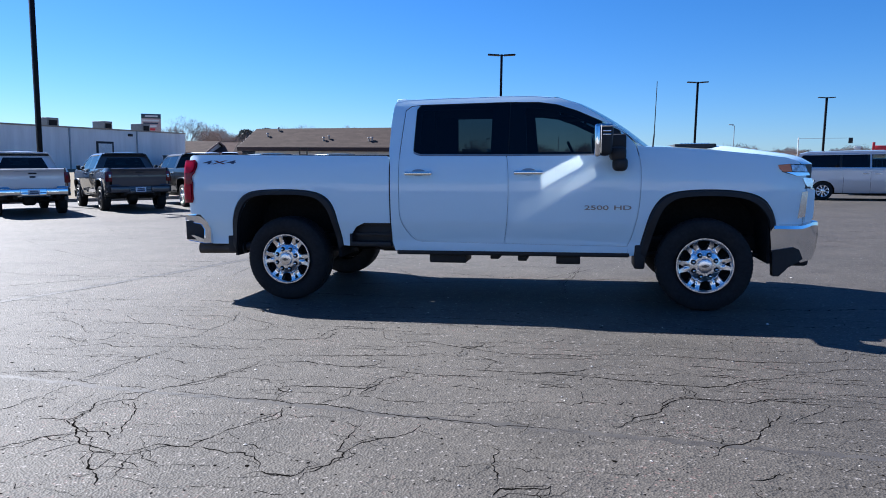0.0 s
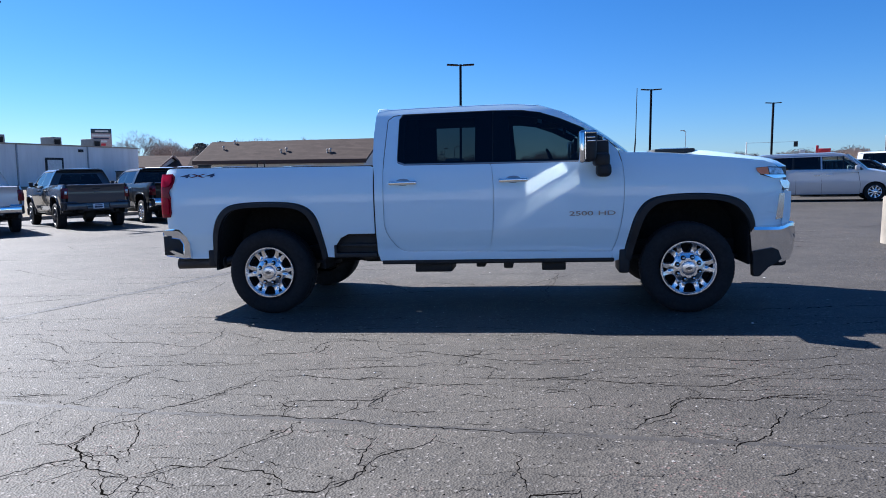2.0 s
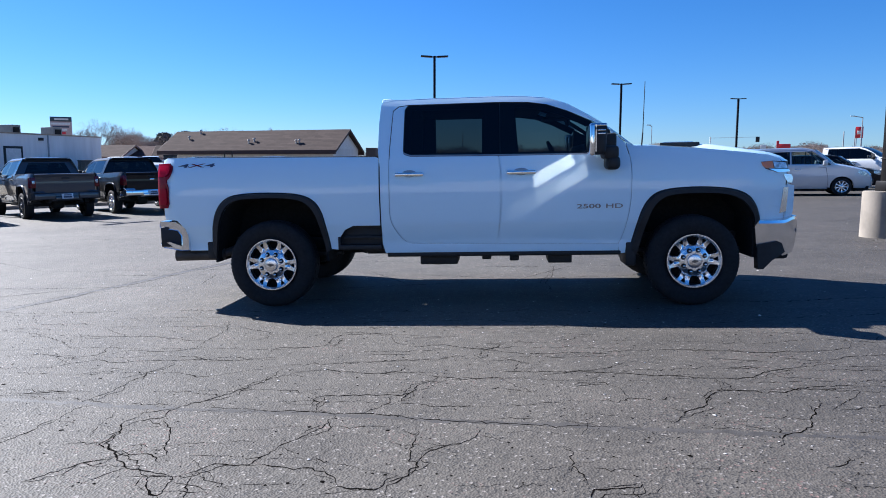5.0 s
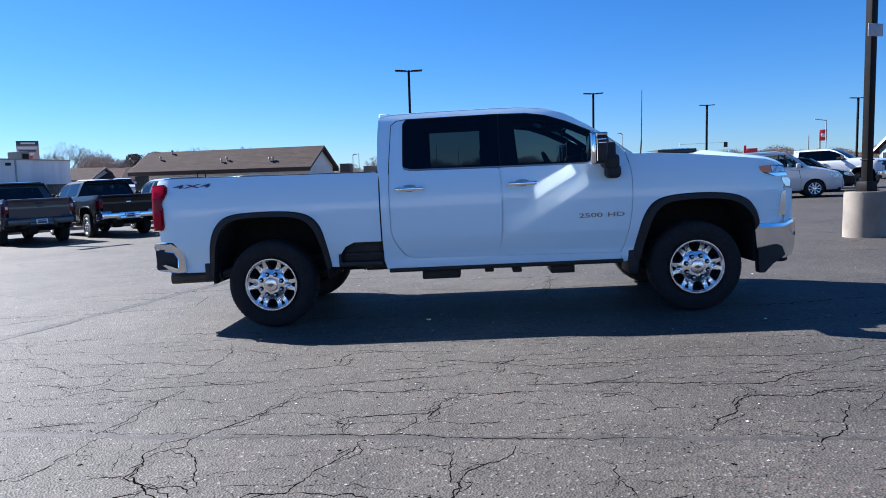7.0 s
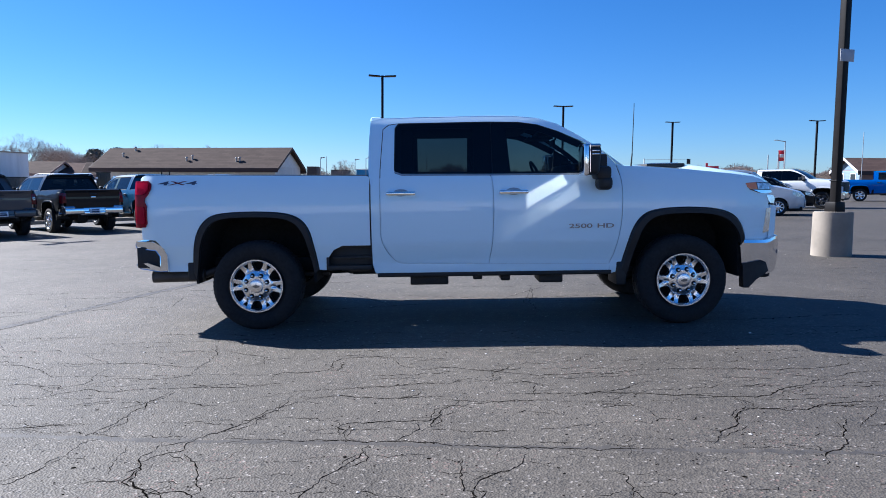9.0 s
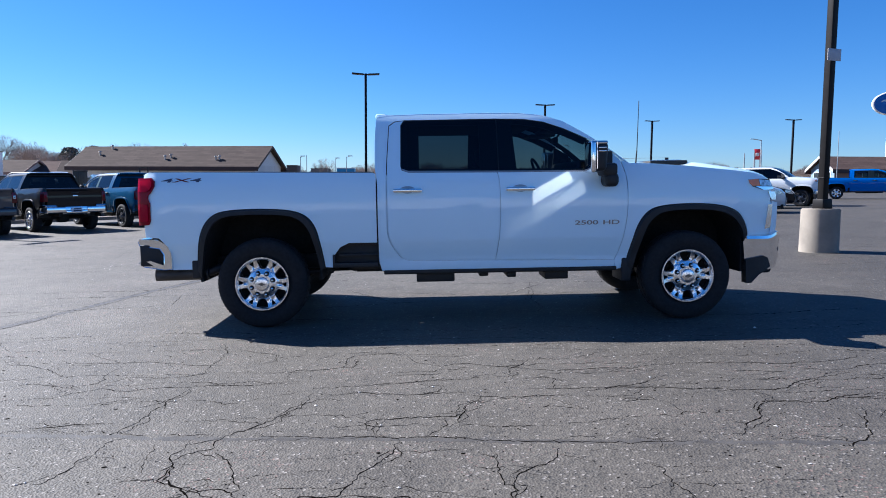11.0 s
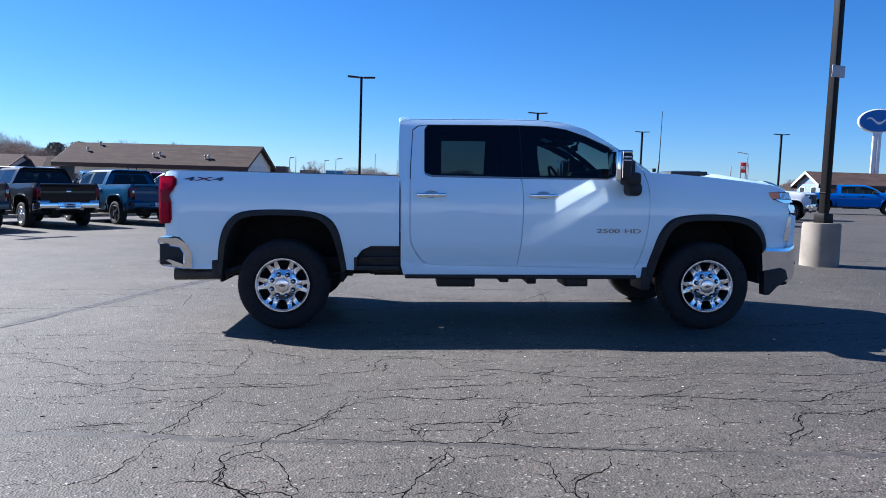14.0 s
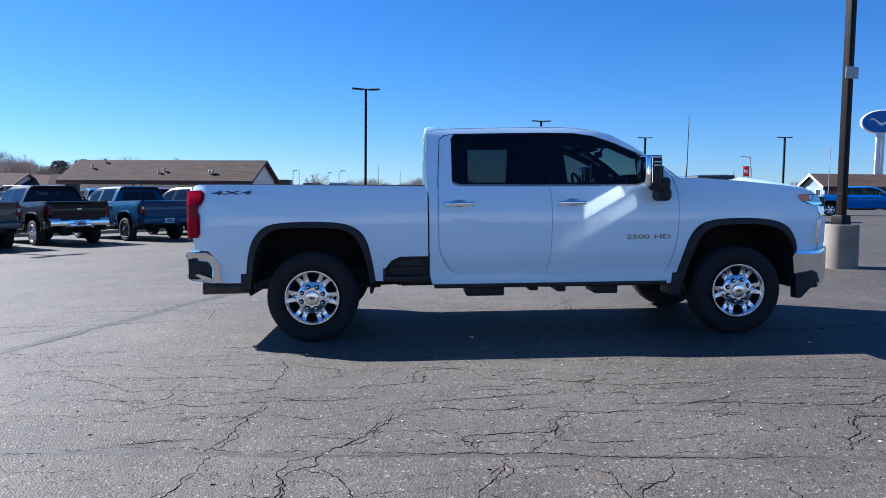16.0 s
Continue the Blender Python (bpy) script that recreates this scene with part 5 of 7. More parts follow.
        for cx in (-wx, wx):
            part("wheel_well", boxes(((cx * sx - 0.38, sgn * 0.62 - 0.02, 0.25), (cx * sx + 0.38, sgn * 0.62 + 0.02, 0.70))), LINER, body)
    zt = lambda z: z if z < 0.8 else 0.8 + (z - 0.8) * sz
    roof_l = [(-2.44, 1.40), (-2.30, 1.62), (-2.0, 1.69), (0.30, 1.705), (0.62, 1.65)]
    part("roof", sheet(spread(-2.30, 0.62, 10), spread(-1, 1, 9), lambda u, v: (u * sx, v * (half(u, curve_at(roof_l, u)) - 0.004), zt(curve_at(roof_l, u) + 0.03 * (1 - v * v)))), paint_m, body)
    glass_l = [(0.62, 1.65), (1.00, 1.36), (1.34, 1.06)]
    part("windscreen", sheet(spread(0.62, 1.34, 6), spread(-1, 1, 9), lambda u, v: ((u + 0.2 * (1 - v * v)) * sx, v * (half(u, curve_at(glass_l, u)) - 0.01), zt(curve_at(glass_l, u)))), P.get("front_glass", DEEP), body)
    hood_l = [(1.20, 1.06 + rise), (1.55, 1.00 + rise), (2.0, 0.90 + rise), (2.30, 0.80 + rise), (2.44, 0.66 + rise)]
    part("bonnet", sheet(spread(1.20, 2.44, 9), spread(-1, 1, 11), lambda u, v: ((u + 0.14 * (1 - v * v)) * sx, v * (half(u, curve_at(hood_l, u)) - 0.002), zt(curve_at(hood_l, u) + 0.05 * (1 - v * v)))), paint_m, body)
    front_l = [(0.28, 2.48), (0.50, 2.50), (0.66 + rise, 2.44)]
    part("front_bumper", sheet(spread(0.28, 0.66 + rise, 6), spread(-1, 1, 11), lambda u, v: ((curve_at(front_l, u) + 0.14 * (1 - v * v)) * sx, v * (half(2.46, u) + 0.0), u)), paint_m, body)
    part("grille", boxes(((2.56 * sx, -0.42, 0.44), (2.62 * sx, 0.42, 0.60)), bevel=0.02), PLASTIC, body)
    part("tailgate", sheet(spread(0.36, 1.05, 6), spread(-1, 1, 9), lambda u, v: ((-2.60 - 0.04 * (1 - v * v)) * sx, v * half(-2.56, u), zt(u)), True), paint_m, body)
    part("rear_window", sheet(spread(1.05, 1.64, 5), spread(-1, 1, 9), lambda u, v: ((-2.58 + (u - 1.05) * 0.45) * sx, v * (half(-2.4, u) - 0.02), zt(u)), True), DEEP, body)
    part("underbody", boxes(((-2.5 * sx, -0.80, 0.22), (2.4 * sx, 0.80, 0.34)), ((-1.0 * sx, -0.9, 0.24), (1.05 * sx, 0.9, 0.30))), LINER, body)
    part("cabin_trim", boxes(((-2.2 * sx, -0.72, 0.3), (1.3 * sx, 0.72, 0.80)), ((1.0 * sx, -0.7, 0.8), (1.4 * sx, 0.7, zt(1.02))), ((0.1 * sx, -0.62, 0.8), (0.26 * sx, -0.18, zt(1.42))), ((0.1 * sx, 0.18, 0.8), (0.26 * sx, 0.62, zt(1.42))), bevel=0.03), CLOTH, body)
    add_wheels(body, CAR_WHEEL, ((-wx * sx, 0.335), (wx * sx, 0.335)), 0.84)
    return body


EAST_GROUP = "vehicles parked on the east side"
passenger_car("minivan", parked(9.82, 29.03, -15, 1.60), dict(paint=SILVER, sx=1.04, sz=1.075, upright=0.15, rise=0.07, split=-0.10, handles=(-0.34, 0.02), belt=True, front_glass=CLEAR, label="silver minivan with dark rear windows on asphalt", category="minivan", group=EAST_GROUP))
passenger_car("saloon", parked(12.80, 33.1, -18, 1.45), dict(paint=BLACK, sx=0.94, sz=0.80, label="black saloon between a minivan and a white truck", category="car", group=EAST_GROUP))

RED = paint("red_paint", (0.22, 0.012, 0.015))
for x, y, heading, colour, sx, sz, label in (
        (-34.3, 63.0, 150, WHITE, 0.95, 0.72, "white car parked beyond the grass bank"), (-31.8, 62.4, -62, WHITE, 0.95, 0.80, "white car facing the grass bank"),
        (-20.3, 45.2, 118, NAVY, 0.95, 1.16, "dark blue van parked beyond the grass bank"), (-17.2, 47.4, 20, RED, 0.9, 1.25, "dark red car parked beyond the grass bank"),
        (-15.4, 48.0, 100, WHITE, 0.95, 1.28, "white car parked beside a red one")):
    passenger_car("far_car", parked(x, y, heading, 1.45), dict(paint=colour, sx=sx, sz=sz, label=label, category="car"))

# ---- lamp posts, signs ----


def lamp_post(x, y, z_top, turn, base=True, width=0.13, box_at=None, arms=0.72):
    """A square bronze pole on a concrete drum, with two flat lamp heads."""
    g = gz(x, y)
    post = root("street_lamp", pose(x, y, g, 0, 0, turn), "dark bronze lot light with two flat heads" + (" on a concrete drum" if base else ""), "street lamp", "lamp posts of the lot")
    z0 = 0.80 if base else 0.0
    bm = boxes(((-width / 2, -width / 2, z0), (width / 2, width / 2, z_top - g)), bevel=0.012)
    part("pole", bm, BRONZE, post)
    for s in (-1, 1):
        bm = bmesh.new()
        box(bm, (s * 0.12 if s > 0 else -arms - 0.02, -0.17, z_top - g - 0.09), (arms + 0.02 if s > 0 else -0.12, 0.17, z_top - g - 0.02), 0.02)
        tube(bm, (0, 0, z_top - g - 0.06), (s * 0.16, 0, z_top - g - 0.055), 0.035)
        for v in bm.verts:
            v.co.z += 0.055 * abs(v.co.x)
        part("lamp_head", bm, BRONZE, post)
    if base:
        bm = bmesh.new()
        bmesh.ops.create_cone(bm, cap_ends=True, segments=40, radius1=0.330, radius2=0.322, depth=0.80, matrix=Matrix.Translation((-0.03, 0, 0.38)))
        bmesh.ops.bevel(bm, geom=[e for e in bm.edges if e.verts[0].co.z > 0.7 and e.verts[1].co.z > 0.7], offset=0.015, segments=2, affect="EDGES")
        part("concrete_drum", bm, CONCRETE, post, "weathered concrete drum")
        cover = boxes(((-0.120, -0.120, 0.775), (0.120, 0.120, 0.955)), bevel=0.015)
        for v in cover.verts:
            if v.co.z > 0.85:
                v.co.x, v.co.y = v.co.x * 0.93, v.co.y * 0.93
        part("base_cover", cover, BRONZE, post, "tapered steel cover at the foot of the pole")
    if box_at:
        part("cable_clamp", boxes(((-0.078, -0.078, 1.32), (0.078, 0.078, 1.34)), bevel=0.005), BRONZE, post)
        part("back_plate", boxes(((-0.155, -width / 2 - 0.022, box_at - g - 0.105), (0.155, -width / 2 - 0.012, box_at - g + 0.105)), bevel=0.004), plain("grey_plate_paint", (0.36, 0.36, 0.39), 0.55), post, "plain grey metal plate fixed to the pole")
    return post


lamp_post(6.72, 12.72, 8.7, 18, True, 0.130, 3.64)
lamp_post(-3.53, 39.0, 7.25, 8, True, 0.13)
lamp_post(8.95, 54.6, 7.45, 0, True, 0.15)
lamp_post(23.15, 72.6, 7.95, 0, True, 0.18)
lamp_post(34.8, 66.8, 7.65, 0, True, 0.16)
lamp_post(-19.42, 23.85, 7.75, 60, False, 0.165)


def mast(x, y, z_top, r, name="utility_pole", label="thin grey pole far off", mat=GALV, arm=0.0):
    g = gz(x, y) - 0.15
    bm = bmesh.new()
    tube(bm, (0, 0, 0), (0, 0, z_top - g), r, r * 0.7, 8)
    if arm:
        tube(bm, (0, 0, z_top - g - 0.1), (arm, 0, z_top - g + 0.15), r * 0.6, r * 0.5, 6)
        box(bm, (arm - 0.35, -0.14, z_top - g + 0.08), (arm + 0.35, 0.14, z_top - g + 0.2), 0.03)
    ob = finish(name, bm, mat)
    ob.matrix_world = pose(x, y, g)
    return tagged(ob, label, "pole", "thin poles far off")


for x, y, z, r, a in ((34.6, 59.0, 6.0, 0.035, 0), (58.9, 122.7, 9.4, 0.12, -1.6), (60.6, 132.6, 7.5, 0.14, 0), (48.0, 100.0, 6.5, 0.09, 0), (24.1, 117.8, 7.8, 0.07, -0.5), (-18.84, 108.8, 5.35, 0.07, 0.35), (-17.93, 108.9, 5.65, 0.06, 0),
                      (-13.63, 109.5, 5.12, 0.05, 0.3), (-11.7, 107.0, 5.35, 0.06, 0.6), (-6.0, 110.1, 6.5, 0.07, 0), (-2.6, 110.2, 5.65, 0.06, 0), (66.0, 140.0, 8.5, 0.12, 0)):
    mast(x, y, z, r, arm=a)


def oval_sign():
    g = gz(52.15, 78.4)
    s = root("sign", pose(52.15, 78.4, g, 0, 0, -22), "blue oval sign with a white rim on a white double post", "sign")
    bm = bmesh.new()
    lathe(bm, [(1.92, -0.28), (2.05, -0.24), (2.10, -0.12), (2.10, 0.12), (2.05, 0.24), (1.92, 0.28)], 56)
    for v in bm.verts:
        v.co.z = v.co.z * 0.64 + 10.62 - g
    part("oval_case", bm, TRIM_WHITE, s, "white rim of the sign")
    for y in (-0.285, 0.285):
        bm = bmesh.new()
        c = bm.verts.new((0, y, 10.62 - g))
        ring = [bm.verts.new((1.93 * math.cos(a), y, 10.62 - g + 1.23 * math.sin(a))) for a in spread(0, math.tau, 49)[:-1]]
        for k in range(48):
            bm.faces.new((c, ring[k], ring[(k + 1) % 48]))
        bmesh.ops.recalc_face_normals(bm, faces=bm.faces[:])
        face = part("oval_face", bm, SIGN_BLUE, s, "blue oval face")
        # the mark on it is only a plain waved white stroke
        bm = bmesh.new()
        sg = -1 if y < 0 else 1
        last = None
        for k in range(41):
            u = k / 40
            x = -1.2 + 2.4 * u
            z = 10.62 - g + 0.34 * math.sin(u * math.tau * 1.25 + 0.6) * (1 - 0.35 * u)
            w = 0.05 + 0.10 * math.sin(u * math.pi)
            row = [bm.verts.new((x, y + sg * dy, z + dz)) for dz, dy in ((-w, 0.003), (-w, 0.02), (w, 0.02), (w, 0.003))]
            if last:
                for n in range(3):
                    bm.faces.new((last[n], last[n + 1], row[n + 1], row[n]))
            last = row
        bmesh.ops.recalc_face_normals(bm, faces=bm.faces[:])
        part("white_stroke", bm, TRIM_WHITE, face, "plain waved white stroke")
    for x0, x1 in ((-0.44, -0.03), (0.0, 0.40)):
        part("post", boxes(((x0, -0.2, 0), (x1, 0.2, 9.45 - g)), bevel=0.02), TRIM_WHITE, s)
    return s


oval_sign()


def panel_sign(x, y, z0, z1, wide, turn, face, label, header=None):
    g = gz(x, y)
    s = root("sign", pose(x, y, g, 0, 0, turn), label, "sign")
    for px in (-wide * 0.35, wide * 0.35):
        bm = bmesh.new()
        tube(bm, (px, 0, 0), (px, 0, z1 - g), 0.10, 0.10, 8)
        part("post", bm, GALV, s)
    board = part("board", boxes(((-wide / 2, -0.20, z0 - g), (wide / 2, -0.08, z1 - g)), bevel=0.02), face, s)
    if header:
        h = z1 - z0
        part("header", boxes(((-wide / 2, -0.225, z1 - g - 0.24 * h), (wide / 2, -0.195, z1 - g)), bevel=0.005), header, board)
        for a, b, w in ((0.60, 0.70, 0.46), (0.46, 0.54, 0.40), (0.30, 0.40, 0.30), (0.12, 0.24, 0.22)):
            part("printed_bar", boxes(((-wide * w, -0.222, z0 - g + a * h), (wide * w * 0.9, -0.196, z0 - g + b * h))), PRINT if a < 0.5 and a > 0.4 else SIGN_RED if a < 0.2 else TRIM_WHITE, board)
        part("printed_bar", boxes(((-wide * 0.3, -0.235, z0 - g + 0.84 * h), (wide * 0.35, -0.22, z0 - g + 0.92 * h))), TRIM_WHITE, board)
    return s


panel_sign(-61.8, 95.8, 5.4, 8.15, 2.7, 28, plain("sign_pink", (0.45, 0.34, 0.33), 0.5), "tall roadside sign with a dark header and pale panels", plain("sign_dark", (0.03, 0.05, 0.07), 0.4))
panel_sign(68.5, 179.8, 5.3, 6.75, 2.6, -22, SIGN_RED, "red fascia of a filling station far off")
panel_sign(66.4, 178.6, 5.2, 7.45, 0.55, -22, SIGN_RED, "narrow red pylon beside the filling station")
panel_sign(62.1, 176.0, 5.2, 6.4, 1.3, -22, TRIM_WHITE, "white board before the filling station")


def signal_mast():
    g = gz(40.9, 144.6)
    s = root("signal_mast", pose(40.9, 144.6, g, 0, 0, -17), "grey traffic signal mast with a long arm, far off", "traffic signal")
    bm = bmesh.new()
    tube(bm, (0, 0, -0.2), (0, 0, 7.1 - g), 0.12, 0.09, 8)
    part("pole", bm, TRIM_WHITE, s)
    bm = bmesh.new()
    tube(bm, (0, 0, 6.85 - g), (8.5, 0, 6.95 - g), 0.035, 0.025, 6)
    part("arm", bm, GALV, s)
    part("signal_head", boxes(((8.2, -0.2, 6.0 - g), (8.9, 0.2, 7.0 - g)), bevel=0.04), PLASTIC, s, "black signal head")
    return s


signal_mast()
post_sign = panel_sign(76.5, 160.5, 7.4, 9.8, 1.45, -25, SIGN_RED, "small red sign on posts with a white mark")
part("white_mark", boxes(((-0.42, -0.24, 8.2 - gz(76.5, 160.5)), (0.38, -0.205, 8.95 - gz(76.5, 160.5))), bevel=0.015), TRIM_WHITE, post_sign)

# ---- buildings ----


def gable_house(x, y, turn, length, depth, wall, ridge, walls, roofing, label, over=0.5, fascia=FASCIA, openings=(), vents=(), gable=None, name="house", barge=None):
    """A house with a pitched roof; its local x runs along the front, y goes back."""
    g = min(slope_z(x, y), slope_z(x + length * math.cos(radians(turn)), y + length * math.sin(radians(turn)))) - 0.1
    h = root(name, pose(x, y, g, 0, 0, turn), label, "building")
    wall, ridge = wall - g, ridge - g
    t = 0.25
    bm = boxes(((0, 0, 0), (length, t, wall)), ((0, depth - t, 0), (length, depth, wall)), ((0, t, 0), (t, depth - t, wall)), ((length - t, t, 0), (length, depth - t, wall)))
    part("wall", bm, walls, h, smooth=0)
    for x0 in (0.0, length - t):
        bm = bmesh.new()
        tri_a = [bm.verts.new((x0, yy, zz)) for yy, zz in ((0, wall), (depth, wall), (depth / 2, ridge - 0.12))]
        tri_b = [bm.verts.new((x0 + t, v.co.y, v.co.z)) for v in tri_a]
        bm.faces.new(tri_a)
        bm.faces.new(tri_b)
        for k in range(3):
            bm.faces.new((tri_a[k], tri_a[(k + 1) % 3], tri_b[(k + 1) % 3], tri_b[k]))
        bmesh.ops.recalc_face_normals(bm, faces=bm.faces[:])
        part("gable", bm, gable or walls, h, smooth=0)
    slope = (ridge - wall) / (depth / 2)
    for s in (0, 1):
        bm = bmesh.new()
        ye, ze = (-over, wall - over * slope) if s == 0 else (depth + over, wall - over * slope)
        lo = [bm.verts.new(p) for p in ((-over, ye, ze), (length + over, ye, ze), (length + over, depth / 2, ridge), (-over, depth / 2, ridge))]
        hi = [bm.verts.new(v.co + Vector((0, 0, 0.12))) for v in lo]
        bm.faces.new(lo)
        bm.faces.new(hi)
        for k in range(4):
            bm.faces.new((lo[k], lo[(k + 1) % 4], hi[(k + 1) % 4], hi[k]))
        bmesh.ops.recalc_face_normals(bm, faces=bm.faces[:])
        part("roof", bm, roofing, h, smooth=0)
        yy = ye - 0.03 if s == 0 else ye + 0.03
        part("fascia", boxes(((-over, min(ye, yy), ze - 0.30), (length + over, max(ye, yy), ze + 0.13))), fascia, h)
        for xe in (-over - 0.03, length + over):
            bm = bmesh.new()
            pts = [(ye, ze - 0.14), (ye, ze + 0.13), (depth / 2, ridge + 0.13), (depth / 2, ridge - 0.14)]
            a = [bm.verts.new((xe, p, q)) for p, q in pts]
            b = [bm.verts.new((xe + 0.03, p, q)) for p, q in pts]
            bm.faces.new(a)
            bm.faces.new(b)
            for k in range(4):
                bm.faces.new((a[k], a[(k + 1) % 4], b[(k + 1) % 4], b[k]))
            bmesh.ops.recalc_face_normals(bm, faces=bm.faces[:])
            part("barge_board", bm, barge or fascia, h, smooth=0)
    for kind, x0, x1, z0, z1 in openings:
        fr = part(kind, boxes(((x0 - 0.08, -0.05, z0 - 0.08), (x1 + 0.08, 0.03, z1 + 0.08)), bevel=0.01), TRIM_WHITE, h)
        part("pane" if kind == "window" else "door_leaf", boxes(((x0, -0.065, z0), (x1, -0.045, z1))), DARK_WINDOW if kind == "window" else FASCIA, fr)
    for vx, f in vents:
        zz = wall + f * (ridge - wall)
        bm = bmesh.new()
        tube(bm, (vx, f * depth / 2, zz), (vx, f * depth / 2, zz + 0.40), 0.09, 0.09, 10)
        tube(bm, (vx, f * depth / 2, zz + 0.40), (vx, f * depth / 2, zz + 0.52), 0.17, 0.12, 10)
        part("roof_vent", bm, VENT, h)
    return h


gable_house(-37.22, 76.0, -11.5, 20.5, 6.4, 3.15, 5.10, CREAM_WALL, SHINGLE, "long cream one-storey building with a brown shingle roof", 0.5,
            openings=(("window", 6.3, 7.1, 1.5, 2.6), ("window", 12.7, 13.5, 1.5, 2.6), ("door", 10.1, 11.1, 0.1, 2.3), ("window", 16.5, 18.1, 1.5, 2.6), ("window", 1.5, 2.4, 1.5, 2.6)),
            vents=((2.2, 0.50), (2.9, 0.86), (10.2, 0.25), (10.7, 0.34), (15.9, 0.22), (16.25, 0.24)), gable=TRIM_WHITE)
for x, y, turn, length, depth, wall, ridge, walls, roofing, label in (
        (-67.5, 105.0, 8, 7.0, 7.0, 2.9, 4.2, BRICK_WALL, SHINGLE_RED, "low brown house with a pitched roof far off"),
        (-61.5, 101.6, -8, 5.4, 6.0, 2.8, 4.35, CREAM_WALL, SHINGLE, "cream house with its gable to the road"),
        (-56.2, 103.0, 2, 6.0, 7.0, 2.8, 4.25, BRICK_WALL, SHINGLE_RED, "low brown house with a red-brown roof"),
        (-51.0, 101.0, 12, 5.0, 6.0, 2.7, 4.3, BRICK_WALL, SHINGLE, "brown house with its gable to the road"),
        (-78.0, 112.0, 0, 9.0, 8.0, 2.4, 4.1, BRICK_WALL, SHINGLE_RED, "low brown house behind a white hall")):
    gable_house(x, y, turn, length, depth, wall, ridge, walls, roofing, label, openings=(("window", 1.2, 2.4, 1.6, 2.5), ("window", 4.0, 5.2, 1.6, 2.5)), fascia=BRICK_WALL, gable=CREAM_WALL)
brick_hall = gable_house(43.4, 74.1, -1, 26.0, 4.6, 3.3, 4.5, BRICK_WALL, SHINGLE_RED, "long brick building with a brown roof and a blue gable end", gable=BLUE_WALL, barge=TRIM_WHITE,
                         openings=(("window", 3.0, 4.6, 0.9, 2.2), ("door", 6.0, 7.1, 0.1, 2.1), ("window", 9.0, 12.0, 0.9, 2.2), ("window", 14.0, 17.0, 0.9, 2.2)))
part("blue_siding", boxes(((-0.05, -0.02, 0), (-0.004, 4.62, 2.6)), bevel=0.005), BLUE_WALL, brick_hall, "pale blue siding")
for y in (0.6, 2.9):
    window = part("window", boxes(((-0.09, y, 1.0), (-0.045, y + 1.1, 2.3)), bevel=0.01), TRIM_WHITE, brick_hall)
    part("pane", boxes(((-0.10, y + 0.08, 1.08), (-0.085, y + 1.02, 2.22))), DARK_WINDOW, window)


def unseen_building():
    """An unseen low pale building closing the lot behind the camera, added for reflections."""
    g = gz(0, -34) - 0.05
    s = root("unseen_building", pose(0, -34, g), "unseen low pale building closing the lot, added for reflections", "building")
    for x0, x1, h in ((-30, -4, 4.4), (-4, 9, 5.6), (9, 30, 4.2)):
        part("wall", boxes(((x0, -8, 0), (x1 - 0.01, 0, h))), CREAM_WALL, s, smooth=0)
        part("roof_edge", boxes(((x0, 0.003, h - 0.35), (x1 - 0.01, 0.12, h + 0.1)), bevel=0.01), TRIM_WHITE, s)
        xm = (x0 + x1) / 2
        door = part("door", boxes(((xm - 1.0, 0.003, 0.0), (xm + 1.0, 0.05, 2.4)), bevel=0.01), TRIM_WHITE, s)
        part("pane", boxes(((xm - 0.9, 0.045, 0.1), (xm + 0.9, 0.06, 2.3))), DARK_WINDOW, door)
    return s


unseen_building()


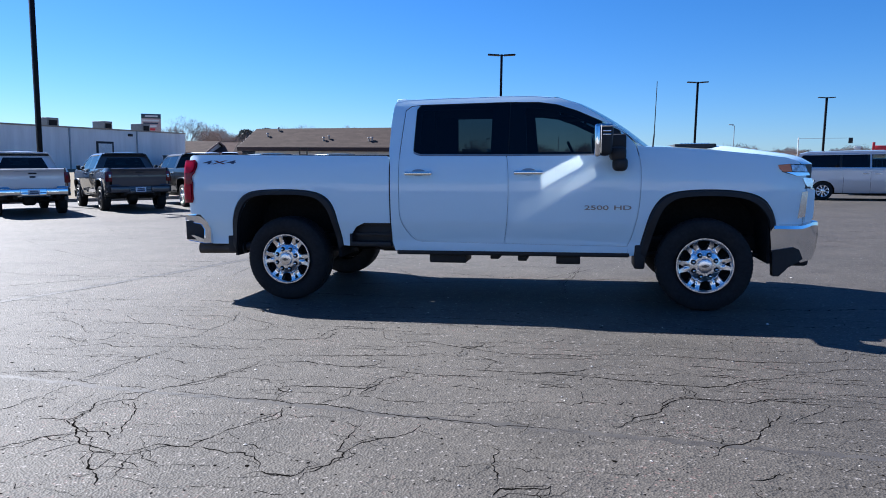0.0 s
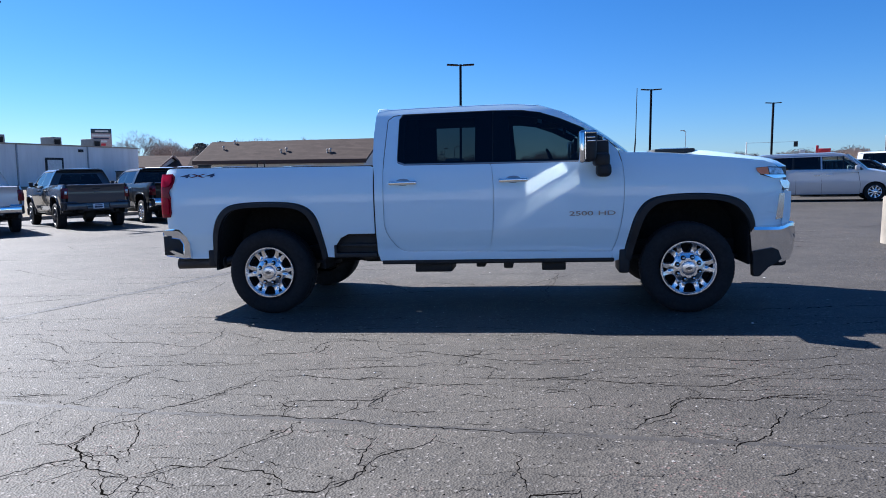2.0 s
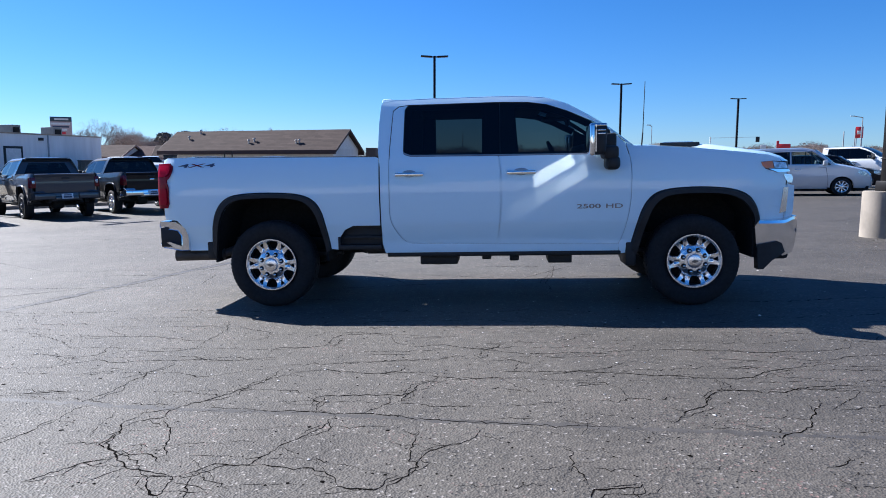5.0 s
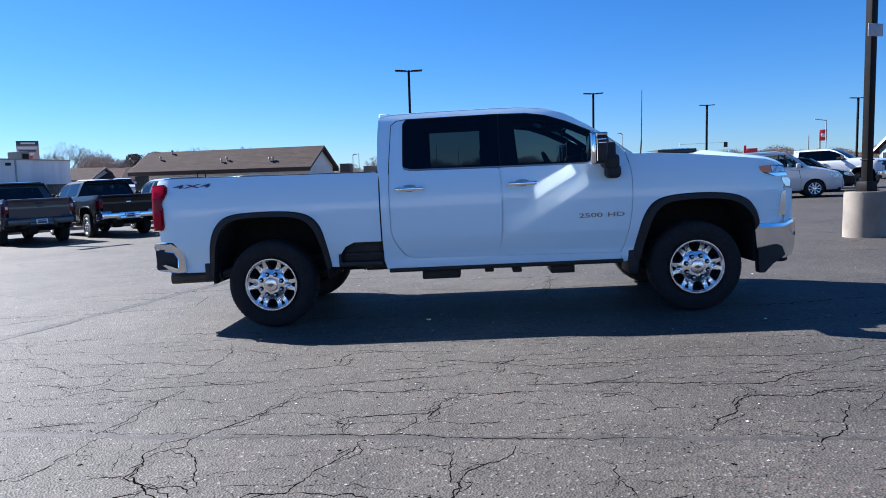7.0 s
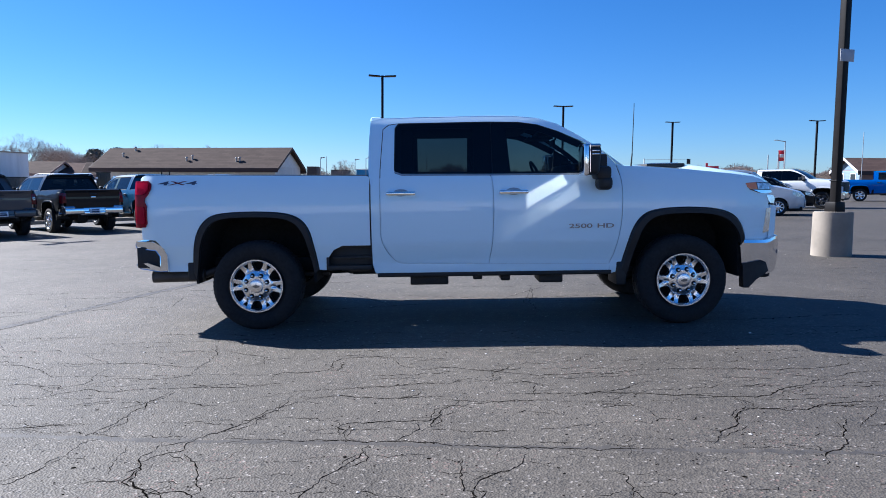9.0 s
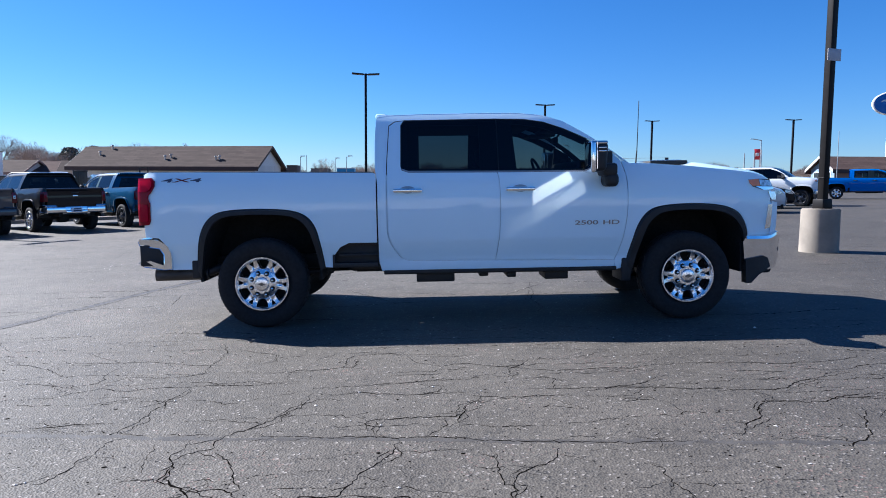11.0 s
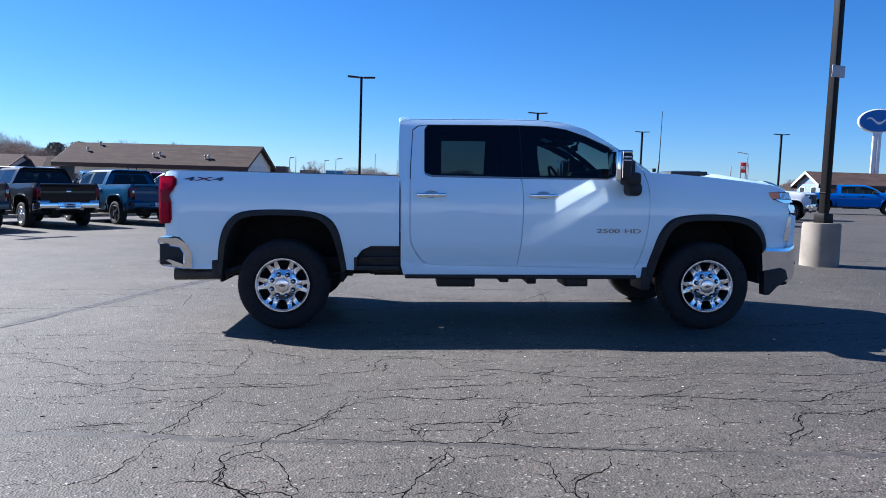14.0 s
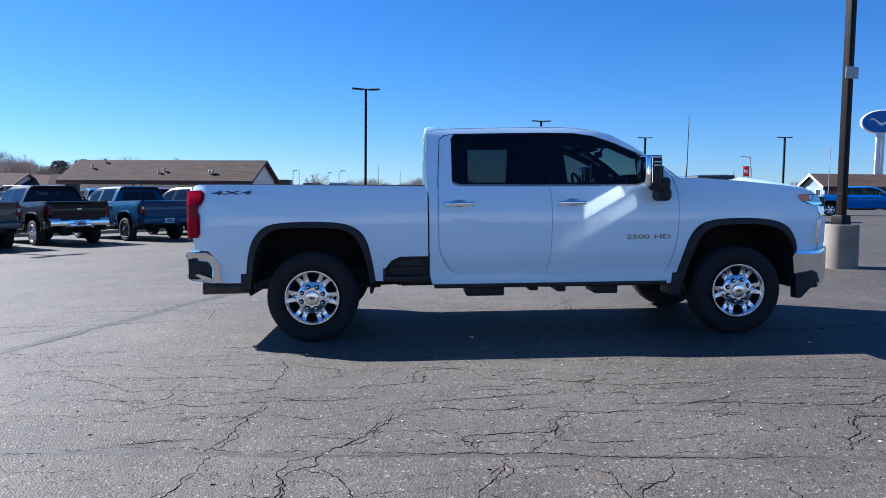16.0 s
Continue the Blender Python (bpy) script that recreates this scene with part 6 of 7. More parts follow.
def white_shed():
    """The long white metal-sided hall, with dock door, doors, roof edge and air handlers."""
    a, b = Vector((-39.1, 66.9, 0)), Vector((-48.4, 33.0, 0))
    length = (b - a).length
    ang = math.degrees(math.atan2((a - b).y, (a - b).x))
    g = -1.15
    s = root("white_hall", pose(b.x, b.y, g, 0, 0, ang), "long white metal-sided hall with a flat roof", "building")
    top = 4.05 - g
    for lo, hi in (((0, 0, 0), (length, 0.25, top)), ((0, 24.75, 0), (length, 25, top)), ((0, 0.25, 0), (0.25, 24.75, top)), ((length - 0.25, 0.25, 0), (length, 24.75, top))):
        part("wall", boxes((lo, hi)), WHITE_WALL, s, smooth=0)
    part("roof", boxes(((0.25, 0.25, top - 0.4), (length - 0.25, 24.75, top - 0.2))), GALV, s)
    part("roof_edge", boxes(((-0.08, -0.08, top), (length + 0.08, 0.35, top + 0.12)), ((length - 0.3, 0.35, top), (length + 0.08, 25.0, top + 0.12))), plain("tan_trim", (0.32, 0.26, 0.20), 0.6), s)
    for d in (6, 13.0, 20.5, 29.0):
        part("downpipe", boxes(((length - d - 0.06, -0.10, 0), (length - d + 0.06, -0.005, top)), bevel=0.01), GALV, s)
    dock = part("dock_door", boxes(((length - 10.4, -0.06, 0.3), (length - 8.6, 0.02, top - 1.05)), bevel=0.01), PLASTIC, s, "dock door with a dark surround")
    part("door_leaf", boxes(((length - 10.2, -0.075, 0.3), (length - 8.8, -0.055, top - 1.25))), TRIM_WHITE, dock)
    for d in (17.0, 1.6):
        fr = part("door", boxes(((length - d - 1.1, -0.04, 0.3), (length - d, 0.02, 2.6)), bevel=0.01), plain("door_grey", (0.5, 0.5, 0.5), 0.5), s)
        part("door_knob", boxes(((length - d - 0.2, -0.09, 1.35), (length - d - 0.12, -0.035, 1.43)), bevel=0.01), GALV, fr)
    part("wall_lamp", boxes(((length - 7.0, -0.25, top - 0.5), (length - 6.6, -0.005, top - 0.25)), bevel=0.03), PLASTIC, s)
    for d, w in ((13.6, 1.1), (8.1, 0.9), (3.8, 0.95)):
        unit = part("air_handler", boxes(((length - d - w / 2, 1.2, top - 0.2), (length - d + w / 2, 2.8, top + 0.85)), bevel=0.03), plain("unit_grey", (0.20, 0.19, 0.17), 0.6), s, "grey air handler on the roof")
        part("unit_grille", boxes(((length - d - w * 0.35, 1.17, top + 0.1), (length - d + w * 0.35, 1.205, top + 0.65)), bevel=0.01), LINER, unit)
    return s


white_shed()


def block(name, x, y, turn, span, mats, label, category, top=None):
    ob = root(name, pose(x, y, (gz(x, y) if x < -25 else slope_z(x, y)) - 0.05, 0, 0, turn), label, category)
    w, d, h = span
    part("body", boxes(((-w / 2, -d / 2, 0), (w / 2, d / 2, h)), bevel=0.03), mats, ob)
    part("lid", boxes(((-w / 2 - 0.04, -d / 2 - 0.04, h), (w / 2 + 0.04, d / 2 + 0.04, h + 0.10)), bevel=0.02), top or mats, ob)
    for k in range(5):
        xx = -w / 2 + w * (k + 0.5) / 5
        part("rib", boxes(((xx - 0.05, -d / 2 - 0.05, 0.15), (xx + 0.05, -d / 2 + 0.001, h - 0.1)), bevel=0.01), mats, ob)
    return ob


DUMP = plain("dumpster_green", (0.05, 0.055, 0.05), 0.7)
block("dumpster", -32.3, 67.3, 0, (1.0, 0.8, 1.6), DUMP, "dark grey-green steel dumpster beside a cream wall", "dumpster", PLASTIC)
block("dumpster", -36.9, 61.5, -15, (1.8, 1.4, 1.1), plain("dumpster_tan", (0.16, 0.14, 0.11), 0.7), "tan steel dumpster beside a white hall", "dumpster", DUMP)
block("container", -12.0, 109.7, 0, (2.6, 3.0, 3.95), plain("container_blue", (0.05, 0.22, 0.42), 0.5), "blue container far off", "container", TRIM_WHITE)
block("far_store", -16.2, 112.0, 0, (2.5, 4.0, 3.95), plain("store_brown", (0.17, 0.145, 0.13), 0.8), "low brown store far off", "building", FASCIA)
block("far_store", -20.3, 111.0, 0, (1.5, 3.0, 4.5), plain("store_dark", (0.07, 0.06, 0.055), 0.8), "small dark store far off", "building", FASCIA)

rack = root("steel_rack", pose(-26.3, 67.0, gz(-26.3, 67.0), 0, 0, 8), "dark steel frame standing beside a cream wall", "rack")
for x in (-0.36, 0.36):
    part("post", boxes(((x - 0.05, -0.05, 0), (x + 0.05, 0.05, 2.0)), bevel=0.01), STEEL, rack)
for z in (1.3, 1.92):
    part("cross_bar", boxes(((-0.31, -0.04, z), (0.31, 0.04, z + 0.08)), bevel=0.01), STEEL, rack)

# ---- trees ----


def grow(bm, rng, a, d, length, r, depth, sides):
    """One limb and its twigs, as tapered rods."""
    b = a + d * length
    tube(bm, a, b, r, r * 0.68, sides, False)
    if depth == 0:
        return
    for _ in range(3 if depth > 2 else 4):
        n = (d + Vector((rng.uniform(-1, 1), rng.uniform(-1, 1), rng.uniform(-0.35, 0.7))) * 0.75).normalized()
        grow(bm, rng, a + d * length * rng.uniform(0.55, 1.0), n, length * rng.uniform(0.55, 0.8), r * 0.60, depth - 1, 3 if depth < 3 else sides)


def bare_tree(x, y, height, seed, depth=5):
    rng = random.Random(seed)
    g = gz(x, y) - 0.08
    t = root("tree", pose(x, y, g), "bare winter tree with fine brown twigs", "tree", "bare trees")
    bm = bmesh.new()
    tube(bm, (0, 0, 0), (0, 0, height * 0.25), height * 0.028, height * 0.021, 8)
    part("trunk", bm, BARK, t)
    bm = bmesh.new()
    for k in range(5):
        a = k * 1.26 + rng.random()
        grow(bm, rng, Vector((0, 0, height * rng.uniform(0.18, 0.25))), Vector((math.cos(a) * 0.65, math.sin(a) * 0.65, 1)).normalized(), height * rng.uniform(0.20, 0.27), height * 0.006, depth, 5)
    part("crown", bm, BARK, t, smooth=0)
    return t


def evergreen(x, y, height, seed):
    rng = random.Random(seed)
    g = gz(x, y) - 0.08
    t = root("tree", pose(x, y, g), "dark rounded evergreen tree", "tree", "evergreen trees")
    bm = bmesh.new()
    tube(bm, (0, 0, 0), (0, 0, height * 0.7), height * 0.03, height * 0.01, 7)
    part("trunk", bm, BARK, t)
    bm = bmesh.new()
    for _ in range(900):
        z = height * (0.15 + 0.85 * rng.random())
        r = height * 0.30 * (1 - ((z / height - 0.45) / 0.6) ** 2) ** 0.5 * rng.uniform(0.35, 1.08) if abs(z / height - 0.45) < 0.6 else 0.1
        a = rng.random() * math.tau
        c = Vector((r * math.cos(a), r * math.sin(a), z))
        vs = [bm.verts.new(c + Vector((rng.uniform(-1, 1), rng.uniform(-1, 1), rng.uniform(-0.8, 0.8))) * height * 0.06) for _ in range(4)]
        bm.faces.new(vs[:3])
        bm.faces.new(vs[1:])
    part("crown", bm, CEDAR, t, smooth=0)
    return t


bare_tree(-67.4, 114.8, 10.8, 3, 6)
for k, (x, y, h) in enumerate(((-74.0, 122.0, 8.2), (-50.5, 124.0, 9.5), (-46.0, 121.0, 9.0), (-34.0, 128.0, 8.0), (-42.0, 132.0, 9.5), (-15.2, 109.3, 5.2), (-15.9, 112.0, 5.0), (-71.0, 128.0, 8.2), (-63.0, 131.0, 8.4), (-80.0, 126.0, 10.0))):
    bare_tree(x, y, h, 10 + k, 5)
for k, (x, y, h) in enumerate(((-58.7, 120.0, 6.5), (-56.0, 122.0, 6.8), (-53.4, 121.0, 6.4), (-61.0, 123.0, 6.0), (-49.0, 123.0, 5.8))):
    evergreen(x, y, h, 40 + k)


def woods(name, seed, count, lo, hi, near, far, height, label, stems, thick):
    """A belt of bare woods: rounded crowns of many short twigs on thin trunks."""
    rng = random.Random(seed)
    verts, faces = [], []

    def rod(b, t, o):
        n = len(verts)
        verts.extend((b - o, b + o, t + o * 0.6, t - o * 0.6))
        faces.append((n, n + 1, n + 2, n + 3))
    for _ in range(count):
        a = radians(rng.uniform(lo, hi))
        d = rng.uniform(near, far)
        x, y = d * math.cos(a), d * math.sin(a)
        h = height * rng.uniform(0.84, 1.0) * (0.88 + 0.16 * math.sin(a * 31) * math.sin(a * 67 + 1))
        z = gz(x, y) - 0.3
        out = Vector((-math.sin(a), math.cos(a), 0))
        rod(Vector((x, y, z)), Vector((x, y, z + h * 0.6)), out * thick * 1.6)
        for _ in range(stems):
            way = Vector((rng.gauss(0, 1), rng.gauss(0, 1), rng.gauss(0.25, 1))).normalized()
            c = Vector((x, y, z + h * 0.56)) + Vector((way.x * h * 0.33, way.y * h * 0.33, way.z * h * 0.42)) * rng.random() ** 0.4
            tip = c + (way + Vector((rng.gauss(0, 0.5), rng.gauss(0, 0.5), rng.gauss(0.2, 0.5)))) * h * 0.030
            rod(c, tip, out * rng.uniform(0.4, 1.0) * thick)
    me = bpy.data.meshes.new(name)
    me.from_pydata(verts, [], faces)
    me.materials.append(FAR_TWIGS)
    return tagged(new(name, me), label, "trees", kind="stuff")


FAR_TWIGS = plain("far_twigs", (0.31, 0.25, 0.21), 0.95, spread=0.3, scale=0.05)
woods("far_woods", 8, 1700, 34, 90, 242, 400, 8.8, "brown-grey bare woods along the horizon", 380, 0.060)


def scrub_ridge():
    """The low brown hillside under the far woods, a rolling bank with a ragged crest."""
    rng = random.Random(77)
    n = 420
    lows = [rng.uniform(-0.5, 0.5) for _ in range(n + 1)]
    bm = bmesh.new()
    rows = []
    for k in range(n + 1):
        a = radians(30 + 62 * k / n)
        swell = 4.6 + 0.6 * math.sin(a * 23) + 0.5 * math.sin(a * 57 + 1) + lows[k] * 0.6
        swell *= min(1.0, (n - k) / 60)
        row = []
        for d, up in ((214, -0.4), (222, 0.30), (230, 0.72), (238, 1.0), (262, 0.9), (300, -0.4)):
            x, y = d * math.cos(a), d * math.sin(a)
            row.append(bm.verts.new((x, y, gz(x, y) + swell * up + (rng.uniform(-0.4, 0.4) if up > 0.2 else 0.0))))
        rows.append(row)
    for p, q in zip(rows, rows[1:]):
        for j in range(5):
            bm.faces.new((p[j], p[j + 1], q[j + 1], q[j]))
    bmesh.ops.recalc_face_normals(bm, faces=bm.faces[:])
    return tagged(finish("scrub_ridge", bm, plain("winter_scrub", (0.075, 0.062, 0.053), 0.95, spread=0.7, scale=0.9)), "low hillside of brown winter scrub under the far woods", "hill", kind="stuff")


scrub_ridge()
woods("far_woods", 18, 1500, 32, 89, 205, 236, 6.9, "dense brown scrub on the far hillside", 330, 0.055)
woods("far_woods", 12, 600, 90, 118, 240, 400, 7.5, "brown-grey bare woods along the horizon", 220, 0.085)
woods("far_woods", 15, 260, 84, 95.5, 245, 330, 10.0, "pale bare woods beyond the lot", 220, 0.075)
woods("near_woods", 9, 280, 105, 119.3, 128, 165, 7.6, "bare brown trees behind the houses", 520, 0.034)

# ---- the hero truck's mirror glass, and lamps added for the sunlight that it throws on the door ----
for sgn in (-1, 1):
    w0 = truck_side(1.2, 1.5) - 0.02
    gm = bmesh.new()
    box(gm, (-0.004, -0.115, -0.105), (0.0, 0.115, 0.11), 0.0)
    box(gm, (-0.004, -0.115, -0.130), (0.0, 0.115, -0.105), 0.0)
    bmesh.ops.transform(gm, matrix=pose(1.068, sgn * (w0 + 0.30), 1.575, 0, 0, -sgn * 4), verts=gm.verts[:])
    part("mirror_glass", gm, plain("mirror_silver", (0.9, 0.9, 0.9), 0.01, 1.0, spread=0.02), hero, "mirror glass")
BEAM = Vector((-0.645, 0.49, -0.586)).normalized()
# narrow area lamps, added to stand in for the sun off the mirror glass
BEAMS = [((0.738, -1.02, 1.298), 0.25, 0.112, 0.0455, 3.2)]
BEAMS += [((1.037 - 0.825 * w, -1.02, 1.30 - 0.475 * w), w, 0.13, 0.085 * w * part_of, fan) for w, part_of, fan in ((0.18, 0.42, 3.0), (0.30, 0.36, 6.0), (0.44, 0.30, 10.0))]
for hit, wide, tall, power, fan in BEAMS:
    data = bpy.data.lights.new("mirror_sunbeam", "AREA")
    data.shape, data.size, data.size_y, data.energy, data.spread = "RECTANGLE", wide, tall, power, radians(fan)
    data.color = (1.0, 0.74, 0.48)
    beam = new("mirror_sunbeam", data)
    start = Vector(hit) - BEAM * (0.28 if fan < 5 else 0.42)
    beam.matrix_world = hero.matrix_world @ look(start, Vector(hit))

# ---- the asphalt's cracks, seam and litter ----


def ribbon(bm, pts, width, rng, lift=0.0012, taper=True, ragged=1.0, lean=False):
    """A ragged strip along a line on the lot."""
    pts = [Vector((x, y, 0)) for x, y in pts]
    fine_pts = []
    for a, b in zip(pts, pts[1:]):
        n = max(2, int((b - a).length / 0.022))
        side_way = Vector((-(b - a).y, (b - a).x, 0)).normalized()
        drift = 0.0
        for k in range(n):
            u = k / n
            drift = 0.55 * drift + rng.gauss(0, 0.0075) * ragged
            fine_pts.append(a.lerp(b, u) + side_way * drift * min(1, 4 * u, 4 * (1 - u) + 0.2))
    fine_pts.append(pts[-1])
    last = None
    n = len(fine_pts)
    for k, p in enumerate(fine_pts):
        q = fine_pts[min(k + 1, n - 1)] - fine_pts[max(k - 1, 0)]
        o = Vector((-q.y, q.x, 0)).normalized() if q.length > 1e-6 else Vector((0, 1, 0))
        w = width * (1 + rng.uniform(-0.7, 0.35) * ragged) * (min(1.0, 0.25 + 3.0 * k / n, 0.25 + 3.0 * (n - 1 - k) / n) if taper else 1.0) / 2
        if lean and q.length > 1e-6:                # cracks across the lane gape wider than those along it
            w *= 0.62 + 0.85 * abs(q.x) / q.length
        z = gz(p.x, p.y) + lift + (0.003 if 5.7 < p.y < 7.7 else 0.0)      # the slope breaks there
        pair = [bm.verts.new((p.x - o.x * w, p.y - o.y * w, z)), bm.verts.new((p.x + o.x * w, p.y + o.y * w, z))]
        if last:
            bm.faces.new((last[0], last[1], pair[1], pair[0]))
        last = pair


lot = bpy.data.objects["parking_lot"]


def crack(pts, width=0.010):
    bm = bmesh.new()
    rng = random.Random(len(lot.children) * 7 + 3)
    width *= 0.80 if sum(p[1] for p in pts) / len(pts) < 3.8 else 1.06
    braided = width > 0.0072
    ribbon(bm, pts, min(width, 0.0082), rng, lean=True)
    if braided:                           # a thinner strand that leaves the main one and joins it again
        for k in range(0, len(pts) - 2, 3):
            if rng.random() < 0.75:
                stretch = [Vector(p) for p in pts[k:k + 4]]
                way = stretch[-1] - stretch[0]
                aside = Vector((-way.y, way.x)).normalized() * rng.choice((-1, 1)) * rng.uniform(0.025, 0.06)
                ribbon(bm, [tuple(p + (aside if 0 < n < len(stretch) - 1 else aside * 0)) for n, p in enumerate(stretch)], width * 0.5, rng, 0.0010)
    for _ in range(len(pts) // 3):        # short side cracks
        k = rng.randrange(len(pts) - 1)
        a = Vector(pts[k]).lerp(Vector(pts[k + 1]), rng.random())
        ang = rng.uniform(0, math.tau)
        b = a + Vector((math.cos(ang), math.sin(ang) * 0.6)) * rng.uniform(0.12, 0.35)
        ribbon(bm, [tuple(a), tuple(b)], width * 0.45, rng)
    bmesh.ops.recalc_face_normals(bm, faces=bm.faces[:])
    return part("crack", bm, CRACK, lot, smooth=0)


crack([(-1.41, 3.77), (-1.28, 3.75), (-1.10, 3.73), (-0.92, 3.73), (-0.75, 3.71), (-0.51, 3.69), (-0.34, 3.67), (-0.14, 3.61), (0.06, 3.58), (0.34, 3.55), (0.61, 3.54), (0.88, 3.51)], 0.0090)
crack([(-2.25, 3.22), (-2.21, 3.22), (-2.19, 3.31), (-2.16, 3.42), (-2.14, 3.49), (-2.14, 3.55)], 0.0110)
crack([(-2.14, 3.55), (-2.15, 3.72), (-2.08, 3.79)], 0.0060)
crack([(-1.71, 3.37), (-1.70, 3.48), (-1.65, 3.55), (-1.58, 3.59), (-1.59, 3.71), (-1.56, 3.79), (-1.48, 3.85), (-1.43, 3.94), (-1.36, 4.03), (-1.30, 4.18), (-1.23, 4.32), (-1.12, 4.46)], 0.0110)
crack([(-1.12, 4.46), (-0.99, 4.51), (-0.89, 4.53), (-0.63, 4.45), (-0.35, 4.48), (-0.21, 4.48)], 0.0060)
crack([(-1.37, 4.06), (-1.31, 4.24), (-1.24, 4.31), (-1.22, 4.56)], 0.0060)
crack([(-2.15, 3.86), (-2.15, 3.95), (-2.11, 4.05), (-2.10, 4.17), (-2.12, 4.25), (-2.08, 4.36), (-2.10, 4.46), (-2.07, 4.54), (-2.05, 4.67), (-2.04, 4.73)], 0.0090)
crack([(-2.72, 3.98), (-2.55, 4.00), (-2.41, 4.04), (-2.39, 4.08)], 0.0060)
crack([(-2.91, 4.50), (-2.85, 4.58), (-2.77, 4.68), (-2.65, 4.77), (-2.43, 4.69), (-2.27, 4.75), (-2.09, 4.76), (-1.87, 4.79), (-1.71, 4.76), (-1.56, 4.78), (-1.43, 4.84), (-1.35, 4.83)], 0.0060)
crack([(-3.28, 4.87), (-3.17, 4.93), (-2.96, 4.85), (-2.81, 4.77)], 0.0050)
crack([(-3.70, 5.53), (-3.48, 5.47), (-3.27, 5.33), (-3.03, 5.08)], 0.0050)
crack([(-3.20, 5.50), (-3.06, 5.41), (-2.95, 5.49), (-2.79, 5.48), (-2.59, 5.50), (-2.38, 5.42), (-2.19, 5.35), (-2.01, 5.34)], 0.0060)
crack([(-2.94, 4.81), (-2.78, 4.87), (-2.72, 4.91), (-2.77, 5.17), (-2.77, 5.39)], 0.0050)
crack([(-2.60, 5.05), (-2.34, 5.01), (-2.19, 5.03), (-2.07, 5.10), (-2.09, 5.26), (-2.07, 5.53), (-2.10, 5.82), (-2.21, 6.11)], 0.0060)
crack([(-2.52, 5.79), (-2.33, 5.90), (-2.12, 5.82)], 0.0050)
crack([(-2.05, 5.88), (-1.87, 5.74), (-1.67, 5.65), (-1.61, 5.41), (-1.67, 5.41), (-1.73, 5.33)], 0.0050)
crack([(-1.43, 4.84), (-1.47, 5.06), (-1.42, 5.14), (-1.25, 5.13), (-1.10, 5.20), (-1.10, 5.46), (-1.03, 5.55), (-0.86, 5.60), (-0.68, 5.63), (-0.61, 5.72)], 0.0060)
crack([(-1.10, 5.19), (-1.02, 5.20), (-1.03, 5.42)], 0.0090)
crack([(-0.68, 5.63), (-0.57, 5.29), (-0.40, 5.16), (-0.20, 5.23), (-0.04, 5.14), (0.20, 5.05), (0.39, 4.96), (0.59, 4.98), (0.79, 5.01), (0.94, 4.97), (1.05, 5.03), (1.17, 5.12), (1.20, 5.23)], 0.0060)
crack([(-1.02, 4.68), (-0.87, 4.70), (-0.73, 4.73), (-0.58, 4.75), (-0.39, 4.78), (-0.20, 4.80), (-0.09, 4.91), (0.03, 4.83)], 0.0050)
crack([(-0.75, 4.92), (-0.59, 4.94), (-0.40, 4.96)], 0.0050)
crack([(-0.56, 4.46), (-0.42, 4.52), (-0.39, 4.62), (-0.40, 4.67)], 0.0060)
crack([(-0.82, 3.80), (-0.83, 3.87), (-0.82, 3.97), (-0.75, 4.00), (-0.59, 4.00), (-0.47, 4.01), (-0.34, 4.01), (-0.29, 4.08), (-0.28, 4.19), (-0.23, 4.27), (-0.17, 4.38)], 0.0080)
crack([(-0.33, 3.90), (-0.32, 4.01), (-0.28, 4.12)], 0.0090)
crack([(-0.51, 3.70), (-0.43, 3.83), (-0.39, 3.87), (-0.40, 3.99)], 0.0060)
crack([(-1.11, 4.08), (-0.99, 4.09), (-0.92, 4.04)], 0.0050)
crack([(1.51, 4.14), (1.44, 4.10), (1.38, 4.01), (1.34, 3.89), (1.30, 3.84), (1.21, 3.78), (1.14, 3.67), (1.09, 3.59)], 0.0090)
crack([(1.52, 4.39), (1.51, 4.24), (1.51, 4.14), (1.65, 4.14), (1.73, 4.10), (1.83, 4.11), (1.93, 4.19), (2.10, 4.24), (2.24, 4.26), (2.35, 4.23)], 0.0070)
crack([(1.96, 4.00), (1.93, 3.91), (1.85, 3.77), (1.82, 3.73), (1.75, 3.57), (1.67, 3.49), (1.60, 3.46), (1.53, 3.35), (1.50, 3.28)], 0.0090)
crack([(0.05, 4.80), (0.08, 4.93), (0.08, 5.02), (0.17, 5.13), (0.26, 5.29)], 0.0070)
crack([(0.13, 4.75), (0.29, 4.81), (0.36, 4.74), (0.31, 4.54), (0.30, 4.42)], 0.0050)
crack([(0.15, 4.53), (0.36, 4.51), (0.69, 4.52), (0.88, 4.58), (1.03, 4.73), (1.12, 4.77)], 0.0060)
crack([(0.49, 4.44), (0.68, 4.51), (0.96, 4.48), (1.19, 4.43), (1.36, 4.42), (1.52, 4.39), (1.65, 4.37), (1.80, 4.46), (1.97, 4.58), (2.11, 4.64), (2.25, 4.70), (2.38, 4.74)], 0.0070)
crack([(0.66, 4.23), (0.73, 4.28), (0.84, 4.29), (0.91, 4.19)], 0.0060)
crack([(-0.31, 4.45), (-0.04, 4.35), (0.14, 4.37), (0.34, 4.38)], 0.0060)
crack([(1.12, 5.07), (1.41, 5.09), (1.69, 5.07), (1.91, 5.02), (2.10, 5.01), (2.27, 5.03), (2.45, 5.07), (2.65, 5.14), (2.75, 5.31)], 0.0060)
crack([(1.60, 4.84), (1.75, 4.83), (1.88, 4.80), (1.98, 4.76)], 0.0060)
crack([(2.38, 4.81), (2.55, 4.91), (2.82, 4.97)], 0.0050)
crack([(2.37, 4.66), (2.63, 4.67)], 0.0050)
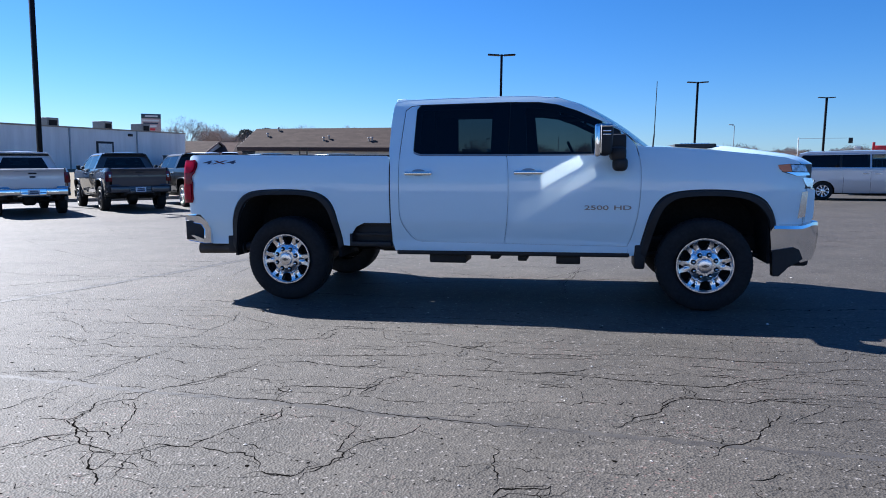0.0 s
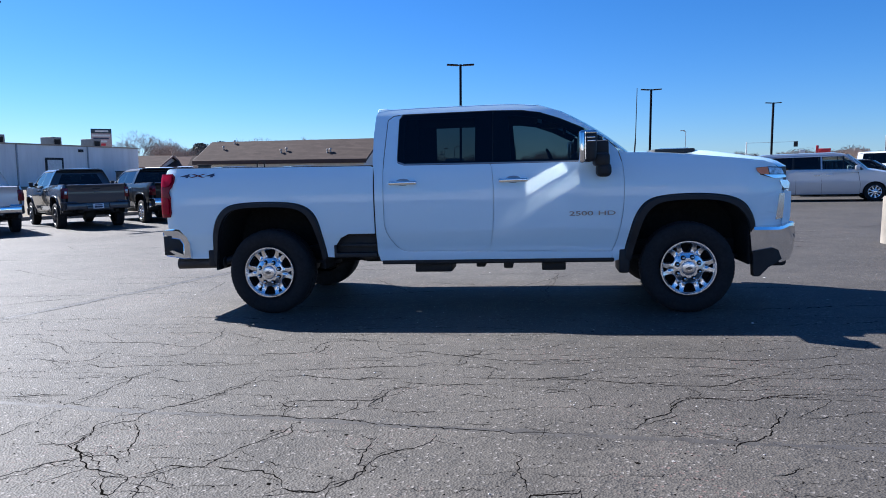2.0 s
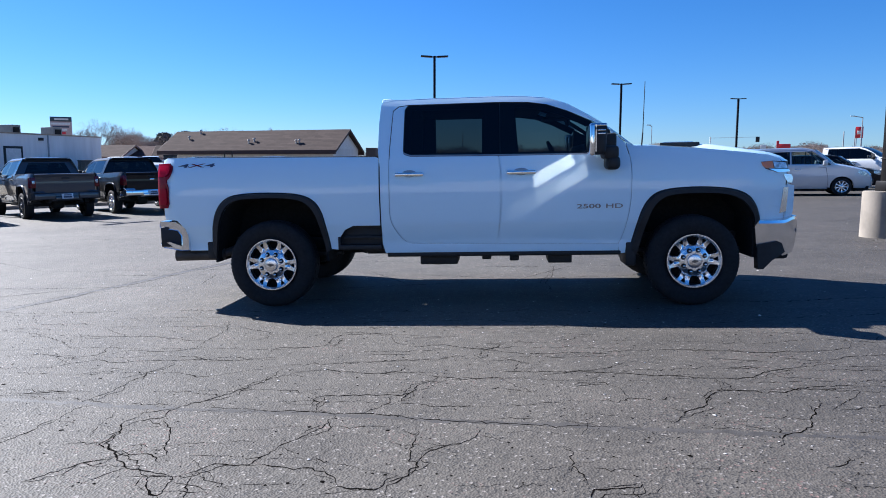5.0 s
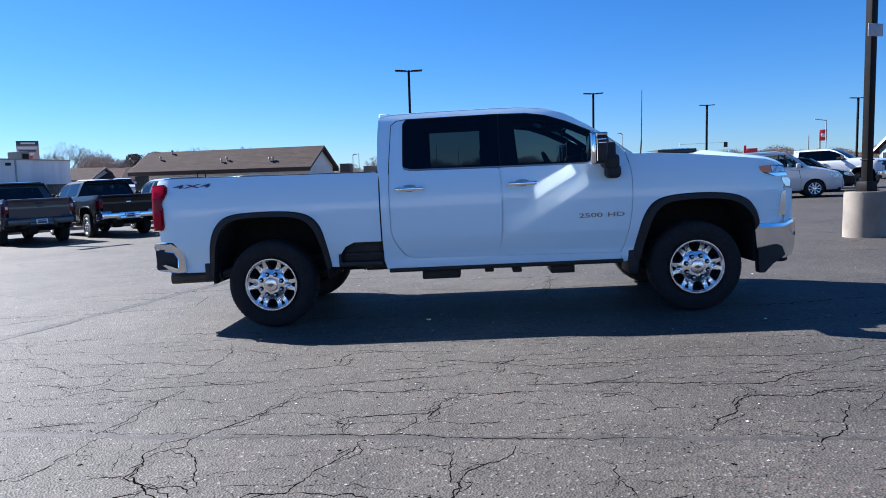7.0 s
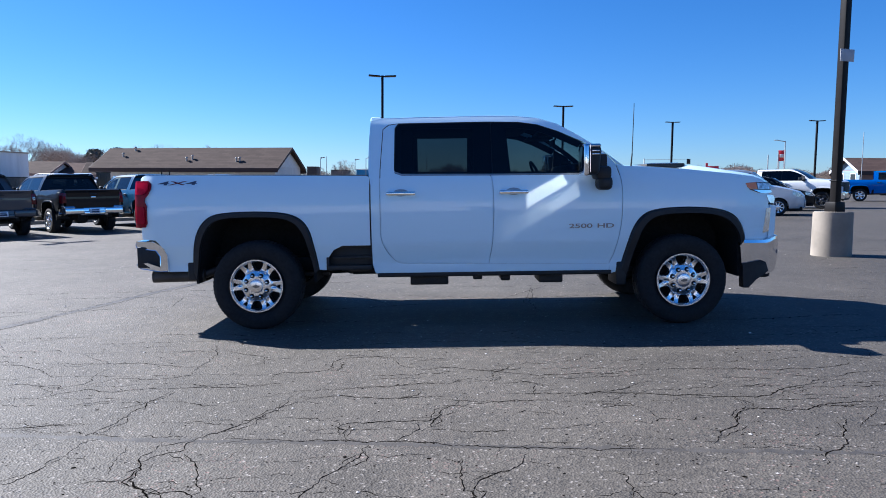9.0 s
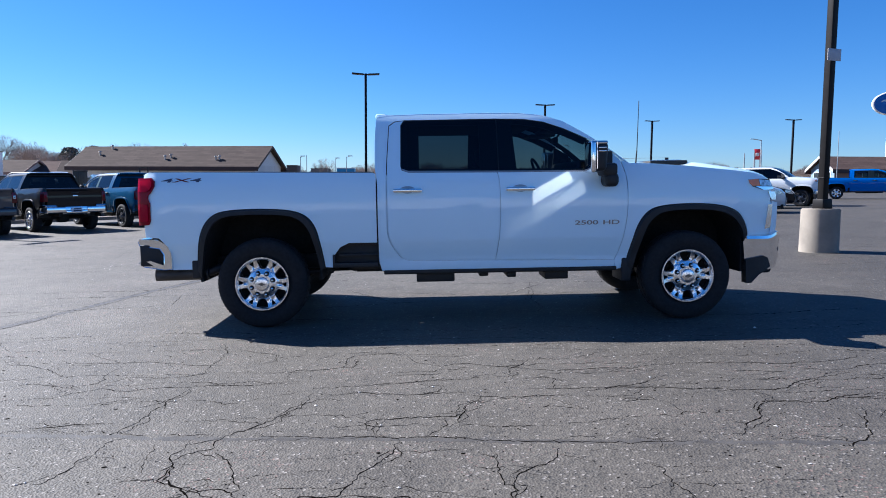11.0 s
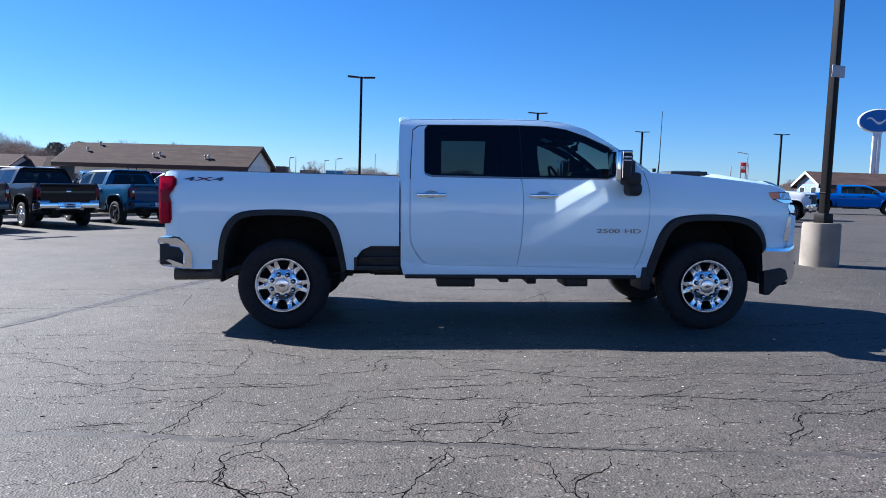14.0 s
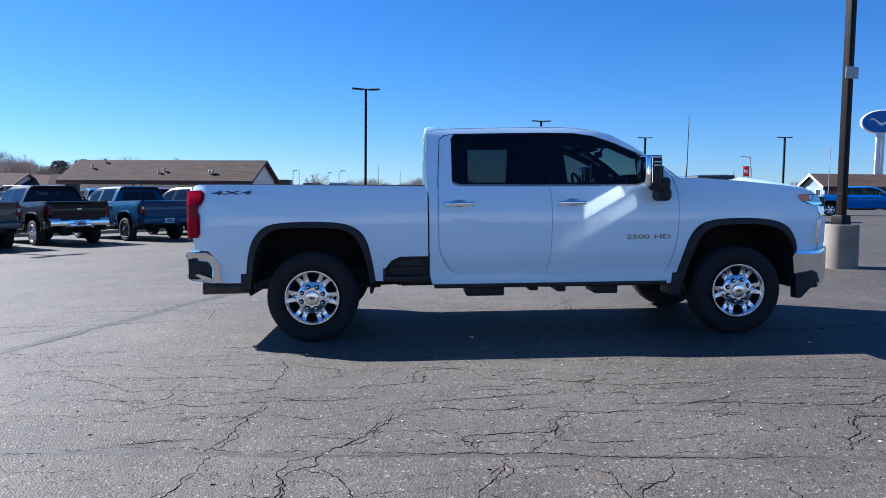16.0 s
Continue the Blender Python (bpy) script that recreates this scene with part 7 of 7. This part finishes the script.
crack([(0.92, 9.51), (0.82, 8.55), (0.72, 8.15), (0.77, 7.59), (0.64, 7.28)], 0.0080)
crack([(-1.80, 2.79), (-1.76, 2.84), (-1.70, 2.93), (-1.66, 2.99), (-1.59, 3.03), (-1.54, 3.06)], 0.0110)
crack([(-1.72, 3.74), (-1.72, 3.60), (-1.75, 3.51), (-1.71, 3.43), (-1.67, 3.27), (-1.68, 3.23), (-1.57, 3.13), (-1.51, 3.03), (-1.44, 2.97), (-1.36, 2.94), (-1.26, 2.90), (-1.17, 2.87)], 0.0150)
crack([(-1.17, 2.87), (-1.09, 2.93), (-1.04, 3.01), (-0.89, 3.00), (-0.85, 3.11), (-0.82, 3.22), (-0.76, 3.31), (-0.72, 3.39), (-0.67, 3.49), (-0.67, 3.57), (-0.65, 3.68)], 0.0130)
crack([(-1.17, 2.87), (-1.15, 2.76), (-1.15, 2.69), (-1.20, 2.73), (-1.25, 2.80), (-1.29, 2.88)], 0.0120)
crack([(-1.15, 2.69), (-1.09, 2.63), (-1.03, 2.55)], 0.0090)
crack([(-1.01, 2.62), (-1.07, 2.77), (-1.08, 2.92)], 0.0080)
crack([(-0.89, 3.00), (-0.77, 2.99), (-0.64, 2.98), (-0.55, 2.95), (-0.47, 2.89), (-0.45, 2.80), (-0.49, 2.75)], 0.0080)
crack([(-0.45, 2.80), (-0.35, 2.79), (-0.28, 2.78), (-0.25, 2.84), (-0.21, 2.92)], 0.0090)
crack([(-1.57, 3.13), (-1.46, 3.10), (-1.38, 3.10), (-1.31, 3.02)], 0.0070)
crack([(-1.55, 3.56), (-1.45, 3.43), (-1.38, 3.24), (-1.31, 3.10), (-1.34, 3.07)], 0.0090)
crack([(-0.18, 3.44), (-0.18, 3.34), (-0.18, 3.24), (-0.18, 3.13), (-0.18, 3.07), (-0.14, 3.06), (-0.16, 2.92), (-0.20, 2.85), (-0.23, 2.79), (-0.22, 2.72)], 0.0120)
crack([(-0.14, 3.06), (-0.11, 3.17), (-0.04, 3.24), (0.03, 3.28), (0.09, 3.35), (0.15, 3.49)], 0.0100)
crack([(-0.77, 3.73), (-0.80, 3.88), (-0.87, 3.95)], 0.0070)
crack([(-1.80, 3.30), (-1.86, 3.46), (-1.87, 3.57), (-1.89, 3.69)], 0.0060)
crack([(0.58, 2.69), (0.60, 2.82), (0.76, 2.84), (0.80, 2.88)], 0.0100)
crack([(0.76, 2.84), (0.76, 2.72)], 0.0060)
crack([(0.51, 3.26), (0.55, 3.17), (0.55, 3.03), (0.58, 2.89), (0.60, 2.82)], 0.0070)
crack([(1.60, 3.07), (1.68, 3.10), (1.74, 3.19)], 0.0060)
crack([(1.60, 2.96), (1.62, 2.85)], 0.0060)
crack([(0.67, 4.20), (0.76, 4.25), (0.86, 4.23)], 0.0060)
crack([(1.59, 4.60), (1.82, 4.66), (1.94, 4.40), (2.17, 4.40)], 0.0050)
crack([(-1.53, 9.2), (-0.79, 7.99)], 0.0085)


def hairlines():
    """The broken net of finer cracks between and beyond the main ones, drawn out across the lane."""
    rng = random.Random(21)
    bm = bmesh.new()
    for x0, x1, y0, y1, dx, dy, keep, wide in ((-5.5, 5.5, 2.2, 3.9, 0.34, 0.21, 0.42, 0.0028), (-6.0, 6.5, 3.9, 6.9, 0.56, 0.24, 0.58, 0.0050), (-11.0, 12.0, 7.2, 19.0, 1.4, 0.75, 0.42, 0.010), (-8.0, 8.0, -5.0, 2.0, 0.9, 0.5, 0.4, 0.005)):
        rows = []
        for k in range(int((y1 - y0) / dy)):
            line = []
            for n in range(int((x1 - x0) / dx)):
                line.append((x0 + dx * (n + 0.5 * (k % 2) + rng.uniform(-0.38, 0.38)), y0 + dy * (k + rng.uniform(-0.42, 0.42))))
            rows.append(line)
        for k, line in enumerate(rows):
            for n in range(len(line) - 1):
                if rng.random() < keep:
                    ribbon(bm, line[n:n + 2], wide * rng.uniform(0.5, 1.15), rng, 0.0010, ragged=1.7, lean=True)
                if k + 1 < len(rows) and (n + k) % 2 == 0 and rng.random() < keep:
                    ribbon(bm, [line[n], rows[k + 1][n]], wide * rng.uniform(0.5, 1.0), rng, 0.0010)
    bmesh.ops.recalc_face_normals(bm, faces=bm.faces[:])
    return part("hairline_cracks", bm, CRACK, lot, smooth=0)


tagged(hairlines(), "net of fine dark cracks", kind="stuff")
seam = bmesh.new()
ribbon(seam, [(-7.0, 4.30), (-2.62, 3.87), (-1.55, 3.735), (-0.71, 3.675), (0.07, 3.585), (0.98, 3.50), (2.23, 3.40), (7.0, 2.96)], 0.055, random.Random(5), 0.0006, False, 0.9)
bmesh.ops.recalc_face_normals(seam, faces=seam.faces[:])
part("sealed_seam", seam, SEAL, lot, "smooth grey sealed seam", smooth=0)

seam = bmesh.new()
BAND = [(-5.3, 4.9), (-4.64, 7.0), (-4.27, 8.3), (-4.03, 9.3), (-3.6, 10.6), (-2.6, 13.6)]
ribbon(seam, BAND, 0.13, random.Random(6), 0.0006, False, 0.9)
bmesh.ops.recalc_face_normals(seam, faces=seam.faces[:])
part("sealed_seam", seam, SEAL, lot, "smooth grey sealed seam", smooth=0)
for shift in (-0.07, 0.06):
    crack([(x + shift, y) for x, y in BAND], 0.007)


def grit():
    """Pale chips and crumbs on the asphalt."""
    rng = random.Random(77)
    bm = bmesh.new()
    for _ in range(520):
        x, y = rng.uniform(-6, 11), 2.6 + 13 * rng.random()
        r = rng.uniform(0.004, 0.010) * (1.0 if rng.random() < 0.93 else 2.2)
        n = rng.randrange(4, 7)
        z = gz(x, y)
        ring = [bm.verts.new((x + r * rng.uniform(0.6, 1.3) * math.cos(k * math.tau / n), y + r * rng.uniform(0.5, 1.1) * math.sin(k * math.tau / n), z + 0.003)) for k in range(n)]
        top = bm.verts.new((x, y, z + 0.003 + r * 0.5))
        for k in range(n):
            bm.faces.new((ring[k], ring[(k + 1) % n], top))
    return part("grit", bm, plain("pale_grit", (0.55, 0.52, 0.48), 0.8, spread=0.3), lot, smooth=0)


tagged(grit(), "pale stone chips", kind="stuff")


def pits():
    """Holes where stones have broken out of the surface."""
    rng = random.Random(31)
    bm = bmesh.new()
    for _ in range(2600):
        x, y = rng.uniform(-4.5, 4.5), 2.2 + 4.6 * rng.random() ** 1.2
        r = rng.uniform(0.0025, 0.006) * (1.0 if rng.random() < 0.92 else 1.9)
        n = rng.randrange(4, 7)
        z = gz(x, y) + (0.004 if 5.7 < y else 0.0011)
        bm.faces.new([bm.verts.new((x + r * rng.uniform(0.6, 1.7) * math.cos(k * math.tau / n), y + r * rng.uniform(0.7, 1.4) * math.sin(k * math.tau / n), z)) for k in range(n)])
    return part("pits", bm, CRACK, lot, smooth=0)


tagged(pits(), "small dark holes in the worn asphalt", kind="stuff")
